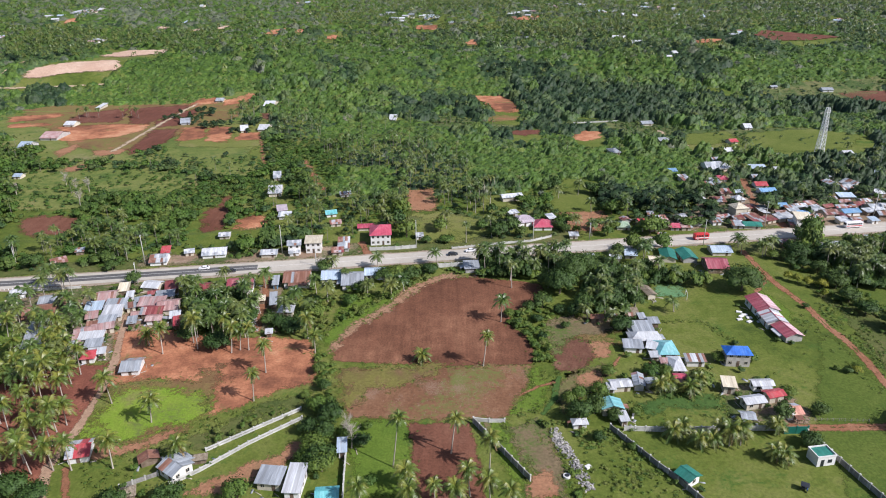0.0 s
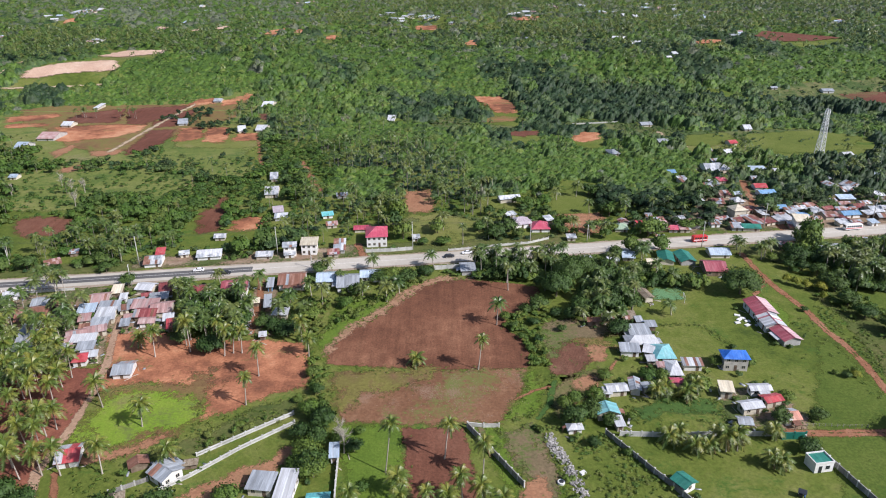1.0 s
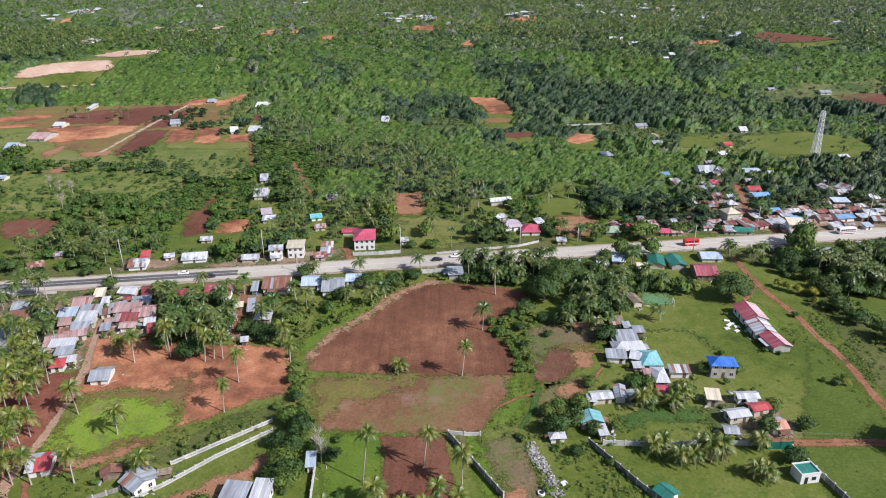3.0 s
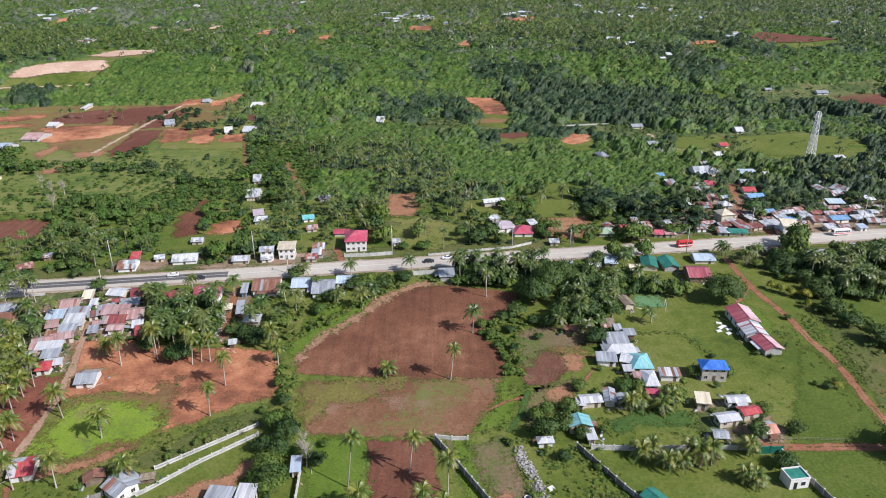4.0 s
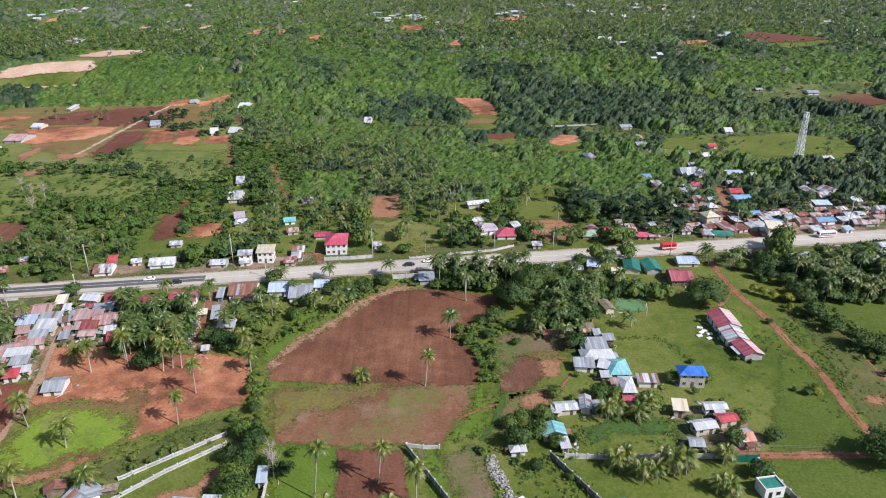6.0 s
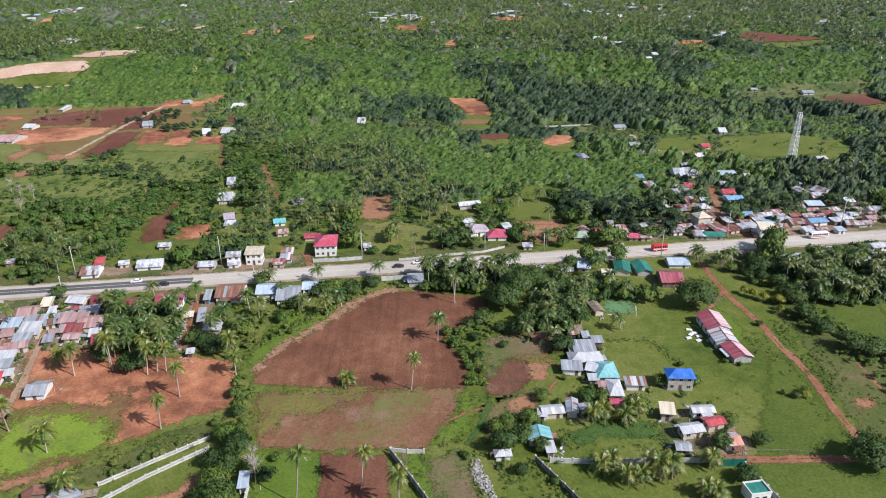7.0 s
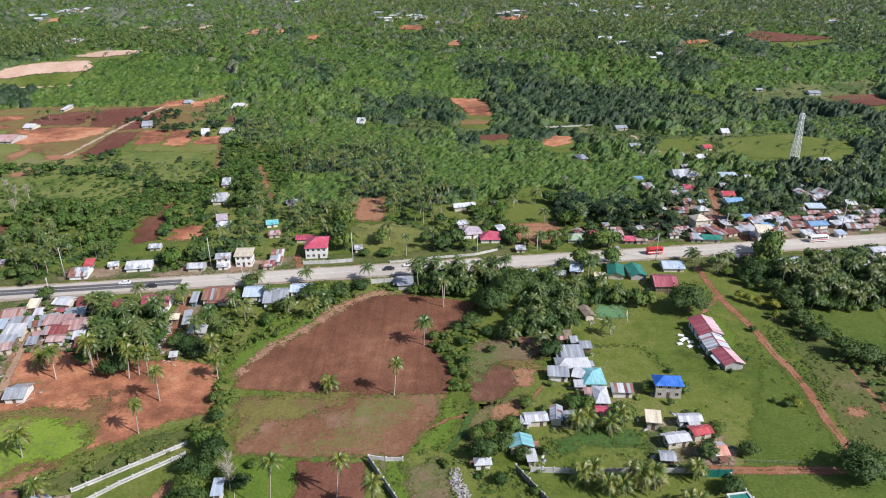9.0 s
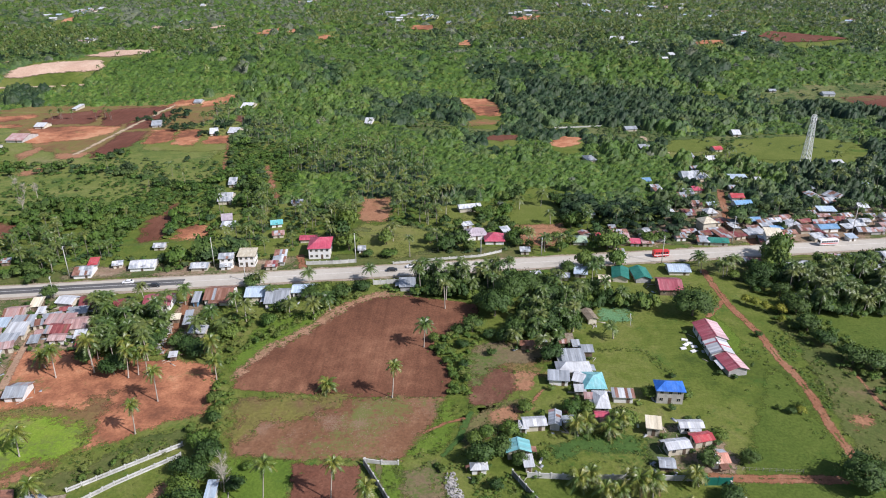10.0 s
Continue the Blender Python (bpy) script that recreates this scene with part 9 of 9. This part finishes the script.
# south of the highway: scrub along the banks, groves, weeds in the grass
xs, ys = lattice(-320, 330, 118, 300, 2.1, rng)
ok = (ys < road_y(0) + xs * (ROAD_B.y - ROAD_A.y) / (ROAD_B.x - ROAD_A.x) - 11) & free_of(xs, ys, 0.4)
xs, ys = xs[ok], ys[ok]
bush, weeds, grove = in_zone("SOUTHBUSH", xs, ys), in_zone("WEEDS", xs, ys), in_zone("GROVE", xs, ys)
clump = rough_noise(xs, ys, 0.07, 2.0)
lot = rng.uniform(0, 1, len(xs))
q = bush & (lot < 0.22 + 0.25 * (clump > 0.1))
q &= ~((xs > -40) & (xs < -15) & (ys > 200) & (rng.uniform(0, 1, len(xs)) < 0.55))
sunny = rng.uniform(0, 1, len(xs)) < np.where(xs < 5, 0.6, 0.3)
for w, material in ((q & ~sunny, "leaves_rich"), (q & sunny, "weed_leaves")):
    plant_many("scrub", xs[w], ys[w], MID, rng.uniform(0.8, 2.0, w.sum()), rng.uniform(0.7, 2.1, w.sum()), material, "tangled green scrub along the field banks", "scrub", rng.uniform(0, 1, w.sum()), rng)
hedge = in_zone("HEDGE", xs, ys) & (lot < 0.75)
plant_many("hedge", xs[hedge], ys[hedge], MID, rng.uniform(0.8, 1.6, hedge.sum()), rng.uniform(0.9, 2.2, hedge.sum()), "leaves_rich", "dense green bushes along the field edge", "bushes", rng.uniform(0, 1, hedge.sum()), rng)
bx, by = lattice(-45, 0, 195, 255, 1.5, rng)
q = in_zone("SUNNY", bx, by) & free_of(bx, by, 0.2) & (rng.uniform(0, 1, len(bx)) < 0.6)
plant_many("bank_bushes", bx[q], by[q], UNDER, rng.uniform(0.5, 1.3, q.sum()), rng.uniform(0.5, 1.4, q.sum()), "weed_leaves", "bright yellow-green bushes along the field bank", "bushes", rng.uniform(0, 1, q.sum()), rng)
tx, ty = lattice(-20, 200, 118, 260, 1.35, rng)
ok = in_zone("THICKET", tx, ty) & free_of(tx, ty, 0.2)
tx, ty = tx[ok], ty[ok]
thick = rough_noise(tx, ty, 0.11, 27.0) + rng.normal(0, 0.18, len(tx))
for q, material in ((thick > 0.16, "leaves_rich"), ((thick > -0.22) & (thick <= 0.16), "weed_leaves")):
    low = np.where(tx[q] > 120, 0.6, 0.72)
    plant_many("thicket", tx[q], ty[q], UNDER, rng.uniform(0.5, 1.25, q.sum()) * low, rng.uniform(0.3, 1.0, q.sum()) * low, material, "waist-high tangled weeds and young shrubs on waste ground", "weeds", rng.uniform(0, 1, q.sum()), rng)
q = (weeds | bush) & (lot > 0.35) & (lot < np.where(clump > 0.0, np.where(xs > 115, 0.6, 0.95), np.where(xs > 115, 0.42, 0.55)))
plant_many("weeds", xs[q], ys[q], BUSH, rng.uniform(0.3, 0.9, q.sum()), rng.uniform(0.12, 0.45, q.sum()), "weed_leaves", "low weeds and tufts in the grass", "weeds", rng.uniform(0, 1, q.sum()), rng)
q = grove & (lot < 0.19)
for x, y in zip(xs[q], ys[q]):
    palm(round(float(x), 1), round(float(y), 1), float(rng.uniform(6.5, 10.5)), float(rng.uniform(-0.8, 0.8)), False)
q = grove & (lot > 0.19) & (lot < 0.5)
plant_many("scrub", xs[q], ys[q], MID, rng.uniform(1.5, 3.0, q.sum()), rng.uniform(2.2, 5.6, q.sum()), "leaves_deep", "dark undergrowth beneath the palms", "scrub", rng.uniform(0, 1, q.sum()), rng)
ux, uy = lattice(-110, 220, 190, 290, 3.0, rng)
ok = (in_zone("GROVE", ux, uy) | in_zone("UNDERSTORY", ux, uy)) & ~north_of_road(ux, uy, -11) & free_of(ux, uy, 0.4)
ux, uy = ux[ok], uy[ok]
lot = rng.uniform(0, 1, len(ux))
for q, material in ((lot < 0.45, "leaves_deep"), ((lot >= 0.45) & (lot < 0.72), "leaves_rich")):
    plant_many("understory", ux[q], uy[q], MID, rng.uniform(1.6, 2.9, q.sum()), rng.uniform(2.5, 5.2, q.sum()), material, "dense leafy growth beneath the coconut palms", "undergrowth", rng.uniform(0, 1, q.sum()), rng)
grown = np.array([(o.matrix_basis.translation.x, o.matrix_basis.translation.y) for o in scene.objects if o.name.startswith("coconut_palm")])
xs, ys = lattice(-150, -50, 125, 262, 4.6, rng)
for x, y in zip(xs, ys):
    if not inside(x, y, [(-154, 212), (-146, 214), (-140, 204), (-141, 197), (-145, 197), (-155, 204)]) and in_zone("LEFTPALM", np.array([x]), np.array([y]))[0] and np.hypot(grown[:, 0] - x, grown[:, 1] - y).min() > 3.0 and all(math.hypot(hx - x, hy - y) > r * 0.8 for hx, hy, r in HOUSES) and rng.uniform() < (0.6 if x > -92 else 0.55):
        palm(round(float(x), 1), round(float(y), 1), float(rng.uniform(6.5, 10.5)), float(rng.uniform(-0.9, 0.9)), bool(y < 160))

PASTURE_LINE = [(76, 212), (83, 213), (90, 212), (92, 208), (94, 203), (97, 198)]
# tufts along the edges of fields and tracks, and here and there in the grass
tx, ty = [], []
for pts in KEEP_OUT:
    for a, b in zip(pts, pts[1:] + pts[:1]):
        if 110 < a[1] < 300:
            n = int(math.dist(a, b) / 2.6)
            f = rng.uniform(0, 1, n)
            tx.append(a[0] + (b[0] - a[0]) * f + rng.normal(0, 1.1, n)), ty.append(a[1] + (b[1] - a[1]) * f + rng.normal(0, 1.1, n))
for a, b in zip(PASTURE_LINE, PASTURE_LINE[1:]):
    n = int(math.dist(a, b) * 3)
    f = rng.uniform(0, 1, n)
    tx.append(a[0] + (b[0] - a[0]) * f + rng.normal(0, 0.7, n)), ty.append(a[1] + (b[1] - a[1]) * f + rng.normal(0, 0.7, n))
tx, ty = np.concatenate(tx), np.concatenate(ty)
gx, gy = lattice(-200, 240, 118, 262, 2.4, rng)
ok = free_of(gx, gy, 0.3)
gx, gy = gx[ok], gy[ok]
patch = rough_noise(gx, gy, 0.05, 23.0)
q = rng.uniform(0, 1, len(gx)) < np.where(patch > 0.25, 0.16, 0.004)
tx, ty = np.concatenate([tx, gx[q]]), np.concatenate([ty, gy[q]])
TUFT = [flatten(crown_shape(rng, 1, 14, 0.36, 0.8, 0.5, False, 0.3, (0.3, 1.3))) for i in range(5)]
wx, wy = lattice(-170, 240, 118, 262, 1.25, rng)
ok = (in_zone("WEEDS", wx, wy) | in_zone("SOUTHBUSH", wx, wy)) & free_of(wx, wy, 0.3)
wx, wy = wx[ok], wy[ok]
thick = rough_noise(wx, wy, 0.12, 37.0)
q = rng.uniform(0, 1, len(wx)) < np.where(thick > 0.1, np.where(wx > 115, 0.26, 0.5), 0.05)
wx, wy, thick = wx[q], wy[q], thick[q]
lush = rng.uniform(0, 1, len(wx)) < 0.45
for q, material in ((lush, "leaves_rich"), (~lush, "weed_leaves")):
    plant_many("weeds", wx[q], wy[q], TUFT, rng.uniform(0.35, 0.95, q.sum()), rng.uniform(0.10, 0.40, q.sum()), material, "tangled low weeds and grass clumps on rough ground", "weeds", rng.uniform(0, 1, q.sum()), rng)
clear = np.ones(len(tx), bool)
for hx, hy, r in HOUSES:
    clear &= np.hypot(tx - hx, ty - hy) > r * 0.8
tx, ty = tx[clear], ty[clear]
plant_many("grass_tufts", tx, ty, TUFT, rng.uniform(0.25, 0.7, len(tx)), rng.uniform(0.10, 0.3, len(tx)), "weed_leaves", "rough grass tufts along edges and in the pasture", "grass", rng.uniform(0, 1, len(tx)), rng)

# pale clods and stones lying on the stubble field
cx, cy = lattice(-32, 27, 159, 185, 0.62, rng)
ok = rng.uniform(0, 1, len(cx)) < np.clip(0.14 + 0.9 * rough_noise(cx, cy, 0.16, 51.0), 0.0, 0.5) * np.clip(0.25 + (cx + 10) / 30, 0.12, 1.0)
cx, cy = cx[ok], cy[ok]
vs, fs = ico(False)
lump = rng.uniform(0.05, 0.15, len(cx))[:, None]
dents = rng.uniform(0.6, 1.2, (len(cx), len(vs)))
pos = np.stack([vs[None, :, 0] * lump * dents + cx[:, None], vs[None, :, 1] * lump * dents + cy[:, None], vs[None, :, 2] * lump * dents * 0.6 + 0.07], 2).reshape(-1, 3)
tri = (fs[None] + np.arange(len(cx))[:, None, None] * len(vs)).reshape(-1, 3)
tagged(new("clods", big_mesh("clods", pos, tri, "clod")), "pale stones and clods strewn over the stubble field", "stones", "", "stuff")

# shrubs and scraps round the houses
gx, gy = [], []
for hx, hy, r in HOUSES:
    if hy < 262:
        n = 7
        a, d = rng.uniform(0, 2 * np.pi, n), r * rng.uniform(0.72, 1.2, n)
        gx.append(hx + d * np.cos(a)), gy.append(hy + d * np.sin(a))
gx, gy = np.concatenate(gx), np.concatenate(gy)
clear = np.ones(len(gx), bool)
for hx, hy, r in HOUSES:
    clear &= np.hypot(gx - hx, gy - hy) > r * 0.68
for width, pts in TRACKS:
    clear &= seg_dist(gx, gy, pts) > width / 2 + 0.6
gx, gy = gx[clear], gy[clear]
lot = rng.uniform(0, 1, len(gx))
for q, material in ((lot < 0.2, "leaves_deep"), ((lot > 0.2) & (lot < 0.42), "leaves_rich")):
    plant_many("garden_shrubs", gx[q], gy[q], MID, rng.uniform(0.5, 1.5, q.sum()), rng.uniform(0.6, 2.0, q.sum()), material, "leafy shrubs planted round the houses", "shrubs", rng.uniform(0, 1, q.sum()), rng)
BRICK = np.array([(-1, -1, 0), (1, -1, 0), (1, 1, 0), (-1, 1, 0), (-1, -1, 1), (1, -1, 1), (1, 1, 1), (-1, 1, 1)], float)
BRICK_T = np.array([(4, 5, 6), (4, 6, 7), (0, 1, 5), (0, 5, 4), (1, 2, 6), (1, 6, 5), (2, 3, 7), (2, 7, 6), (3, 0, 4), (3, 4, 7)])
for q, material, label, size in ((lot > 0.72, "roof_steel", "loose roofing sheets and scraps lying round the houses", (0.3, 0.8)), ((lot > 0.42) & (lot < 0.72), "trunk_palm", "weathered boards and poles stacked round the houses", (0.08, 1.3))):
    n = q.sum()
    turn = rng.uniform(0, np.pi, n)[:, None]
    a, b, c = rng.uniform(0.6, 1.3, n)[:, None] * size[0], rng.uniform(0.5, 1.2, n)[:, None] * size[1], rng.uniform(0.05, 0.35, n)[:, None]
    px, py = BRICK[None, :, 0] * a, BRICK[None, :, 1] * b
    pos = np.stack([px * np.cos(turn) - py * np.sin(turn) + gx[q][:, None], px * np.sin(turn) + py * np.cos(turn) + gy[q][:, None], BRICK[None, :, 2] * c + 0.01 * px], 2).reshape(-1, 3)
    tagged(new("scraps", big_mesh("scraps", pos, (BRICK_T[None] + np.arange(n)[:, None, None] * 8).reshape(-1, 3), material)), label, "scraps", "", "stuff")
